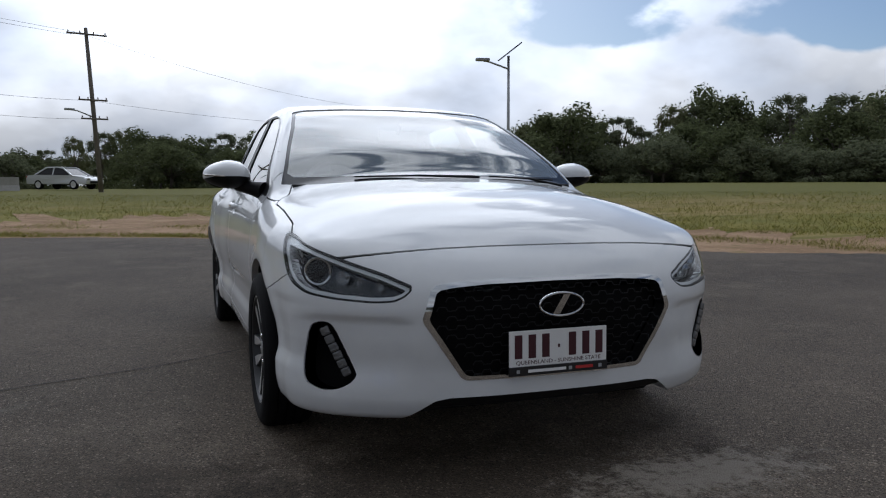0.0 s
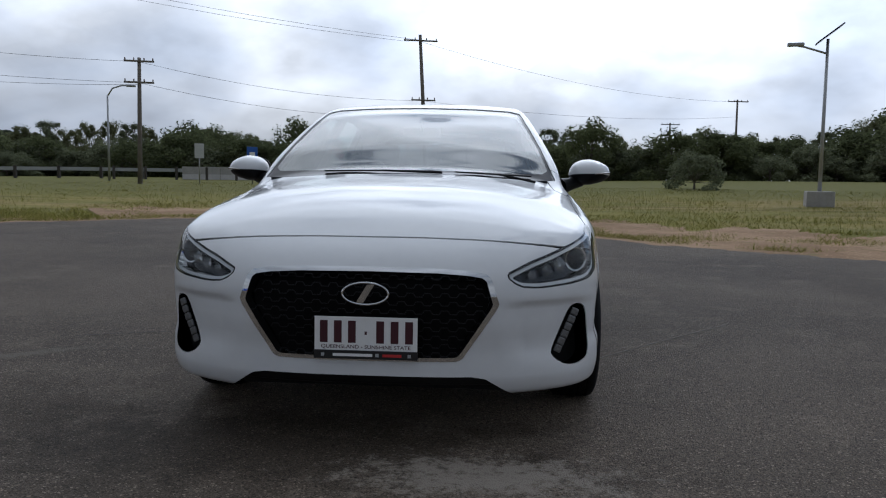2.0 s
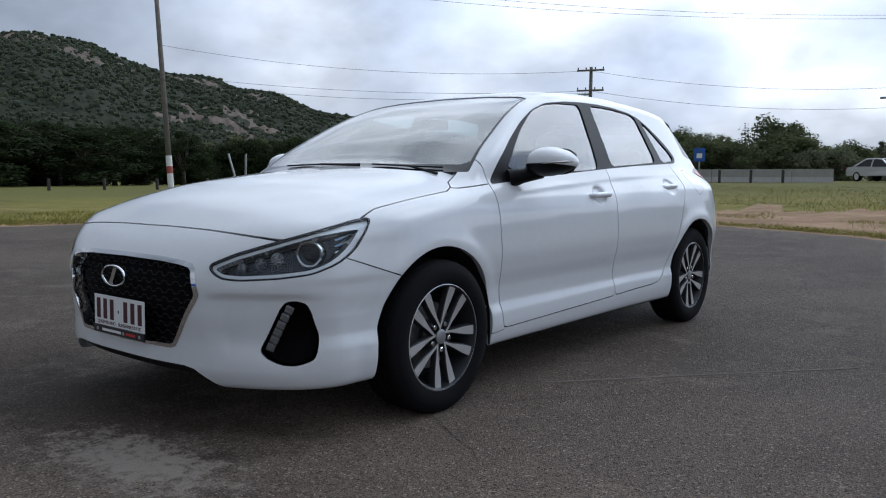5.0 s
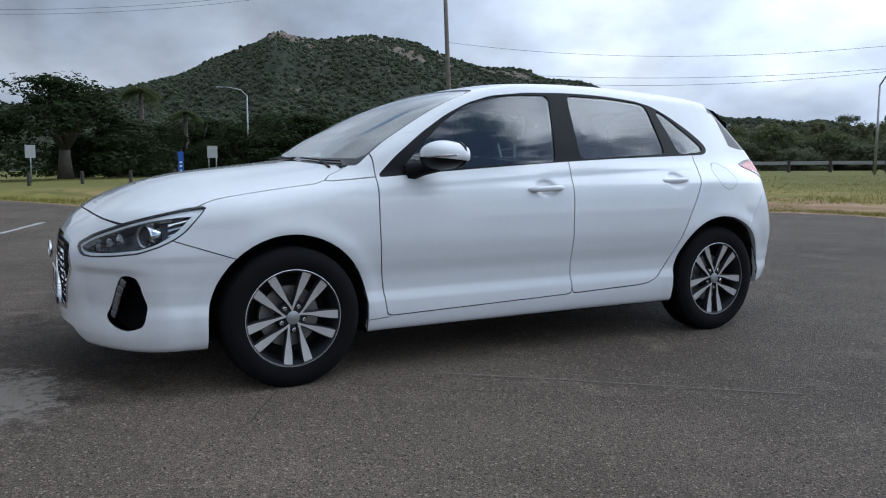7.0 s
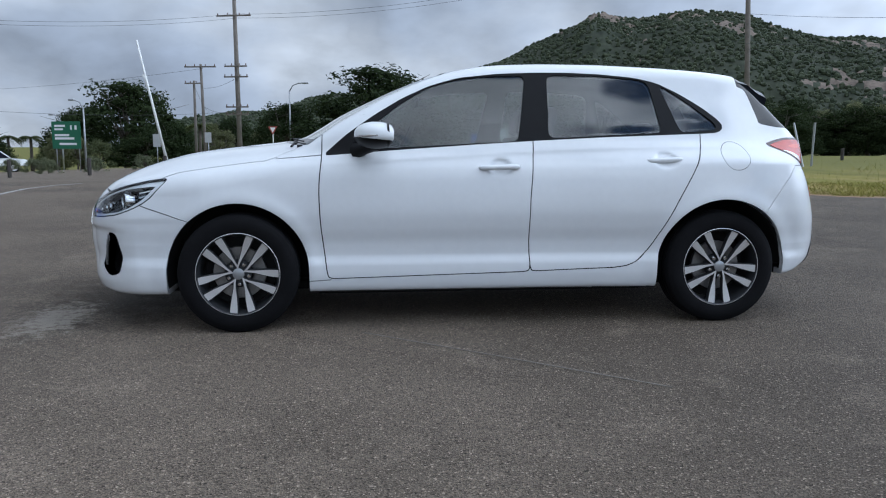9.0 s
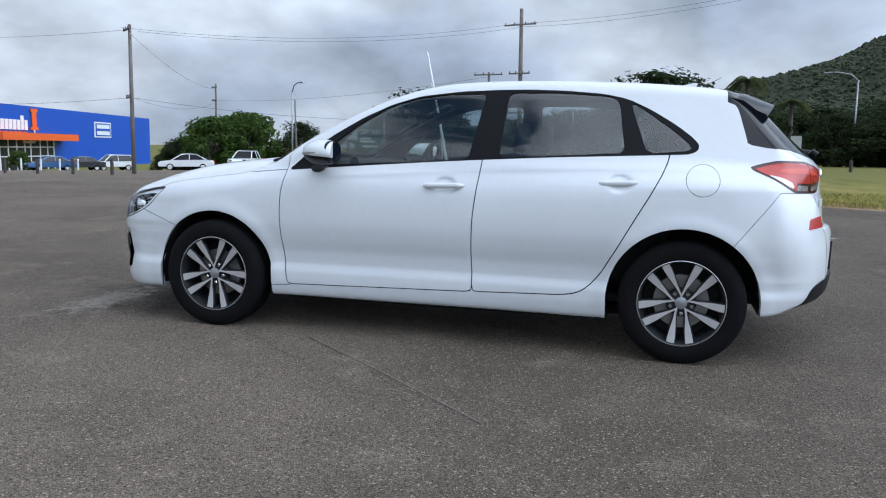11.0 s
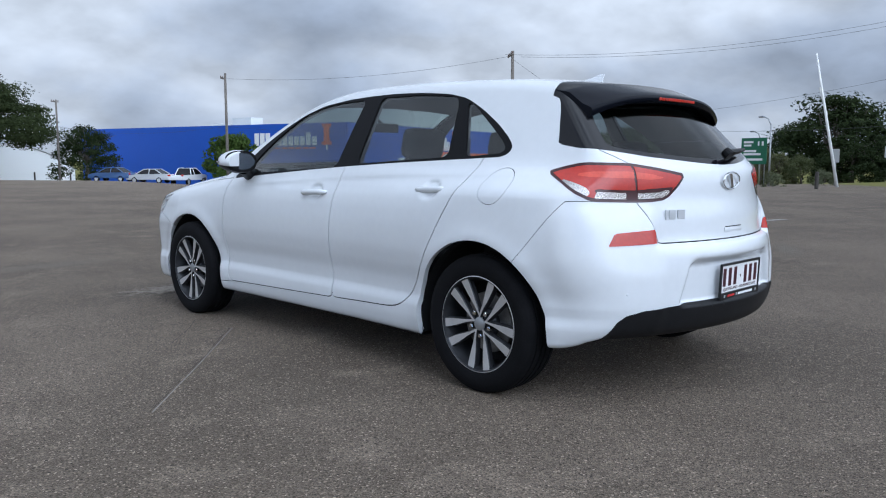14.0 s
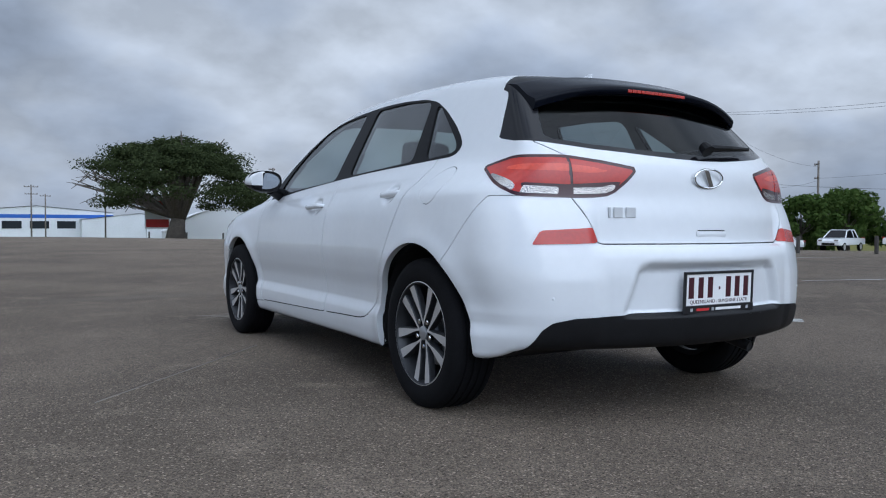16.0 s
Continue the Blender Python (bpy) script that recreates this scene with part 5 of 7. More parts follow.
# ---- other vehicles ----
def other_car(kind, x, y, turn, paint, label):
    """A small distant vehicle: body, cabin, glass and wheels."""
    c = thing({"sedan": "sedan_car", "ute": "utility_truck", "wagon": "wagon_car"}[kind], label, "car", "parked vehicles", at=Matrix.Translation((x, y, ground_z(x, y))) @ pose(0, 0, 0, 0, 0, turn))
    lower = {"sedan": [(-2.35, .35), (-2.38, .62), (-2.2, .80), (-1.2, .93), (1.55, .98), (2.25, .93), (2.36, .75), (2.34, .36)],
             "ute": [(-2.5, .50), (-2.52, .85), (-2.35, 1.02), (-1.35, 1.12), (2.45, 1.05), (2.5, .95), (2.5, .55)],
             "wagon": [(-2.25, .42), (-2.28, .72), (-2.1, .92), (-1.2, 1.02), (2.15, 1.06), (2.25, .8), (2.24, .45)]}[kind]
    cabin = {"sedan": [(-1.25, .92), (-.45, 1.40), (.0, 1.46), (.85, 1.44), (1.65, .97)],
             "ute": [(-1.35, 1.10), (-.65, 1.66), (-.2, 1.74), (.75, 1.72), (1.0, 1.08)],
             "wagon": [(-1.25, 1.0), (-.55, 1.62), (-.1, 1.72), (1.7, 1.70), (2.15, 1.05)]}[kind]
    w = .89
    def loft(prof, widths, mat_, name, lab=""):
        bm = bmesh.new()
        rows = []
        for s_, inset in widths:
            rows.append([bm.verts.new((s_, py * (1 - inset * .04), pz)) for py, pz in prof])
        for r0, r1 in zip(rows, rows[1:]):
            for k in range(len(prof)):
                bm.faces.new((r0[k], r0[(k + 1) % len(prof)], r1[(k + 1) % len(prof)], r1[k]))
        bm.faces.new(rows[0]); bm.faces.new(list(reversed(rows[-1])))
        bmesh.ops.recalc_face_normals(bm, faces=bm.faces)
        bmesh.ops.bevel(bm, geom=bm.edges[:], offset=.035, segments=2, affect="EDGES")
        return part(name, bm, mat_, c, lab, smooth=True, auto=35)
    loft(lower, [(-w, 1), (-w * .96, 0), (w * .96, 0), (w, 1)], paint, "body")
    # cabin: dark glass with a painted roof on it
    bm = bmesh.new()
    def sec(k, half):
        py, pz = cabin[k]
        return half
    base_z = cabin[0][1]
    top_z = max(p[1] for p in cabin)
    rows = []
    for sx in (-1, 1):
        rows.append([bm.verts.new((sx * (w * .96 - .22 * (pz - base_z) / (top_z - base_z)), py, pz)) for py, pz in cabin])
    m = len(cabin)
    for k in range(m):
        bm.faces.new((rows[0][k], rows[0][(k + 1) % m], rows[1][(k + 1) % m], rows[1][k]))
    bm.faces.new(rows[0]); bm.faces.new(list(reversed(rows[1])))
    bmesh.ops.recalc_face_normals(bm, faces=bm.faces)
    part("glass", bm, GLOSS_BLACK, c, "dark windows")
    bm = bmesh.new()
    for sx in (-1, 1):
        for k in range(m - 1):
            pts = [Vector((sx * (w * .965 - .22 * (cabin[q][1] - base_z) / (top_z - base_z)), cabin[q][0], cabin[q][1])) for q in (k, k + 1)]
            tube(bm, pts, .05, 5)
        mid = .25 if kind != "wagon" else .3
        tube(bm, [(sx * w * .955, mid, base_z), (sx * (w * .955 - .2), mid, top_z - .03)], .045, 5)
    hw = w * .965 - .22
    ys = [p[0] for p in cabin if p[1] > top_z - .10]
    box(bm, -hw, hw, min(ys), max(ys), top_z - .05, top_z + .02, .02)
    part("roof", bm, paint, c)
    wb = {"sedan": 1.38, "ute": 1.55, "wagon": 1.35}[kind]
    wr = {"sedan": .32, "ute": .37, "wagon": .35}[kind]
    for sx in (-1, 1):
        for cy in (-wb, wb):
            bm = bmesh.new()
            lathe(bm, [(-.1, .02), (-.1, wr - .03), (-.07, wr), (.07, wr), (.1, wr - .03), (.1, wr * .66)], 24)
            wh = part("wheel", bm, RUBBER, c, smooth=True, auto=40)
            wh.matrix_basis = pose(sx * .80, cy, wr, 0, 0, 0 if sx > 0 else 180)
            bm = bmesh.new()
            lathe(bm, [(.085, wr * .66), (.07, wr * .55), (.09, wr * .3), (.09, .0001)], 16)
            part("wheel_cover", bm, ALLOY, wh, smooth=True)
    for sx in (-1, 1):
        bm = bmesh.new(); box(bm, sx * .62 - .16, sx * .62 + .16, lower[1][0] - .01, lower[1][0] + .12, lower[1][1] - .02, lower[1][1] + .12, .03); part("headlight", bm, CLEAR_LENS, c)
        bm = bmesh.new(); box(bm, sx * .70 - .12, sx * .70 + .12, lower[-2][0] - .10, lower[-2][0] + .015, lower[-2][1] - .02, lower[-2][1] + .16, .03); part("tail_light", bm, RED_LENS, c)
    bm = bmesh.new(); box(bm, -.5, .5, lower[0][0] - .03, lower[0][0] + .1, lower[0][1] + .03, lower[0][1] + .20, .02); part("grille", bm, BLACK_PLASTIC, c)
    return c


SILVER = mat("silver_car_paint", (.58, .59, .60), .3, .3, coat=1.)
CAR_WHITE = mat("white_car_paint", (.74, .75, .76), .35, coat=1.)
CAR_BLUE = mat("blue_car_paint", (.04, .10, .25), .3, .2, coat=1.)
CAR_DARK = mat("dark_car_paint", (.03, .03, .035), .3, coat=1.)
other_car("sedan", -7.1, 53.5, 55, SILVER, "silver sedan parked on the dry grass")
other_car("ute", -58.0, -34.4, 100, CAR_WHITE, "white utility truck on the far road")
other_car("sedan", -56.5, -39.5, 30, CAR_WHITE, "white sedan on the far road")
other_car("ute", -59.2, -28.8, -152, CAR_WHITE, "white utility truck with a canopy on the road")
other_car("ute", -35.2, -72.2, -55, CAR_WHITE, "white utility truck parked before the shop")
other_car("sedan", -33.0, -76.0, 35, SILVER, "silver sedan parked before the shop")
other_car("sedan", -30.5, -79.5, 35, CAR_BLUE, "blue sedan parked before the shop")
other_car("sedan", -63.0, -60.0, 60, CAR_BLUE, "blue car parked at the shop front")
other_car("sedan", -66.0, -58.8, 60, CAR_DARK, "dark car parked at the shop front")
other_car("wagon", -69.5, -57.5, 60, CAR_WHITE, "white car parked at the shop front")


# ---- the car's body as a smooth field, negative inside ----
TOP = curve([-2.26, .60, -2.2, .67, -2.125, .733, -1.96, .838, -1.8, .897, -1.63, .938, -1.47, .960, -1.3, .980, -1.1, 1.005, -1.0, 1.035, -.937, 1.070,
             -.8, 1.153, -.63, 1.238, -.46, 1.315, -.29, 1.378, -.12, 1.421, .05, 1.446, .22, 1.456, .4, 1.460, .57, 1.460, .93, 1.450,
             1.3, 1.429, 1.48, 1.409, 1.7, 1.369, 1.85, 1.323])
CROWN = curve([-2.3, .03, -2.0, .075, -1.6, .098, -1.1, .090, -.9, .085, -.4, .07, 0, .06, 1.8, .06])
SECTION = curve([.1, .80, .20, .852, .25, .868, .30, .874, .345, .872, .405, .857, .46, .860, .55, .879, .63, .888, .72, .884, .80, .874, .86, .858,
                 .91, .832, .95, .808, 1.0, .786, 1.1, .744, 1.2, .698, 1.3, .650, 1.4, .600, 1.5, .54])
PLAN = curve([-2.3, -.16, -2.1, -.085, -1.95, -.045, -1.75, -.014, -1.5, .004, -1.3, .006, -.9, 0, .8, .002, 1.3, .010, 1.55, .004, 1.7, -.014,
              1.85, -.05, 2.0, -.12, 2.2, -.26])
HAUNCH = curve([-2.3, 0, .35, 0, .75, .014, 1.1, .022, 1.5, .026, 1.72, .020, 1.95, .016, 2.2, .016])
SHOULDER = curve([-2.3, 0, -1.2, 0, -.9, -.016, -.6, -.010, -.2, 0, .8, .004, 1.15, .016, 1.4, .026, 1.65, .024, 1.85, .012, 2.2, 0])
ROOM = curve([-1.2, -.02, -.7, 0, .4, .004, 1.0, -.010, 1.38, -.03, 1.7, -.06, 2.1, -.10])
NOSE = curve([.1, .16, .17, .075, .22, .030, .28, .012, .36, .012, .48, 0, .56, 0, .62, .008, .70, .03, 1.2, .2])
TAIL = curve([.1, -.12, .2, -.095, .28, -.05, .36, -.012, .45, 0, .55, 0, .64, -.008, .68, -.022, .70, -.055, .80, -.066, .88, -.082, .95, -.088,
              1.0, -.100, 1.04, -.133, 1.15, -.246, 1.3, -.40, 1.45, -.56])

CORNER = curve([.1, -.12, .2, -.095, .28, -.05, .36, -.004, .45, .012, .55, .010, .64, -.004, .70, -.018, .76, -.034, .82, -.056, .88, -.082, .95, -.088,
                1.0, -.100, 1.04, -.133, 1.15, -.246, 1.3, -.40, 1.45, -.56])


CREASE = curve([-1.3, .86, -.2, .931, .27, .957, .71, .974, 1.2, .983, 1.8, .985])
HANDLES = ((.065, .868), (.99, .905))


def smax(a, b, k):
    h = np.maximum(k - np.abs(a - b), 0) / k
    return np.maximum(a, b) + h * h * k * .25


def body(x, y, z):
    a = np.abs(x)
    top = z - (TOP(y) + .008 - CROWN(y) * (a / .78) ** 2.8)
    low = np.clip((1.02 - z) / .14, 0, 1)
    low = low * low * (3 - 2 * low)
    w = SECTION(z) + (PLAN(y) + HAUNCH(y)) * low + ROOM(y) * (1 - low) + SHOULDER(y) * np.exp(-((z - .945) / .075) ** 2)
    for cy in (-1.325, 1.325):
        r = np.hypot(y - cy, z - .316)
        w = w + .010 * np.exp(-((r - .385) / .05) ** 2) * np.clip((z - .15) / .2, 0, 1)
    w = w + np.clip((-1.5 - y) / .35, 0, 1) * (.020 * np.clip((.58 - z) / .12, 0, 1) - .022 * np.clip((z - .6) / .12, 0, 1))
    for hy, hz in HANDLES:
        r = np.hypot((y - hy - .005) / .058, (z - hz) / .040)
        w = w - .017 / (1 + np.exp(np.clip((r - 1) * 9, -30, 30)))
    w = w - .020 * np.clip((y - 1.48) / .22, 0, 1) * np.clip((.44 - z) / .14, 0, 1)
    # the shoulder crease under the windows
    c = z - CREASE(y)
    w = w + .006 * np.where(c > 0, np.exp(-(c / .040) ** 2), np.exp(-(c / .018) ** 2)) * np.clip((y + 1.15) / .5, 0, 1) * np.clip((1.75 - y) / .4, 0, 1)
    side = a - w
    front = -2.228 + .42 * a ** 3 * (1 + .15 * a) + NOSE(z) - y + .020 * np.exp(-((a - .745) / .065) ** 2 - ((z - .42) / .11) ** 2)
    # the bumper is drawn in under a ledge beside the grille
    ledge = np.clip((.560 - z) / .032, 0, 1) * np.clip((z - .29) / .12, 0, 1) * np.clip((a - .47) / .10, 0, 1) * np.clip((.88 - a) / .10, 0, 1)
    front = front + .014 * ledge * ledge * (3 - 2 * ledge)
    # the bumper's ledge lies under the tailgate alone; beside it the corner runs up smoothly
    out = np.clip((a - .49) / .07, 0, 1)
    out = out * out * (3 - 2 * out)
    rear = y - (2.143 - .38 * a ** 2 + TAIL(z) * (1 - out) + CORNER(z) * out)
    pit = np.clip((.435 - a - (z - .5) * .35) / .060, 0, 1) * np.clip((.638 - z) / .046, 0, 1) * np.clip((z - .42) / .03, 0, 1)
    rear = rear + .036 * pit * pit * (3 - 2 * pit)
    kt = .05 + .025 * np.clip((-.9 - y) / .5, 0, 1)
    g = smax(top, side, kt)
    g = smax(g, front, .09)
    g = smax(g, rear, .10 - .05 * np.clip((z - 1.0) / .1, 0, 1))
    under = .20 + .06 * np.clip((y - 1.45) / .15, 0, 1) + .05 * np.clip((y - 1.72) / .12, 0, 1) * np.clip((.86 - a) / .12, 0, 1)
    return smax(g, under - z, .03)


# ---- the car's skin, cut into panels ----
def grad(p, e=1e-3):
    x, y, z = p[:, 0], p[:, 1], p[:, 2]
    return np.stack([body(x + e, y, z) - body(x - e, y, z), body(x, y + e, z) - body(x, y - e, z), body(x, y, z + e) - body(x, y, z - e)], 1) / (2 * e)


def settle(p, rounds=3, most=.02):
    for _ in range(rounds):
        g = grad(p)
        step = (body(p[:, 0], p[:, 1], p[:, 2]) / np.maximum((g * g).sum(1), .05))[:, None] * g
        p = p - np.clip(step, -most, most)
    return p


def net(h):
    """The field's zero surface as a mesh of quads of about h."""
    xs = (np.arange(-int(.97 / h), int(.97 / h)) + .5) * h
    ys = np.arange(-2.30, 2.24, h)
    zs = np.arange(.13, 1.54, h)
    f = body(xs[:, None, None], ys[None, :, None], zs[None, None, :])
    s = f < 0
    n = s[:-1, :-1, :-1].astype(int)
    for i in (0, 1):
        for j in (0, 1):
            for k in (0, 1):
                if i + j + k:
                    n = n + s[i:i + s.shape[0] - 1, j:j + s.shape[1] - 1, k:k + s.shape[2] - 1]
    mixed = (n > 0) & (n < 8)
    idx = -np.ones(mixed.shape, int)
    idx[mixed] = np.arange(mixed.sum())
    c = np.argwhere(mixed)
    p = np.stack([xs[c[:, 0]], ys[c[:, 1]], zs[c[:, 2]]], 1) + h / 2
    p = settle(p, 6, h * .6)
    quads = []
    for ax in range(3):
        lo = [slice(None)] * 3; hi = [slice(None)] * 3
        lo[ax], hi[ax] = slice(None, -1), slice(1, None)
        a, b = s[tuple(lo)], s[tuple(hi)]
        for flip, sel in ((False, a & ~b), (True, ~a & b)):
            e = np.argwhere(sel)
            o = [k for k in range(3) if k != ax]
            e = e[(e[:, o[0]] > 0) & (e[:, o[1]] > 0)]
            def cell(d0, d1):
                q = e.copy(); q[:, o[0]] -= d0; q[:, o[1]] -= d1
                return idx[q[:, 0], q[:, 1], q[:, 2]]
            q = np.stack([cell(1, 1), cell(0, 1), cell(0, 0), cell(1, 0)], 1)
            if flip != (ax == 1):
                q = q[:, ::-1]
            quads.append(q)
    q = np.concatenate(quads)
    q = q[(q >= 0).all(1)]
    return p, np.concatenate([q[:, [0, 1, 2]], q[:, [0, 2, 3]]])


SKIN, ALL = net(.0128)


def cut(tris, fun, level=0.):
    """Splits triangles of SKIN along fun = level: those below, and those above."""
    global SKIN
    if not len(tris):
        return tris, tris
    g = np.ones(len(SKIN))
    used = np.unique(tris)
    g[used] = fun(SKIN[used]) - level
    g[np.abs(g) < 1e-7] = 1e-7
    neg = g[tris] < 0
    n = neg.sum(1)
    lone_in, lone_out = tris[n == 1], tris[n == 2]
    res_in, res_out = [tris[n == 3]], [tris[n == 0]]
    for t, inside in ((lone_in, True), (lone_out, False)):
        if not len(t):
            continue
        m = (g[t] < 0) == inside
        k = m.argmax(1)
        r = np.arange(len(t))
        a, b, c = t[r, k], t[r, (k + 1) % 3], t[r, (k + 2) % 3]
        e = np.concatenate([np.stack([a, b], 1), np.stack([a, c], 1)])
        e.sort(axis=1)
        u, inv = np.unique(e, axis=0, return_inverse=True)
        inv = inv.reshape(-1)
        key = [CUTS.get((int(i), int(j), id(fun), level)) for i, j in u]
        w = (g[u[:, 0]] / (g[u[:, 0]] - g[u[:, 1]]))[:, None]
        pts = settle(SKIN[u[:, 0]] * (1 - w) + SKIN[u[:, 1]] * w, 1)
        ids = np.zeros(len(u), int)
        fresh = [i for i, q in enumerate(key) if q is None]
        base = len(SKIN)
        SKIN = np.concatenate([SKIN, pts[fresh]])
        for o, i in enumerate(fresh):
            ids[i] = base + o
            CUTS[(int(u[i, 0]), int(u[i, 1]), id(fun), level)] = base + o
        for i, q in enumerate(key):
            if q is not None:
                ids[i] = q
        pab, pac = ids[inv[:len(t)]], ids[inv[len(t):]]
        one = np.stack([a, pab, pac], 1)
        two = np.concatenate([np.stack([pab, b, c], 1), np.stack([pab, c, pac], 1)])
        (res_in if inside else res_out).append(one)
        (res_out if inside else res_in).append(two)
    return np.concatenate(res_in), np.concatenate(res_out)


CUTS = {}


def rounded(pts, times=2, r=.022):
    """Cuts the corners of a closed outline, by about r."""
    p = np.array(pts, float).reshape(-1, 2)
    for _ in range(times):
        out = []
        for a, b, d in zip(np.roll(p, 1, 0), p, np.roll(p, -1, 0)):
            for q in (a, d):
                n = np.linalg.norm(q - b)
                out.append(b + (q - b) * min(.3, r / max(n, 1e-9)))
        p, r = np.array(out), r * .4
    return p


def mirrored(pts):
    """A half outline from the middle out and back, closed by its mirror image."""
    p = np.array(pts, float).reshape(-1, 2)
    return np.concatenate([p, (p * (-1, 1))[::-1]])


def outline(pts, where, keep=None, margin=.08):
    """A function of the distance to a closed outline, in the plane that `where` maps to; far off and outside `keep` it is 1."""
    p = np.asarray(pts, float)
    def fun(v):
        q = where(v)
        d = np.ones(len(v))
        near = ((q > p.min(0) - margin) & (q < p.max(0) + margin)).all(1)
        if keep is not None:
            near &= keep(v)
        w = q[near]
        best = np.full(len(w), 9.)
        odd = np.zeros(len(w), bool)
        for a, b in zip(p, np.roll(p, -1, 0)):
            ab = b - a
            s = np.clip(((w - a) @ ab) / max(ab @ ab, 1e-12), 0, 1)
            best = np.minimum(best, np.hypot(*(w - a - s[:, None] * ab).T))
            hit = ((a[1] > w[:, 1]) != (b[1] > w[:, 1]))
            if abs(ab[1]) > 1e-12:
                odd ^= hit & (w[:, 0] < a[0] + (w[:, 1] - a[1]) * ab[0] / ab[1])
        d[near] = np.where(odd, -best, best)
        return d
    return fun


def from_side(v):
    return v[:, [1, 2]]


def from_front(v):
    return v[:, [0, 2]]


def half_front(v):
    return np.stack([np.abs(v[:, 0]), v[:, 2]], 1)


def from_above(v):
    return v[:, [0, 1]]


def nose_corner(v):
    return np.stack([np.abs(v[:, 0]) + v[:, 1] + 2.2, v[:, 2]], 1)


def tail_corner(v):
    return np.stack([np.abs(v[:, 0]) + 2.05 - v[:, 1], v[:, 2]], 1)


def take(tris, fun, gap=.0024):
    """A panel out of the skin: the panel, the dark joint round it, the rest."""
    inner, rest = cut(tris, fun, -gap)
    joint, rest = cut(rest, fun, gap)
    JOINTS.append(joint)
    return inner, rest


JOINTS = []


def sides(tris):
    m = SKIN[tris].mean(1)[:, 0] > 0
    return tris[m], tris[~m]


def patch(name, tris, material, parent, label="", lift=0., skirt=.014, skirt_material=None):
    """A mesh object of skin triangles, lifted along the normal, with an edge turned inwards."""
    used, inv = np.unique(tris, return_inverse=True)
    f = inv.reshape(-1, 3)
    nrm = grad(SKIN[used])
    nrm /= np.linalg.norm(nrm, axis=1)[:, None]
    v = SKIN[used] + nrm * lift
    faces = f.tolist()
    norms = nrm
    k0 = len(faces)
    if skirt:
        e = np.concatenate([f[:, [0, 1]], f[:, [1, 2]], f[:, [2, 0]]])
        key = np.sort(e, 1)
        u, first, count = np.unique(key, axis=0, return_index=True, return_counts=True)
        edge = e[first[count == 1]]
        rim, rinv = np.unique(edge, return_inverse=True)
        rinv = rinv.reshape(-1, 2)
        n0, nr = len(v), len(rim)
        d = v[edge[:, 1]] - v[edge[:, 0]]
        out = np.cross(d, nrm[edge[:, 0]])
        rn = np.zeros((nr, 3))
        np.add.at(rn, rinv[:, 0], out); np.add.at(rn, rinv[:, 1], out)
        rn /= np.maximum(np.linalg.norm(rn, axis=1), 1e-9)[:, None]
        v = np.concatenate([v, v[rim], v[rim] - nrm[rim] * skirt])
        norms = np.concatenate([nrm, rn, rn])
        faces += np.stack([rinv[:, 1] + n0, rinv[:, 0] + n0, rinv[:, 0] + n0 + nr, rinv[:, 1] + n0 + nr], 1).tolist()
    mats = [material] + ([skirt_material] if skirt_material else [])
    me = mesh_of(name, v, faces, mats, normals=norms)
    if skirt_material:
        me.polygons.foreach_set("material_index", [0] * k0 + [1] * (len(faces) - k0))
    ob = new(name, me)
    ob.parent = parent
    return tagged(ob, label) if label else ob


car = thing("hatchback_car", "white five-door hatchback car parked on grey asphalt", "car")
rest = ALL

# wheel openings
for cy, r in ((-1.325, .368), (1.325, .376)):
    def arch(v, cy=cy, r=r):
        d = np.where(v[:, 2] > .316, np.hypot(v[:, 1] - cy, v[:, 2] - .316), np.abs(v[:, 1] - cy)) - r
        return np.where(np.abs(v[:, 0]) > .45, d, 1)
    _, rest = cut(rest, arch)

# side windows with their dark surround
DLO = rounded([-.882, .928, -.762, 1.036, -.61, 1.144, -.454, 1.238, -.295, 1.312, -.135, 1.358, .091, 1.384, .30, 1.393, .48, 1.395, .68, 1.388, .88, 1.371, 1.01, 1.343,
               1.137, 1.282, 1.263, 1.205, 1.355, 1.134, 1.384, 1.092, 1.345, 1.057, 1.15, 1.049, .64, 1.029, .26, 1.009, -.09, .987, -.5, .958], 1)
dlo, rest = cut(rest, outline(DLO, from_side, lambda v: np.abs(v[:, 0]) > .45))
PANES = (("front_window", [-.752, .961, -.613, 1.088, -.490, 1.190, -.300, 1.306, -.138, 1.351, .0, 1.367, .245, 1.375, .180, 1.008, -.5, .972]),
         ("rear_window", [.350, 1.024, .370, 1.380, .68, 1.377, .925, 1.358, .965, 1.33, 1.008, 1.058]),
         ("quarter_window", [1.022, 1.328, 1.078, 1.303, 1.232, 1.192, 1.334, 1.112, 1.342, 1.076, 1.120, 1.058]))
panes = {}
for name, pts in PANES:
    panes[name], dlo = cut(dlo, outline(rounded(pts, 2), from_side))

# windscreen and its dark edge
SCREEN = mirrored([0, 1.412, .30, 1.406, .51, 1.394, .572, 1.377, .675, 1.16, .745, .985, .62, .985, .3, 1.005, 0, 1.012])
ahead = lambda v: (v[:, 1] < .1) & (v[:, 1] > -1.25) & (v[:, 2] > .96)
screen_all, rest = cut(rest, outline(SCREEN, from_front, ahead))
SCREEN_IN = mirrored([0, 1.404, .30, 1.398, .50, 1.386, .557, 1.370, .660, 1.16, .706, 1.040, .68, 1.022, .3, 1.030, 0, 1.034])
screen, screen_edge = cut(screen_all, outline(SCREEN_IN, from_front, ahead))

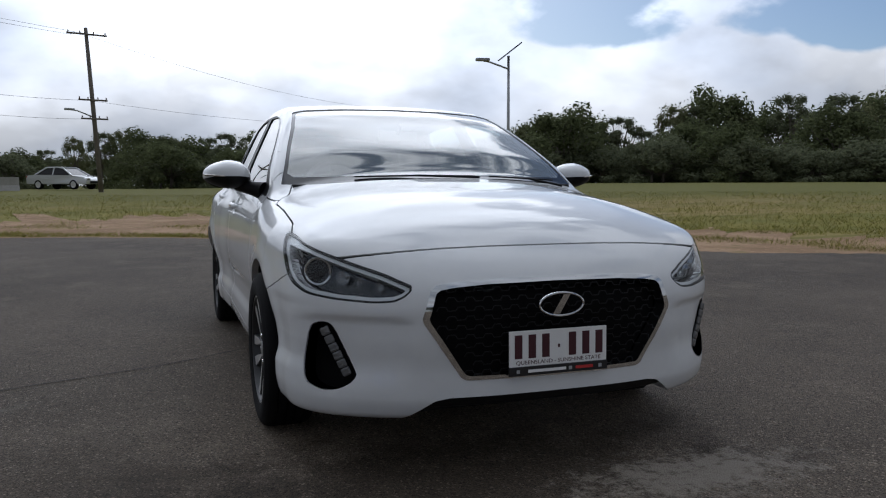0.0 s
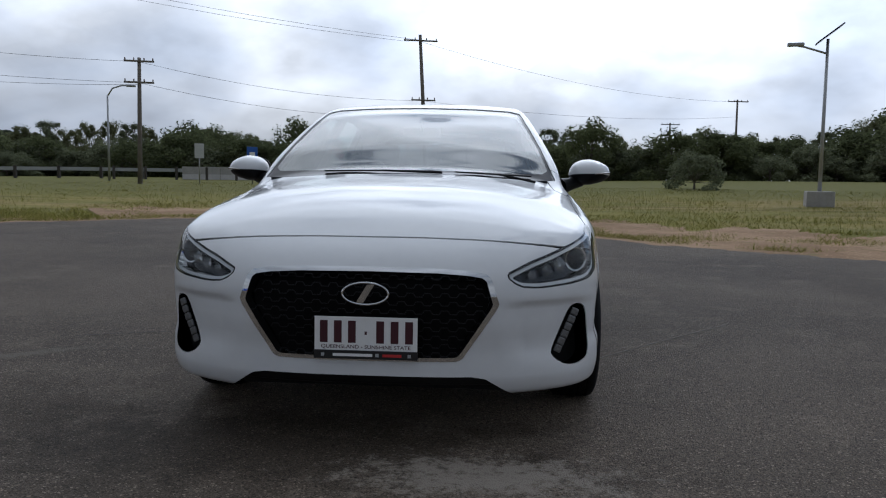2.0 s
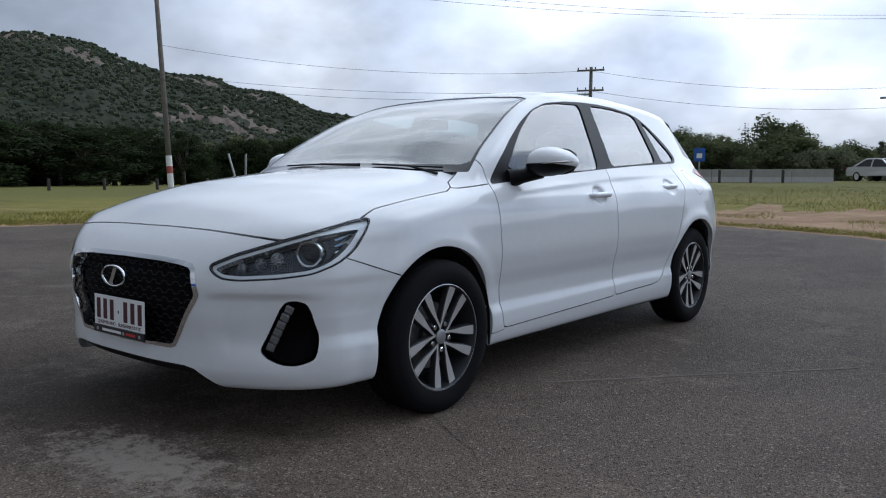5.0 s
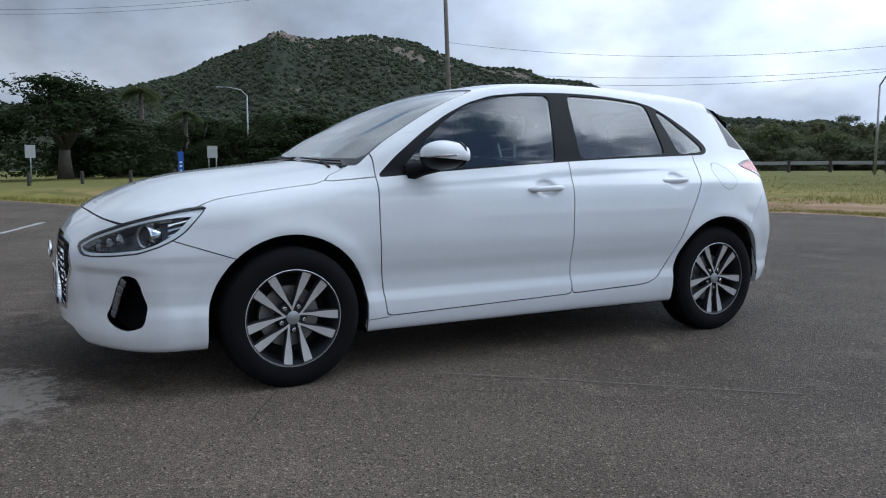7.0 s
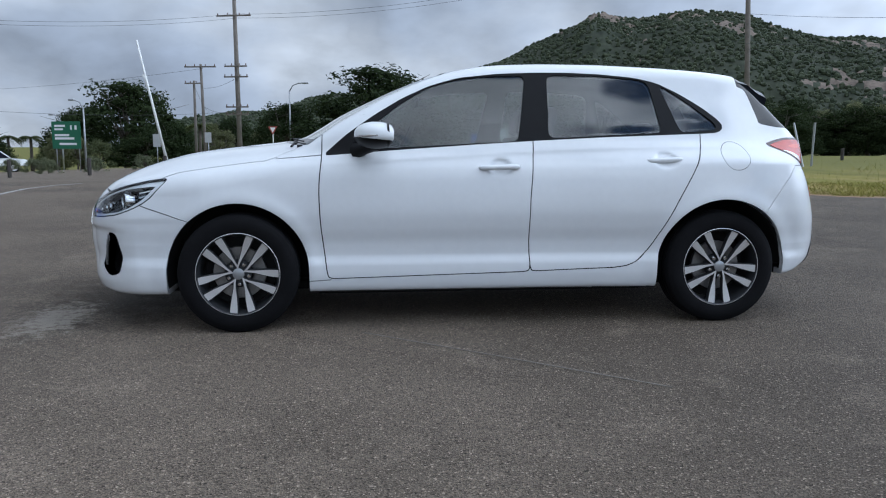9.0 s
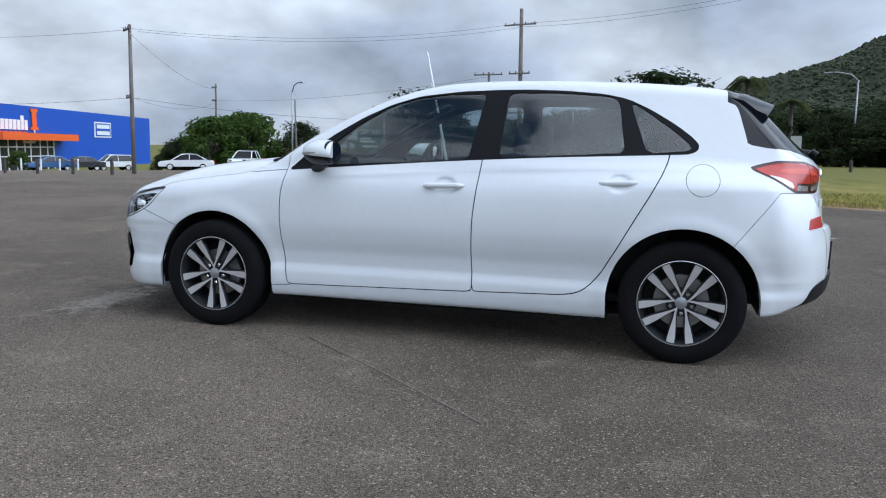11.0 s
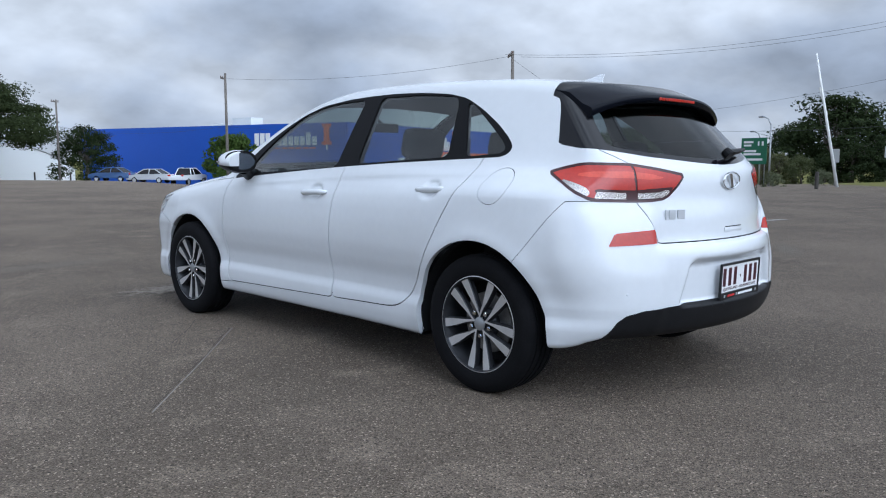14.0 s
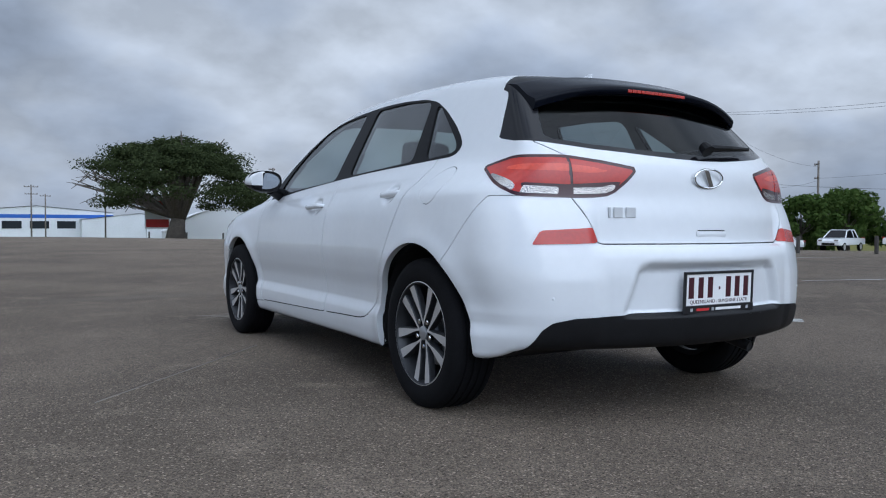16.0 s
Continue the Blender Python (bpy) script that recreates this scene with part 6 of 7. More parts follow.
# tailgate glass with its black side wings
behind = lambda v: (v[:, 1] > 1.40) & (v[:, 2] > .95)
HATCH = mirrored([0, 1.43, .40, 1.43, .585, 1.372, .60, 1.31, .645, 1.21, .688, 1.112, .686, 1.092, .60, 1.078, .463, 1.056, .25, 1.035, .127, 1.026, 0, 1.022])
hatch_all, rest = cut(rest, outline(HATCH, from_front, lambda v: behind(v) & (v[:, 1] > 1.50 + .0 * v[:, 0])))
HATCH_IN = mirrored([0, 1.31, .53, 1.285, .575, 1.20, .605, 1.115, .58, 1.098, .46, 1.078, .25, 1.058, 0, 1.048])
hatch, hatch_edge = cut(hatch_all, outline(HATCH_IN, from_front, behind))

# lamps
at_nose = lambda v: v[:, 1] < -1.5
LAMP = rounded([.528, .648, .592, .602, .70, .596, .893, .604, 1.065, .618, 1.19, .650, 1.27, .690, 1.315, .735, 1.345, .775, 1.362, .815, 1.25, .805, 1.158, .787, .905, .740, .68, .693], 1)
lamp, rest = cut(rest, outline(LAMP, nose_corner, at_nose))
at_tail = lambda v: v[:, 1] > 1.4
TAIL_LAMP = rounded([1.205, .995, 1.10, 1.018, 1.005, 1.034, .735, 1.030, .55, 1.010, .362, .984, .40, .940, .50, .876, .60, .868, .729, .868, .978, .874, 1.09, .912], 1)
tail_lamp, rest = cut(rest, outline(TAIL_LAMP, tail_corner, at_tail))
REFLECTOR = [.748, .695, .715, .746, .532, .757, .505, .702, .60, .698]
refl, rest = cut(rest, outline(np.array(REFLECTOR).reshape(-1, 2), half_front, at_tail))

# front openings
GRILLE = mirrored([0, .671, .25, .668, .368, .661, .425, .652, .445, .635, .474, .545, .468, .528, .345, .345, .325, .336, 0, .333])
GRILLE_IN = mirrored([0, .655, .25, .652, .36, .645, .412, .637, .428, .625, .452, .543, .446, .530, .333, .357, .318, .350, 0, .347])
low_nose = lambda v: v[:, 1] < -1.75
grille_all, rest = cut(rest, outline(GRILLE, from_front, low_nose))
grille_hole, grille_ring = cut(grille_all, outline(GRILLE_IN, from_front, low_nose))
FOG = rounded([.732, .512, .752, .529, .785, .526, .803, .508, .820, .37, .820, .322, .80, .304, .755, .292, .70, .312, .668, .345, .668, .362], 1)
FOG_FUN = outline(FOG, half_front, low_nose)
fog, rest = cut(rest, FOG_FUN)
fog, _ = cut(fog, FOG_FUN, -.004)
CHIN = mirrored([0, .279, .38, .279, .43, .270, .52, .208, .56, .190, .56, .05, 0, .05])
chin, rest = cut(rest, outline(CHIN, from_front, low_nose))
SKID = mirrored([0, .440, .42, .438, .62, .428, .69, .412, .72, .385, .775, .27, .79, .05, 0, .05])
skid, rest = cut(rest, outline(SKID, from_front, lambda v: v[:, 1] > 1.62))

# panels
BONNET = mirrored([0, -2.0832, 0.15, -2.0823, 0.3, -2.0802, 0.4, -2.0753, 0.48, -2.0686, 0.55, -2.0582, 0.61, -2.0434, 0.66, -2.0258, 0.7, -2.008, 0.73, -1.9896, .765, -1.945, .81, -1.86, .82, -1.72, .800, -1.625, .794, -1.38, .797, -1.18, .775, -1.128, .73, -1.09, .70, -.99, .64, -.97, 0, -.97])
bonnet, rest = take(rest, outline(BONNET, from_above, lambda v: (v[:, 2] > .70) & (v[:, 1] < -.9)), .0032)
flank = lambda v: (np.abs(v[:, 0]) > .55) & (v[:, 2] < 1.15)
DOOR_1 = rounded([-.885, 1.3, -.884, .93, -.898, .80, -.900, .711, -.893, .56, -.862, .300, -.850, .276, .22, .300, .238, .312, .229, .489, .234, .706, .262, 1.0, .27, 1.5], 1)
doors_front, rest = take(rest, outline(DOOR_1, from_side, flank), .0030)
DOOR_2 = rounded([.23, 1.5, .262, 1.0, .234, .706, .229, .489, .238, .312, .26, .302, .72, .318, .80, .332, .855, .367, .914, .434, .997, .578, 1.073, .717, 1.152, .856, 1.207, .964, 1.235, 1.045, 1.235, 1.3], 1)
doors_rear, rest = take(rest, outline(DOOR_2, from_side, flank), .0030)
HATCH_PANEL = mirrored([0, 1.35, .60, 1.35, .655, 1.083, .60, 1.042, .578, 1.027, .583, .869, .507, .704, .49, .697, 0, .697])
tailgate, rest = take(rest, outline(HATCH_PANEL, from_front, lambda v: (v[:, 1] > 1.55) & (v[:, 2] < 1.2)))
NOSE_PANEL = np.array([-2.5, .1, -2.5, 1., -1.95, 1., -1.90, .72, -1.815, .670, -1.568, .586, -1.45, .545, -1.45, .1]).reshape(-1, 2)
front_bumper, rest = take(rest, outline(NOSE_PANEL, from_side, lambda v: v[:, 1] < -1.2))
TAIL_PANEL = np.array([2.5, .1, 2.5, .876, 1.76, .876, 1.583, .652, 1.50, .55, 1.50, .1]).reshape(-1, 2)
rear_bumper, rest = take(rest, outline(TAIL_PANEL, from_side, lambda v: v[:, 1] > 1.2), .0014)
FLAP = np.array([(1.397 + .080 * math.cos(k * math.pi / 16), .930 + .079 * math.sin(k * math.pi / 16)) for k in range(32)])
flap, rest = take(rest, outline(FLAP, from_side, lambda v: v[:, 0] > .5), .0014)
FENDER = np.array([-2.0, 1.3, -2.0, .1, -1.02, .1, -1.02, .262, -.84, .270, -.84, .6, -.86, .8, -.86, .934, -1.10, .914, -1.15, .918, -1.18, 1.3]).reshape(-1, 2)
fenders, rest = take(rest, outline(FENDER, from_side, lambda v: (np.abs(v[:, 0]) > .4) & (v[:, 2] < 1.0)))

# the floor underneath
mid, nz = SKIN[rest].mean(1), np.cross(SKIN[rest[:, 1]] - SKIN[rest[:, 0]], SKIN[rest[:, 2]] - SKIN[rest[:, 0]])
down = (nz[:, 2] < -.8 * np.linalg.norm(nz, axis=1)) & (mid[:, 2] < .34)
patch("underbody", rest[down], BLACK_PLASTIC, car, "dark underbody", lift=.002, skirt=0)
rest = rest[~down]
patch("body_shell", rest, PAINT, car, "white painted roof, pillars, sills and rear quarters", skirt=.03)
patch("bonnet", bonnet, PAINT, car)
patch("front_bumper", front_bumper, PAINT, car, skirt=.03)
bumper_rear = patch("rear_bumper", rear_bumper, PAINT, car, skirt=.03)
hatch_part = patch("tailgate", tailgate, PAINT, car)
patch("fuel_flap", flap, PAINT, car)
for t in sides(fenders):
    patch("front_fender", t, PAINT, car, skirt=.03)
patch("shut_line", np.concatenate(JOINTS), GAP, car, "dark gap between the panels", lift=-.006, skirt=0)
DOORS = []
for front, tris in ((True, doors_front), (False, doors_rear)):
    for t in sides(tris):
        DOORS.append(patch("front_door" if front else "rear_door", t, PAINT, car))
for t in sides(dlo):
    patch("window_surround", t, SATIN_BLACK, car, "satin black window surround and pillars", lift=.0, skirt=.02)
for name, tris in panes.items():
    for t in sides(tris):
        patch(name, t, GLASS_SIDE, car, "tinted side glass", lift=-.006, skirt=0).visible_shadow = False
patch("windscreen_edge", screen_edge, GLOSS_BLACK, car, "black windscreen edge and cowl", lift=-.004, skirt=.012)
patch("windscreen", screen, GLASS_FRONT, car, "clear windscreen glass", lift=-.004, skirt=0).visible_shadow = False
patch("tailgate_trim", hatch_edge, GLOSS_BLACK, car, "gloss black rear window edge and wings", lift=-.002, skirt=.015)
patch("tailgate_glass", hatch, GLASS_REAR, car, "dark tinted rear window", lift=-.003, skirt=0).visible_shadow = False
patch("lower_intake", chin, BLACK_PLASTIC, car, "black lower air intake", lift=-.035, skirt=.02)
patch("rear_diffuser", skid, BLACK_PLASTIC, car, "black plastic lower rear bumper", lift=.004, skirt=.05)

# the cabin's lining follows the skin from inside
lining = np.concatenate([rest, doors_front, doors_rear, dlo, tailgate, screen_edge, hatch_edge])
mid = SKIN[lining].mean(1)
lining = lining[(mid[:, 2] > .30) & (mid[:, 1] > -.98) & (mid[:, 1] < 2.0)]
mid = SKIN[lining].mean(1)
patch("cabin_lining", lining[mid[:, 2] < 1.16], CABIN, car, "dark door cards and cabin trim", lift=-.035, skirt=0)
patch("headlining", lining[mid[:, 2] >= 1.16], CABIN_LIGHT, car, "light grey cloth headlining", lift=-.030, skirt=0)


# ---- wheels ----
def wheel_meshes():
    made = {}
    def keep(name, bm, mats, smooth=True, auto=35):
        me = bpy.data.meshes.new(name)
        bmesh.ops.recalc_face_normals(bm, faces=bm.faces)
        bm.to_mesh(me); bm.free()
        for m in mats:
            me.materials.append(m)
        if smooth:
            me.polygons.foreach_set("use_smooth", [True] * len(me.polygons))
            me.set_sharp_from_angle(angle=radians(auto))
        made[name] = me
    bm = bmesh.new()
    half = [(.088, .2165), (.096, .222), (.1015, .238), (.1035, .255), (.1025, .272), (.098, .288), (.094, .2925), (.092, .300), (.083, .309), (.070, .3135)]
    tread = [(.058, .3150), (.056, .3085), (.050, .3085), (.048, .3158), (.022, .3160), (.020, .3085), (.012, .3085), (.010, .3160)]
    prof = half + tread
    lathe(bm, prof + [(-a, r) for a, r in reversed(prof)], 72)
    keep("tyre", bm, [RUBBER])
    bm = bmesh.new()
    lathe(bm, [(.0905, .2165), (.0925, .2185), (.0935, .2150), (.0905, .2105), (.080, .2075), (.060, .200), (.02, .194), (-.08, .192), (-.09, .2165)], 72)
    for f in bm.faces:
        f.material_index = 0 if f.calc_center_median().x > .0925 else 1
    keep("rim", bm, [ALLOY, GUNMETAL])
    # one spoke, pointing up: a bent, tapering bar with a machined face
    bm = bmesh.new()
    rows = [(.018, .0050, .0715, .0150), (.034, .0062, .0735, .0225), (.055, .0066, .0745, .0262), (.075, .0078, .0745, .0290), (.095, .0104, .0750, .0315), (.120, .0142, .0765, .0350), (.150, .0180, .0790, .0392), (.180, .0205, .0815, .0435), (.2095, .0215, .0845, .0480)]
    ring = []
    for r, w, x, off in rows:
        ring.append([bm.verts.new(p) for p in ((x - .026, off - w - .004, r), (x - .004, off - w - .0015, r), (x, off - w + .0015, r), (x, off + w - .0015, r), (x - .004, off + w + .0015, r), (x - .026, off + w + .004, r))])
    for a, b in zip(ring, ring[1:]):
        for k in range(6):
            f = bm.faces.new((a[k], a[(k + 1) % 6], b[(k + 1) % 6], b[k]))
            f.material_index = 0 if k == 2 else 1
    bm.faces.new(ring[0]); bm.faces.new(ring[-1])
    keep("spoke", bm, [ALLOY, GUNMETAL], True, 25)
    bm = bmesh.new()
    lathe(bm, [(.056, .0001), (.057, .046), (.053, .066), (.040, .075), (.02, .07), (-.02, .068)], 40)
    keep("hub", bm, [GUNMETAL])
    bm = bmesh.new()
    lathe(bm, [(.081, .0001), (.0805, .012), (.0785, .024), (.0765, .030), (.070, .0305)], 32)
    keep("centre_cap", bm, [mat("grey_cap", (.36, .37, .38), .3, .6)])
    bm = bmesh.new()
    lathe(bm, [(.077, .0001), (.077, .0085), (.074, .0115), (.060, .0115)], 6)
    keep("wheel_nut", bm, [CHROME])
    bm = bmesh.new()
    lathe(bm, [(.0, .06), (.012, .065), (.014, .075), (.014, .137), (.009, .139), (-.010, .139), (-.012, .075)], 56)
    keep("brake_disc", bm, [STEEL])
    bm = bmesh.new()
    lathe(bm, [(-.05, .19), (-.05, .0001)], 40)
    keep("back_plate", bm, [BLACK_PLASTIC])
    return made


WHEEL = wheel_meshes()
for sx in (1, -1):
    for cy in (-1.325, 1.325):
        w = new("wheel", WHEEL["tyre"])
        w.name = "wheel"
        hub_m = pose(sx * (.810 if cy < 0 else .796), cy, .312, (185 if cy < 0 else 181) * sx, 0, 0 if sx > 0 else 180)
        w.parent = car
        w.matrix_basis = hub_m
        tagged(w, "black tyre on a five-twin-spoke alloy wheel")
        for name in ("rim", "hub", "centre_cap", "brake_disc", "back_plate"):
            new(name, WHEEL[name]).parent = w
        for k in range(5):
            for hand in (1, -1):
                s = new("spoke", WHEEL["spoke"])
                s.parent = w
                s.matrix_basis = pose(0, 0, 0, 72 * k) @ Matrix.Diagonal((1, hand, 1, 1))
            nut = new("wheel_nut", WHEEL["wheel_nut"])
            nut.parent = w
            nut.matrix_basis = pose(0, 0, 0, 72 * k) @ Matrix.Translation((0, 0, .0555))
        # liner of the wheel housing
        bm = bmesh.new()
        rings = []
        for x in (.868, .80, .47):
            r = (.366 if cy < 0 else .374) - (.0 if x > .85 else -.012)
            ring = []
            for k in range(33):
                a = math.pi * (k / 32)
                ring.append(bm.verts.new((sx * x, cy + r * math.cos(a), .316 + r * math.sin(a))))
            low = (.215, .215) if cy < 0 else (.335, .215)
            rings.append([bm.verts.new((sx * x, cy + r, low[0]))] + ring + [bm.verts.new((sx * x, cy - r, low[1]))])
        for a, b in zip(rings, rings[1:]):
            for k in range(len(a) - 1):
                bm.faces.new((a[k], a[k + 1], b[k + 1], b[k]))
        bm.faces.new(rings[-1])
        part("wheel_housing", bm, GAP, car, "black wheel housing", smooth=False)

# ---- nose ----
def front_y(x, z):
    a = np.abs(x)
    return float(-2.228 + .42 * a ** 3 * (1 + .15 * a) + NOSE(z))


GRILLE_BLACK = mat("grille_black", (.003, .003, .0035), .7, spec=.08)
grille = patch("grille", grille_hole, GRILLE_BLACK, car, "black front grille in a chrome frame", lift=-.05, skirt=0)
patch("chrome_frame", grille_ring, CHROME, grille, lift=.002, skirt=.045)
bm = bmesh.new()
cw, ch = .062, .031
for row in range(11):
    z = .350 + row * ch
    shift = cw / 2 if row % 2 else 0
    for col in range(-9, 10):
        x = col * cw + shift
        limit = .465 - max(0, (.54 - z)) * .62 - max(0, z - .56) * .3
        if abs(x) + cw * .5 > limit or z > .655:
            continue
        c = [(x - .31 * cw, z), (x - .18 * cw, z + .42 * ch), (x + .18 * cw, z + .42 * ch), (x + .31 * cw, z)]
        for p, q in zip(c, c[1:]):
            tube(bm, [(p[0], front_y(p[0], p[1]) + .022, p[1]), (q[0], front_y(q[0], q[1]) + .022, q[1])], .0024, 4)
        tube(bm, [(c[3][0], front_y(c[3][0], z) + .022, z), (x + .69 * cw, front_y(x, z) + .022, z)], .0024, 4)
part("grille_mesh", bm, BLACK_PLASTIC, grille)


def badge(name, parent, y, z, w, h, face, tilt=0., label="chrome oval badge"):
    """An oval chrome ring round a plain slanted bar."""
    bm = bmesh.new()
    n, m = 40, 8
    rings = []
    for k in range(n):
        a = 2 * math.pi * k / n
        ring = []
        for j in range(m):
            b = 2 * math.pi * j / m
            rr = 1 + .06 * math.cos(b)
            ring.append(bm.verts.new((w / 2 * rr * math.cos(a), face * .006 * (math.sin(b) + 1), h / 2 * (1 + .12 * math.cos(b)) * math.sin(a))))
        rings.append(ring)
    for k in range(n):
        for j in range(m):
            bm.faces.new((rings[k][j], rings[(k + 1) % n][j], rings[(k + 1) % n][(j + 1) % m], rings[k][(j + 1) % m]))
    prism(bm, [(w * dx, h * dz) for dx, dz in ((-.20, -.42), (-.04, -.42), (.20, .42), (.04, .42))], face * .002, face * .010)
    bmesh.ops.recalc_face_normals(bm, faces=bm.faces)
    ob = part(name, bm, CHROME, parent, label, smooth=True, auto=40)
    ob.matrix_basis = pose(0, y, z, tilt, 0, 0)
    return ob


badge("emblem", grille, -2.236, .581, .165, .078, -1)


def number_plate(name, y, z, tilt, face, parent, framed):
    """A plate with plain bars for its characters, over a dealer's strip."""
    bm = bmesh.new()
    box(bm, -.186, .186, -.002, .002, -.058, .064, .0015)
    pl = part(name, bm, PLATE_WHITE, parent, "white number plate with maroon bars")
    pl.matrix_basis = pose(0, y, z, tilt, 0, 0)
    for cx in (-.152, -.101, -.050, .052, .104, .156):
        bm = bmesh.new()
        box(bm, cx - .014, cx + .014, face * .0022 - .0006, face * .0022 + .0006, -.030, .050)
        part("plate_bar", bm, PLATE_MAROON, pl)
    bm = bmesh.new()
    box(bm, -.004, .004, face * .0022 - .0006, face * .0022 + .0006, .0, .012)
    part("plate_dot", bm, PLATE_MAROON, pl)
    words = bpy.data.curves.new("caption", "FONT")
    words.body, words.size, words.align_x, words.extrude = "QUEENSLAND - SUNSHINE STATE", .0185, "CENTER", .0003
    words.materials.append(PLATE_MAROON)
    cap_ = new("caption", words)
    cap_.parent = pl
    cap_.matrix_basis = pose(0, face * .0026, -.0500, 90, 0, 0 if face < 0 else 180) @ Matrix.Diagonal((1.16, 1, 1, 1))
    bm = bmesh.new()
    box(bm, -.188, .188, -.006, .003, -.088, -.057, .002)
    if framed:
        box(bm, -.194, -.184, -.004, .006, -.088, .072, .002); box(bm, .184, .194, -.004, .006, -.088, .072, .002); box(bm, -.194, .194, -.004, .006, .062, .072, .002)
        box(bm, -.194, .194, -.002, .008, -.088, -.057, .002)
    fr = part("plate_surround", bm, PLATE_FRAME, pl, "black dealer's plate surround")
    fy = .0085 if face > 0 else -.0068
    bm = bmesh.new()
    box(bm, -.118, .025, fy - .0005, fy + .0005, -.078, -.068)
    part("white_bar", bm, WHITE_PRINT, pl)
    bm = bmesh.new()
    box(bm, .062, .13, fy - .0005, fy + .0005, -.078, -.068)
    part("red_bar", bm, RED_PRINT, pl)
    for cx in (-.155, .042, .158):
        bm = bmesh.new()
        box(bm, cx - .006, cx + .006, fy - .0005, fy + .0005, -.079, -.067)
        part("grey_mark", bm, GREY_PRINT, pl)
    return pl


number_plate("front_number_plate", -2.226, .430, -1, -1, car, False)
def rear_y(x, z):
    """The body's rearmost y at a place seen from behind."""
    y = np.linspace(2.3, 1.5, 801)
    inside = body(np.full(801, x), y, np.full(801, z)) < 0
    return float(y[inside.argmax()])


number_plate("rear_number_plate", max(rear_y(0, z) for z in (.45, .5, .55, .58)) + .016, .520, -2, 1, car, True)

# fog recesses with a strip of small lamps
for t, sx in zip(sides(fog), (1, -1)):
    f = patch("fog_recess", t, GRILLE_BLACK, car, "black recess beside the bumper", lift=-.055, skirt=-.055, skirt_material=BLACK_PLASTIC)
    for k in range(6):
        bm = bmesh.new()
        u = k / 5
        x, z = .748 - .062 * u, .497 - .135 * u
        y = front_y(x, z) + .026
        m = pose(sx * (x + .010), y, z, 0, sx * 24, sx * 28)
        box(bm, -.017, .015, -.006, .004, -.0148, .0148, .006, m)
        part("daytime_lamp", bm, DAY_LAMP, f, "small clear daytime lamp")

# headlamps
LAMP_FUN = outline(LAMP, nose_corner, at_nose)
edge_tris, inside_tris = cut(lamp, lambda v: -LAMP_FUN(v), .007)
# the light guide widens towards the outer end
trim_tris, deep_tris = cut(inside_tris, lambda v: -LAMP_FUN(v) - .020 * np.clip((v[:, 1] + 1.90) / .20, 0, 1), .0185)
for i, sx in enumerate((1, -1)):
    hl = patch("headlamp", sides(deep_tris)[i], HEAD_INNER, car, "headlamp with chrome edge and round projector", lift=-.062, skirt=-.05, skirt_material=BLACK_PLASTIC)
    patch("lamp_edge", sides(edge_tris)[i], BLACK_PLASTIC, hl, lift=-.001, skirt=.02)
    patch("light_guide", sides(trim_tris)[i], LIGHT_GUIDE, hl, "pale light guide", lift=-.012, skirt=.03)
    ob = patch("lamp_glass", sides(lamp)[i], LENS, hl, "clear lens", lift=.001, skirt=0)
    ob.visible_shadow = False
    # projector
    c = Vector((sx * .757, -1.905, .688))
    d = Vector((sx * .45, -.89, .0)).normalized()
    m = Matrix.Translation(c) @ d.to_track_quat("X", "Z").to_matrix().to_4x4()
    bm = bmesh.new()
    lathe(bm, [(-.03, .050), (.012, .050), (.018, .047), (.016, .041), (-.004, .037)], 32)
    ob = part("projector_ring", bm, CHROME, hl, smooth=True, auto=40); ob.matrix_basis = m
    bm = bmesh.new()
    lathe(bm, [(-.01, .037), (.004, .034), (.014, .024), (.019, .010), (.020, .0001)], 28)
    ob = part("projector_lens", bm, GLOSS_BLACK, hl, smooth=True); ob.matrix_basis = m
    for px, py, pz, r in ((.655, -2.045, .655, .022), (.705, -2.01, .672, .024), (.60, -2.085, .642, .017)):
        bm = bmesh.new()
        m2 = Matrix.Translation((sx * (px - .012), py + .012, pz)) @ Vector((sx * .45, -.89, 0)).to_track_quat("X", "Z").to_matrix().to_4x4()
        lathe(bm, [(.010, r), (-.012, r * .75), (-.022, r * .3), (-.008, r * .18), (-.004, .0001)], 12)
        ob = part("reflector_bowl", bm, CHROME, hl); ob.matrix_basis = m2
    for k in range(3):
        bm = bmesh.new()
        tube(bm, [(sx * .800, -1.83, .688 + .022 * k), (sx * (.815 - .012 * k), -1.70 + .01 * k, .725 + .020 * k)], .0045, 6)
        part("lamp_fin", bm, CHROME, hl)

# tail lamps, in two pieces with the joint between them
TAIL_FUN = outline(TAIL_LAMP, tail_corner, at_tail)
t_in, t_edge = cut(tail_lamp, TAIL_FUN, -.013)
split = lambda v: np.abs(np.abs(v[:, 0]) - .580) - .006
t_split, t_in = cut(t_in, split)
WHITE_A = rounded([1.150, .968, 1.060, .948, .985, .922, .990, .896, 1.035, .897, 1.085, .925], 1)
WHITE_B = np.array([.965, .882, .945, .914, .765, .908, .765, .882]).reshape(-1, 2)
WHITE_C = np.array([.70, .882, .70, .905, .55, .908, .50, .918, .47, .915, .505, .884]).reshape(-1, 2)
w_a, t_in = cut(t_in, outline(WHITE_A, tail_corner, at_tail))
w_b, t_in = cut(t_in, outline(WHITE_B, tail_corner, at_tail))
w_c, t_in = cut(t_in, outline(WHITE_C, tail_corner, at_tail))
GUIDE = rounded([.50, .968, .60, .984, .75, .996, .98, .994, 1.07, .980, .98, .972, .75, .968, .60, .960], 1)
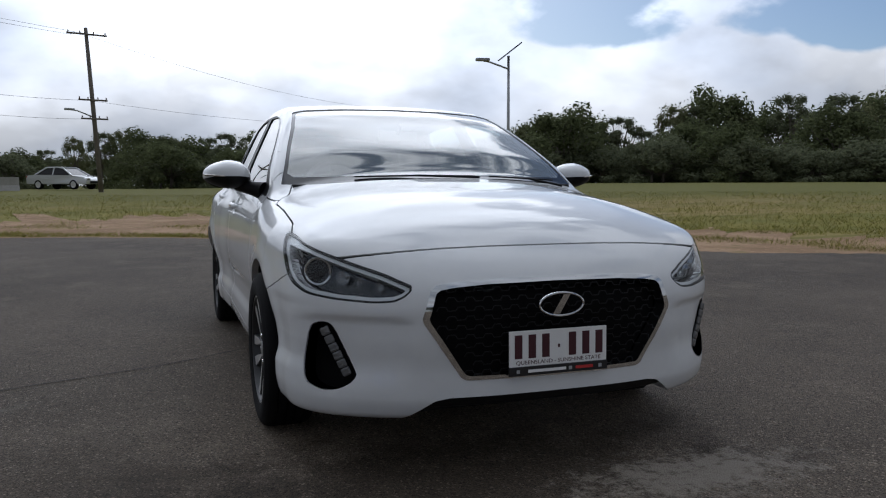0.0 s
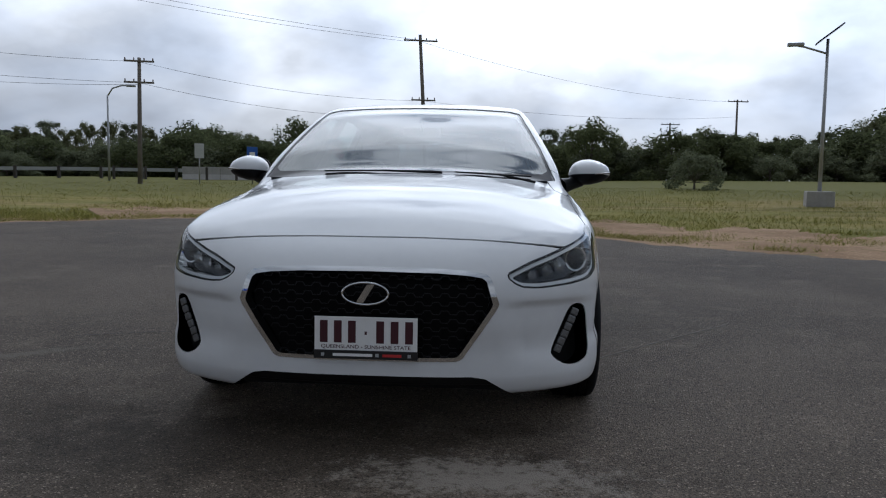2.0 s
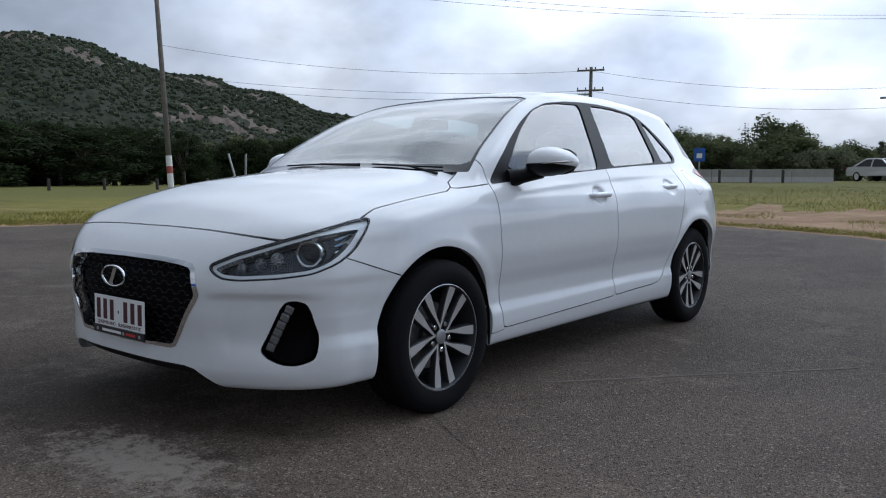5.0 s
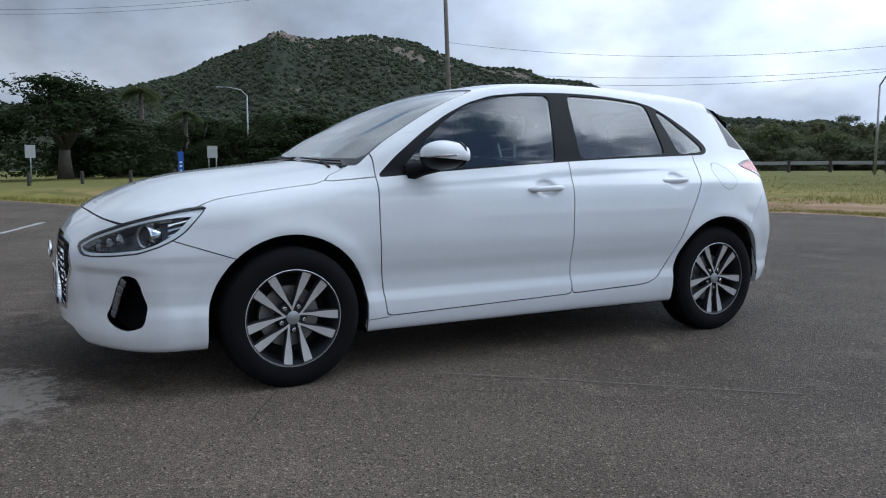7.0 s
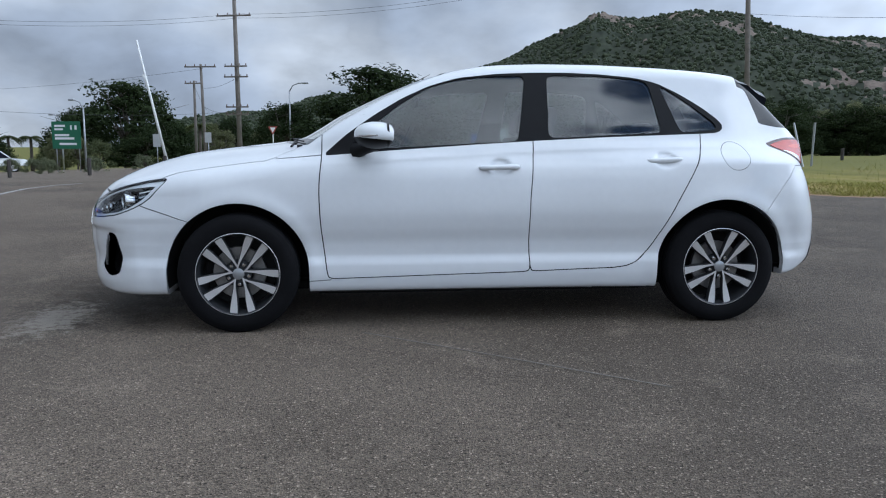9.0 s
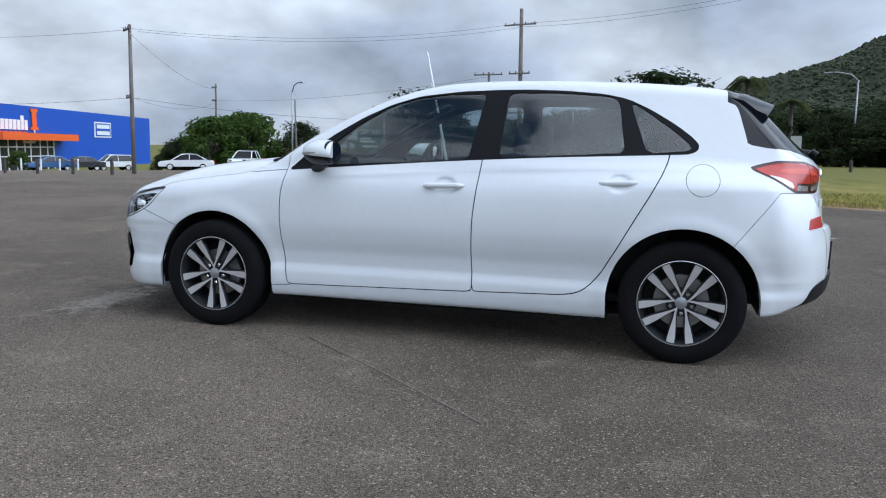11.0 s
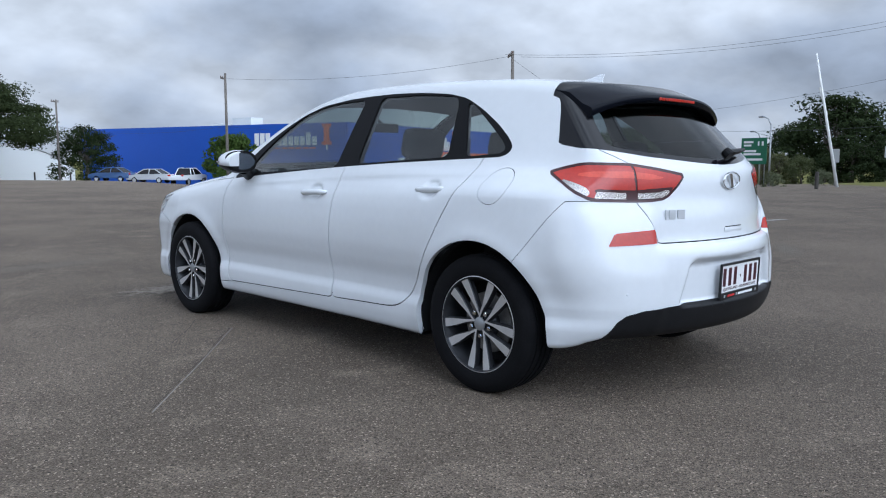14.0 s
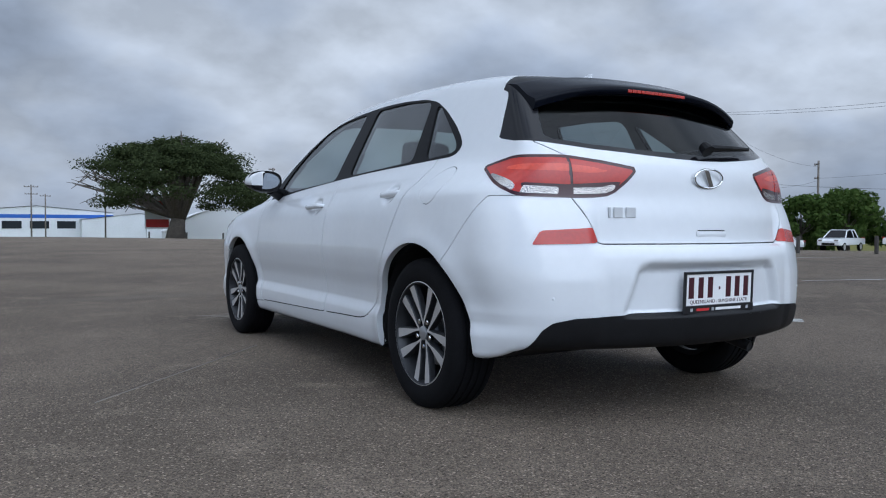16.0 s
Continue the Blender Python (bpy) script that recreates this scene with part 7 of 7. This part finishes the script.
t_guide, t_in = cut(t_in, outline(GUIDE, tail_corner, at_tail))
SHADE = np.array([.45, .93, .72, .918, .96, .925, .93, .87, .5, .87]).reshape(-1, 2)
t_low, t_in = cut(t_in, outline(SHADE, tail_corner, at_tail))
for i in (0, 1):
    tl = patch("tail_lamp", sides(t_in)[i], RED_LENS, car, "red tail lamp with clear lower segments", lift=.003, skirt=.02)
    patch("lamp_edge", sides(np.concatenate([t_edge, t_split]))[i], DARK_RED, tl, "dark red lamp edge", lift=.001, skirt=.02)
    patch("light_guide", sides(t_guide)[i], RED_BRIGHT, tl, "brighter red light guide", lift=.0035, skirt=.01)
    patch("smoked_segment", sides(t_low)[i], DARK_RED, tl, lift=.002, skirt=.01)
    for w in (w_a, w_b, w_c):
        patch("clear_segment", sides(w)[i], CLEAR_LENS, tl, lift=.003, skirt=.01)
    patch("rear_reflector", sides(refl)[i], RED_LENS, car, "red bumper reflector", lift=.002, skirt=.015)

# ---- mirrors, handles, spoiler, small parts ----
def blob(bm, c, r, fun, nu=28, nv=16):
    """A closed rounded shape: a sphere bent by fun."""
    rows = []
    for i in range(nv + 1):
        th = math.pi * i / nv
        row = []
        for k in range(nu):
            ph = 2 * math.pi * k / nu
            p = fun(math.sin(th) * math.cos(ph), math.sin(th) * math.sin(ph), math.cos(th))
            row.append(bm.verts.new((c[0] + p[0] * r[0], c[1] + p[1] * r[1], c[2] + p[2] * r[2])))
        rows.append(row)
    for a, b in zip(rows, rows[1:]):
        for k in range(nu):
            bm.faces.new((a[k], b[k], b[(k + 1) % nu], a[(k + 1) % nu]))
    bmesh.ops.remove_doubles(bm, verts=bm.verts, dist=1e-5)


MIRROR = mat("mirror_silver", (.24, .26, .29), .03, 1.)
for sx in (1, -1):
    def cap(x, y, z):
        px = math.copysign(abs(x) ** .75, x); pz = math.copysign(abs(z) ** .8, z)
        y2 = min(y, .55)
        return sx * px * (1 - .10 * pz), y2 - .35 * px * 0 + .25 * max(0, px), pz * (1 - .30 * max(0, px)) + .06 * px
    bm = bmesh.new()
    blob(bm, (sx * .952, -.598, 1.036), (.112, .114, .069), cap)
    r = bmesh.ops.bisect_plane(bm, geom=bm.verts[:] + bm.edges[:] + bm.faces[:], plane_co=(sx * .948, -.585, 1.014), plane_no=(0, .10, 1), clear_inner=True)
    mirror = part("door_mirror", bm, PAINT, car, "white door mirror with a black lower half", smooth=True, auto=60)
    bm = bmesh.new()
    blob(bm, (sx * .952, -.598, 1.035), (.1105, .113, .0685), cap)
    bmesh.ops.bisect_plane(bm, geom=bm.verts[:] + bm.edges[:] + bm.faces[:], plane_co=(sx * .948, -.585, 1.016), plane_no=(0, .10, 1), clear_outer=True)
    tube(bm, [(sx * .90, -.60, .995), (sx * .84, -.66, .968), (sx * .79, -.70, .955)], [.040, .034, .045], 10)
    part("mirror_base", bm, SATIN_BLACK, mirror, smooth=True, auto=60)
    bm = bmesh.new()
    prism(bm, [(sx * .948 + .085 * math.cos(a) ** 1, 1.036 + .050 * math.sin(a)) for a in (2 * math.pi * k / 28 for k in range(28))], -.5345, -.531)
    part("mirror_glass", bm, MIRROR, mirror, "silvered mirror glass")
    bm = bmesh.new()
    prism(bm, [(sx * .952 + .105 * math.copysign(abs(math.cos(a)) ** .8, math.cos(a)), 1.036 + .063 * math.copysign(abs(math.sin(a)) ** .8, math.sin(a))) for a in (2 * math.pi * k / 32 for k in range(32))], -.545, -.5340)
    part("mirror_bezel", bm, SATIN_BLACK, mirror, "black mirror bezel")
    bm = bmesh.new()
    tube(bm, [(sx * .970, -.712, 1.026), (sx * 1.018, -.685, 1.029), (sx * 1.054, -.640, 1.032), (sx * 1.062, -.592, 1.034)], [.003, .0055, .0055, .003], 6)
    part("indicator_strip", bm, CLEAR_LENS, mirror, smooth=True)
    # black corner plate ahead of the front window
    for hy, hz in HANDLES:
        bm = bmesh.new()
        n = 14
        pts, rad = [], []
        for k in range(n + 1):
            u = k / n
            y = hy - .115 + .232 * u
            bow = min(1, math.sin(math.pi * u) * 3.2)
            a = float(SECTION(hz)) + float(PLAN(y))
            pts.append((sx * (a - .012 + .030 * bow), y, hz + .006 * (u - .5)))
            rad.append(.0145 * (.45 + .55 * min(1, math.sin(math.pi * u) * 2.2 + .05)))
        tube(bm, pts, rad, 10)
        for v in bm.verts:
            v.co.z = hz + (v.co.z - hz) * 1.05
        door = [d for d in DOORS if (d.name.startswith("front_door")) == (hy < .5) and (d.data.vertices[0].co.x > 0) == (sx > 0)][0]
        part("door_handle", bm, PAINT, door, "white pull handle", smooth=True)

# roof spoiler
SPOILER_BLACK = mat("spoiler_black", (.004, .005, .009), .16, spec=.07)
def spoiler():
    bm = bmesh.new()
    rows = []
    n = 36
    for i in range(n + 1):
        x = -.580 + 1.16 * i / n
        a = abs(x) / .580
        top0 = float(TOP(1.56)) + .008 - .06 * (abs(x) / .78) ** 2.8 - .010 * a ** 4
        y0, y1 = 1.545 - .05 * a ** 2, 1.788 - .085 * a ** 2.4
        drop = .036 * a ** 3
        fin = max(0, min(1, (a - .60) / .40)) ** 2 * .012
        pts = [(y0, top0 + .004 - drop * .4), (y0 + .09, top0 - .008 - drop * .6), (y1 - .05, top0 - .048 - drop * .9), (y1 - .006, top0 - .064 - drop), (y1, top0 - .070 - drop), (y1 + .002, top0 - .082 - drop),
               (y1 - .006, top0 - .098 - drop * .9 - fin), (y1 - .022, top0 - .103 - drop * .8 - fin), (y1 - .12, top0 - .078 - drop * .6 - fin), (y0 + .02, top0 - .03 - drop * .4)]
        rows.append([bm.verts.new((x, y, z)) for y, z in pts])
    m = len(rows[0])
    for a, b in zip(rows, rows[1:]):
        for k in range(m):
            bm.faces.new((a[k], b[k], b[(k + 1) % m], a[(k + 1) % m]))
    bm.faces.new(rows[0]); bm.faces.new(list(reversed(rows[-1])))
    bmesh.ops.recalc_face_normals(bm, faces=bm.faces)
    sp = part("roof_spoiler", bm, SPOILER_BLACK, car, "gloss black roof spoiler", smooth=True, auto=50)
    z = float(TOP(1.56)) + .008 - .100
    for k in range(14):
        bm = bmesh.new()
        x = -.165 + .33 * (k + .5) / 14
        box(bm, x - .0112, x + .0112, 1.778 - .3 * x * x, 1.7945 - .3 * x * x, z + .010, z + .023, .002)
        part("brake_light_segment", bm, RED_LENS, sp)


spoiler()
bm = bmesh.new()
rows = []
for k in range(9):
    u = k / 8
    y = 1.16 + .20 * u
    zz = float(TOP(y)) + .006
    h = .055 * u ** 1.6 * (1 if u < .99 else .8)
    w = .026 * (1 - .55 * u)
    rows.append([bm.verts.new(p) for p in ((-w, y, zz), (-w * .3, y + .01 * u, zz + h * .6), (0, y + .02 * u, zz + h), (w * .3, y + .01 * u, zz + h * .6), (w, y, zz))])
for a, b in zip(rows, rows[1:]):
    for k in range(4):
        bm.faces.new((a[k], a[k + 1], b[k + 1], b[k]))
bm.faces.new(rows[-1])
part("antenna_fin", bm, PAINT, car, "white roof antenna fin", smooth=True, auto=50)
CLEAR_BADGE = mat("silver_badge", (.55, .56, .57), .4, .3)
# wipers lie along the foot of the screen
def on_screen(x, y):
    return Vector((x, y, float(TOP(y)) + .008 - float(CROWN(y)) * (abs(x) / .78) ** 2.8 + .005))


for blade, arm in (([(-.42, -1.030), (-.12, -1.060), (.16, -1.065)], [(.18, -1.085), (-.12, -1.060)]), ([(.24, -1.060), (.46, -1.040), (.62, -.990)], [(.64, -1.055), (.46, -1.040)])):
    bm = bmesh.new()
    tube(bm, [on_screen(*q) for q in blade], .004, 6)
    tube(bm, [on_screen(*q) for q in arm], [.007, .005], 6)
    part("wiper", bm, SATIN_BLACK, car, "black windscreen wiper")
bm = bmesh.new()
tube(bm, [(-.02, 2.035, 1.075), (-.20, 2.000, 1.085), (-.38, 1.945, 1.095)], [.017, .013, .008], 8)
tube(bm, [(-.02, 2.045, 1.06), (-.02, 2.02, 1.085)], [.028, .022], 12)
part("rear_wiper", bm, SATIN_BLACK, car, "black rear wiper")
badge("rear_emblem", hatch_part, rear_y(0, .952) + .004, .952, .155, .074, 1, -8)
bm = bmesh.new()
for x0, x1 in ((.452, .462), (.405, .441), (.352, .392)):
    box(bm, x0, x1, -.002, .004, -.020, .020, .002)
ob = part("model_badge", bm, CLEAR_BADGE, hatch_part, "small chrome badge bars")
ob.matrix_basis = pose(.4, rear_y(.4, .815) + .003, .815, 0, 0, -math.degrees(math.atan2(rear_y(.35, .815) - rear_y(.45, .815), .10))) @ pose(-.4, 0, 0)
bm = bmesh.new()
g_y = rear_y(0, .738)
box(bm, -.085, .085, g_y - .012, g_y + .004, .720, .747, .011)
grip = part("hatch_grip", bm, PAINT, hatch_part, "white tailgate grip", smooth=True, auto=40)
bm = bmesh.new()
box(bm, -.074, .074, g_y - .010, g_y + .0020, .746, .7495, .001)
part("grip_slot", bm, GAP, grip, "dark finger slot")
bm = bmesh.new()
tube(bm, [(-.44, 1.60, .285), (-.47, 1.76, .262), (-.485, 1.83, .244), (-.492, 1.885, .228)], [.024, .024, .025, .025], 14, cap=False)
tube(bm, [(-.47, 1.76, .262), (-.485, 1.83, .244), (-.491, 1.881, .229)], [.020, .021, .022], 14)
part("tailpipe", bm, GUNMETAL, car, "dark exhaust tailpipe under the bumper", smooth=True, auto=50)
for x in (.690, -.690, .52, -.52):
    bm = bmesh.new()
    s = bmesh.ops.create_uvsphere(bm, u_segments=14, v_segments=8, radius=.009)
    bmesh.ops.translate(bm, verts=s["verts"], vec=(x, rear_y(x, .50 if abs(x) > .6 else .475) - .0075, .50 if abs(x) > .6 else .475))
    part("parking_sensor", bm, PAINT, bumper_rear, smooth=True)

# ---- cabin ----
def seat(name, x, y, w, top, label):
    s = new(name); s.parent = car; tagged(s, label)
    bm = bmesh.new(); box(bm, x - w / 2, x + w / 2, y - .52, y + .02, .36, .56, .05); part("seat_cushion", bm, SEAT, s, smooth=True, auto=50)
    bm = bmesh.new(); box(bm, -w / 2, w / 2, -.07, .07, 0, top - .50, .05, Matrix.Translation((x, y + .02, .50)) @ pose(0, 0, 0, -18)); part("seat_back", bm, SEAT, s, smooth=True, auto=50)
    return s


for x in (.36, -.36):
    s = seat("front_seat", x, .22, .50, 1.06, "dark cloth front seat")
    bm = bmesh.new(); box(bm, -.135, .135, -.05, .05, -.085, .085, .045, Matrix.Translation((x, .425, 1.135)) @ pose(0, 0, 0, -12)); part("headrest", bm, SEAT, s, smooth=True, auto=60)
    bm = bmesh.new()
    for d in (-.06, .06):
        tube(bm, [(x + d, .40, 1.0), (x + d, .42, 1.10)], .006, 6)
    part("headrest_post", bm, CHROME, s)
s = seat("rear_bench", 0, 1.12, 1.24, 1.03, "dark cloth rear bench seat")
for x in (.38, -.38):
    bm = bmesh.new(); box(bm, -.13, .13, -.045, .045, -.07, .07, .04, Matrix.Translation((x, 1.30, 1.075)) @ pose(0, 0, 0, -10)); part("headrest", bm, SEAT, s, smooth=True, auto=60)
bm = bmesh.new()
prof = [(-1.02, .50), (-1.02, .985), (-.80, .992), (-.62, .965), (-.54, .90), (-.56, .78), (-.62, .50)]
prism(bm, prof, -.70, .70, "YZ")
part("dashboard", bm, CABIN, car, "dark dashboard")
bm = bmesh.new(); box(bm, -.66, .66, -.9, 1.5, .26, .30); part("cabin_floor", bm, CABIN, car)
# unseen tray, added to keep light off the ground below
bm = bmesh.new(); box(bm, -.55, .55, -1.95, 1.30, .165, .22, .02); box(bm, -.74, .74, -.92, .92, .170, .22, .02); part("undertray", bm, GAP, car, "unseen black tray added to darken the ground under the car")
bm = bmesh.new(); box(bm, -.62, .62, 1.36, 1.86, .86, .90, .01); part("parcel_shelf", bm, CABIN, car, "dark parcel shelf")
bm = bmesh.new()
n = 32
m = Matrix.Translation((-.36, -.40, .94)) @ pose(0, 0, 0, 66)
ring = [m @ Vector((.185 * math.cos(2 * math.pi * k / n), .185 * math.sin(2 * math.pi * k / n), 0)) for k in range(n + 1)]
tube(bm, ring, .015, 8, cap=False)
for a in (0, math.pi, -math.pi / 2):
    tube(bm, [m @ Vector((0, 0, .01)), m @ Vector((.18 * math.cos(a), .18 * math.sin(a), 0))], [.04, .014], 6)
part("steering_wheel", bm, CABIN, car, "black steering wheel", smooth=True)
bm = bmesh.new(); box(bm, -.11, .11, -.33, -.31, 1.225, 1.285, .008); tube(bm, [(0, -.33, 1.27), (0, -.40, 1.315)], .010, 6); part("rear_view_mirror", bm, CABIN, car, "dark rear-view mirror")
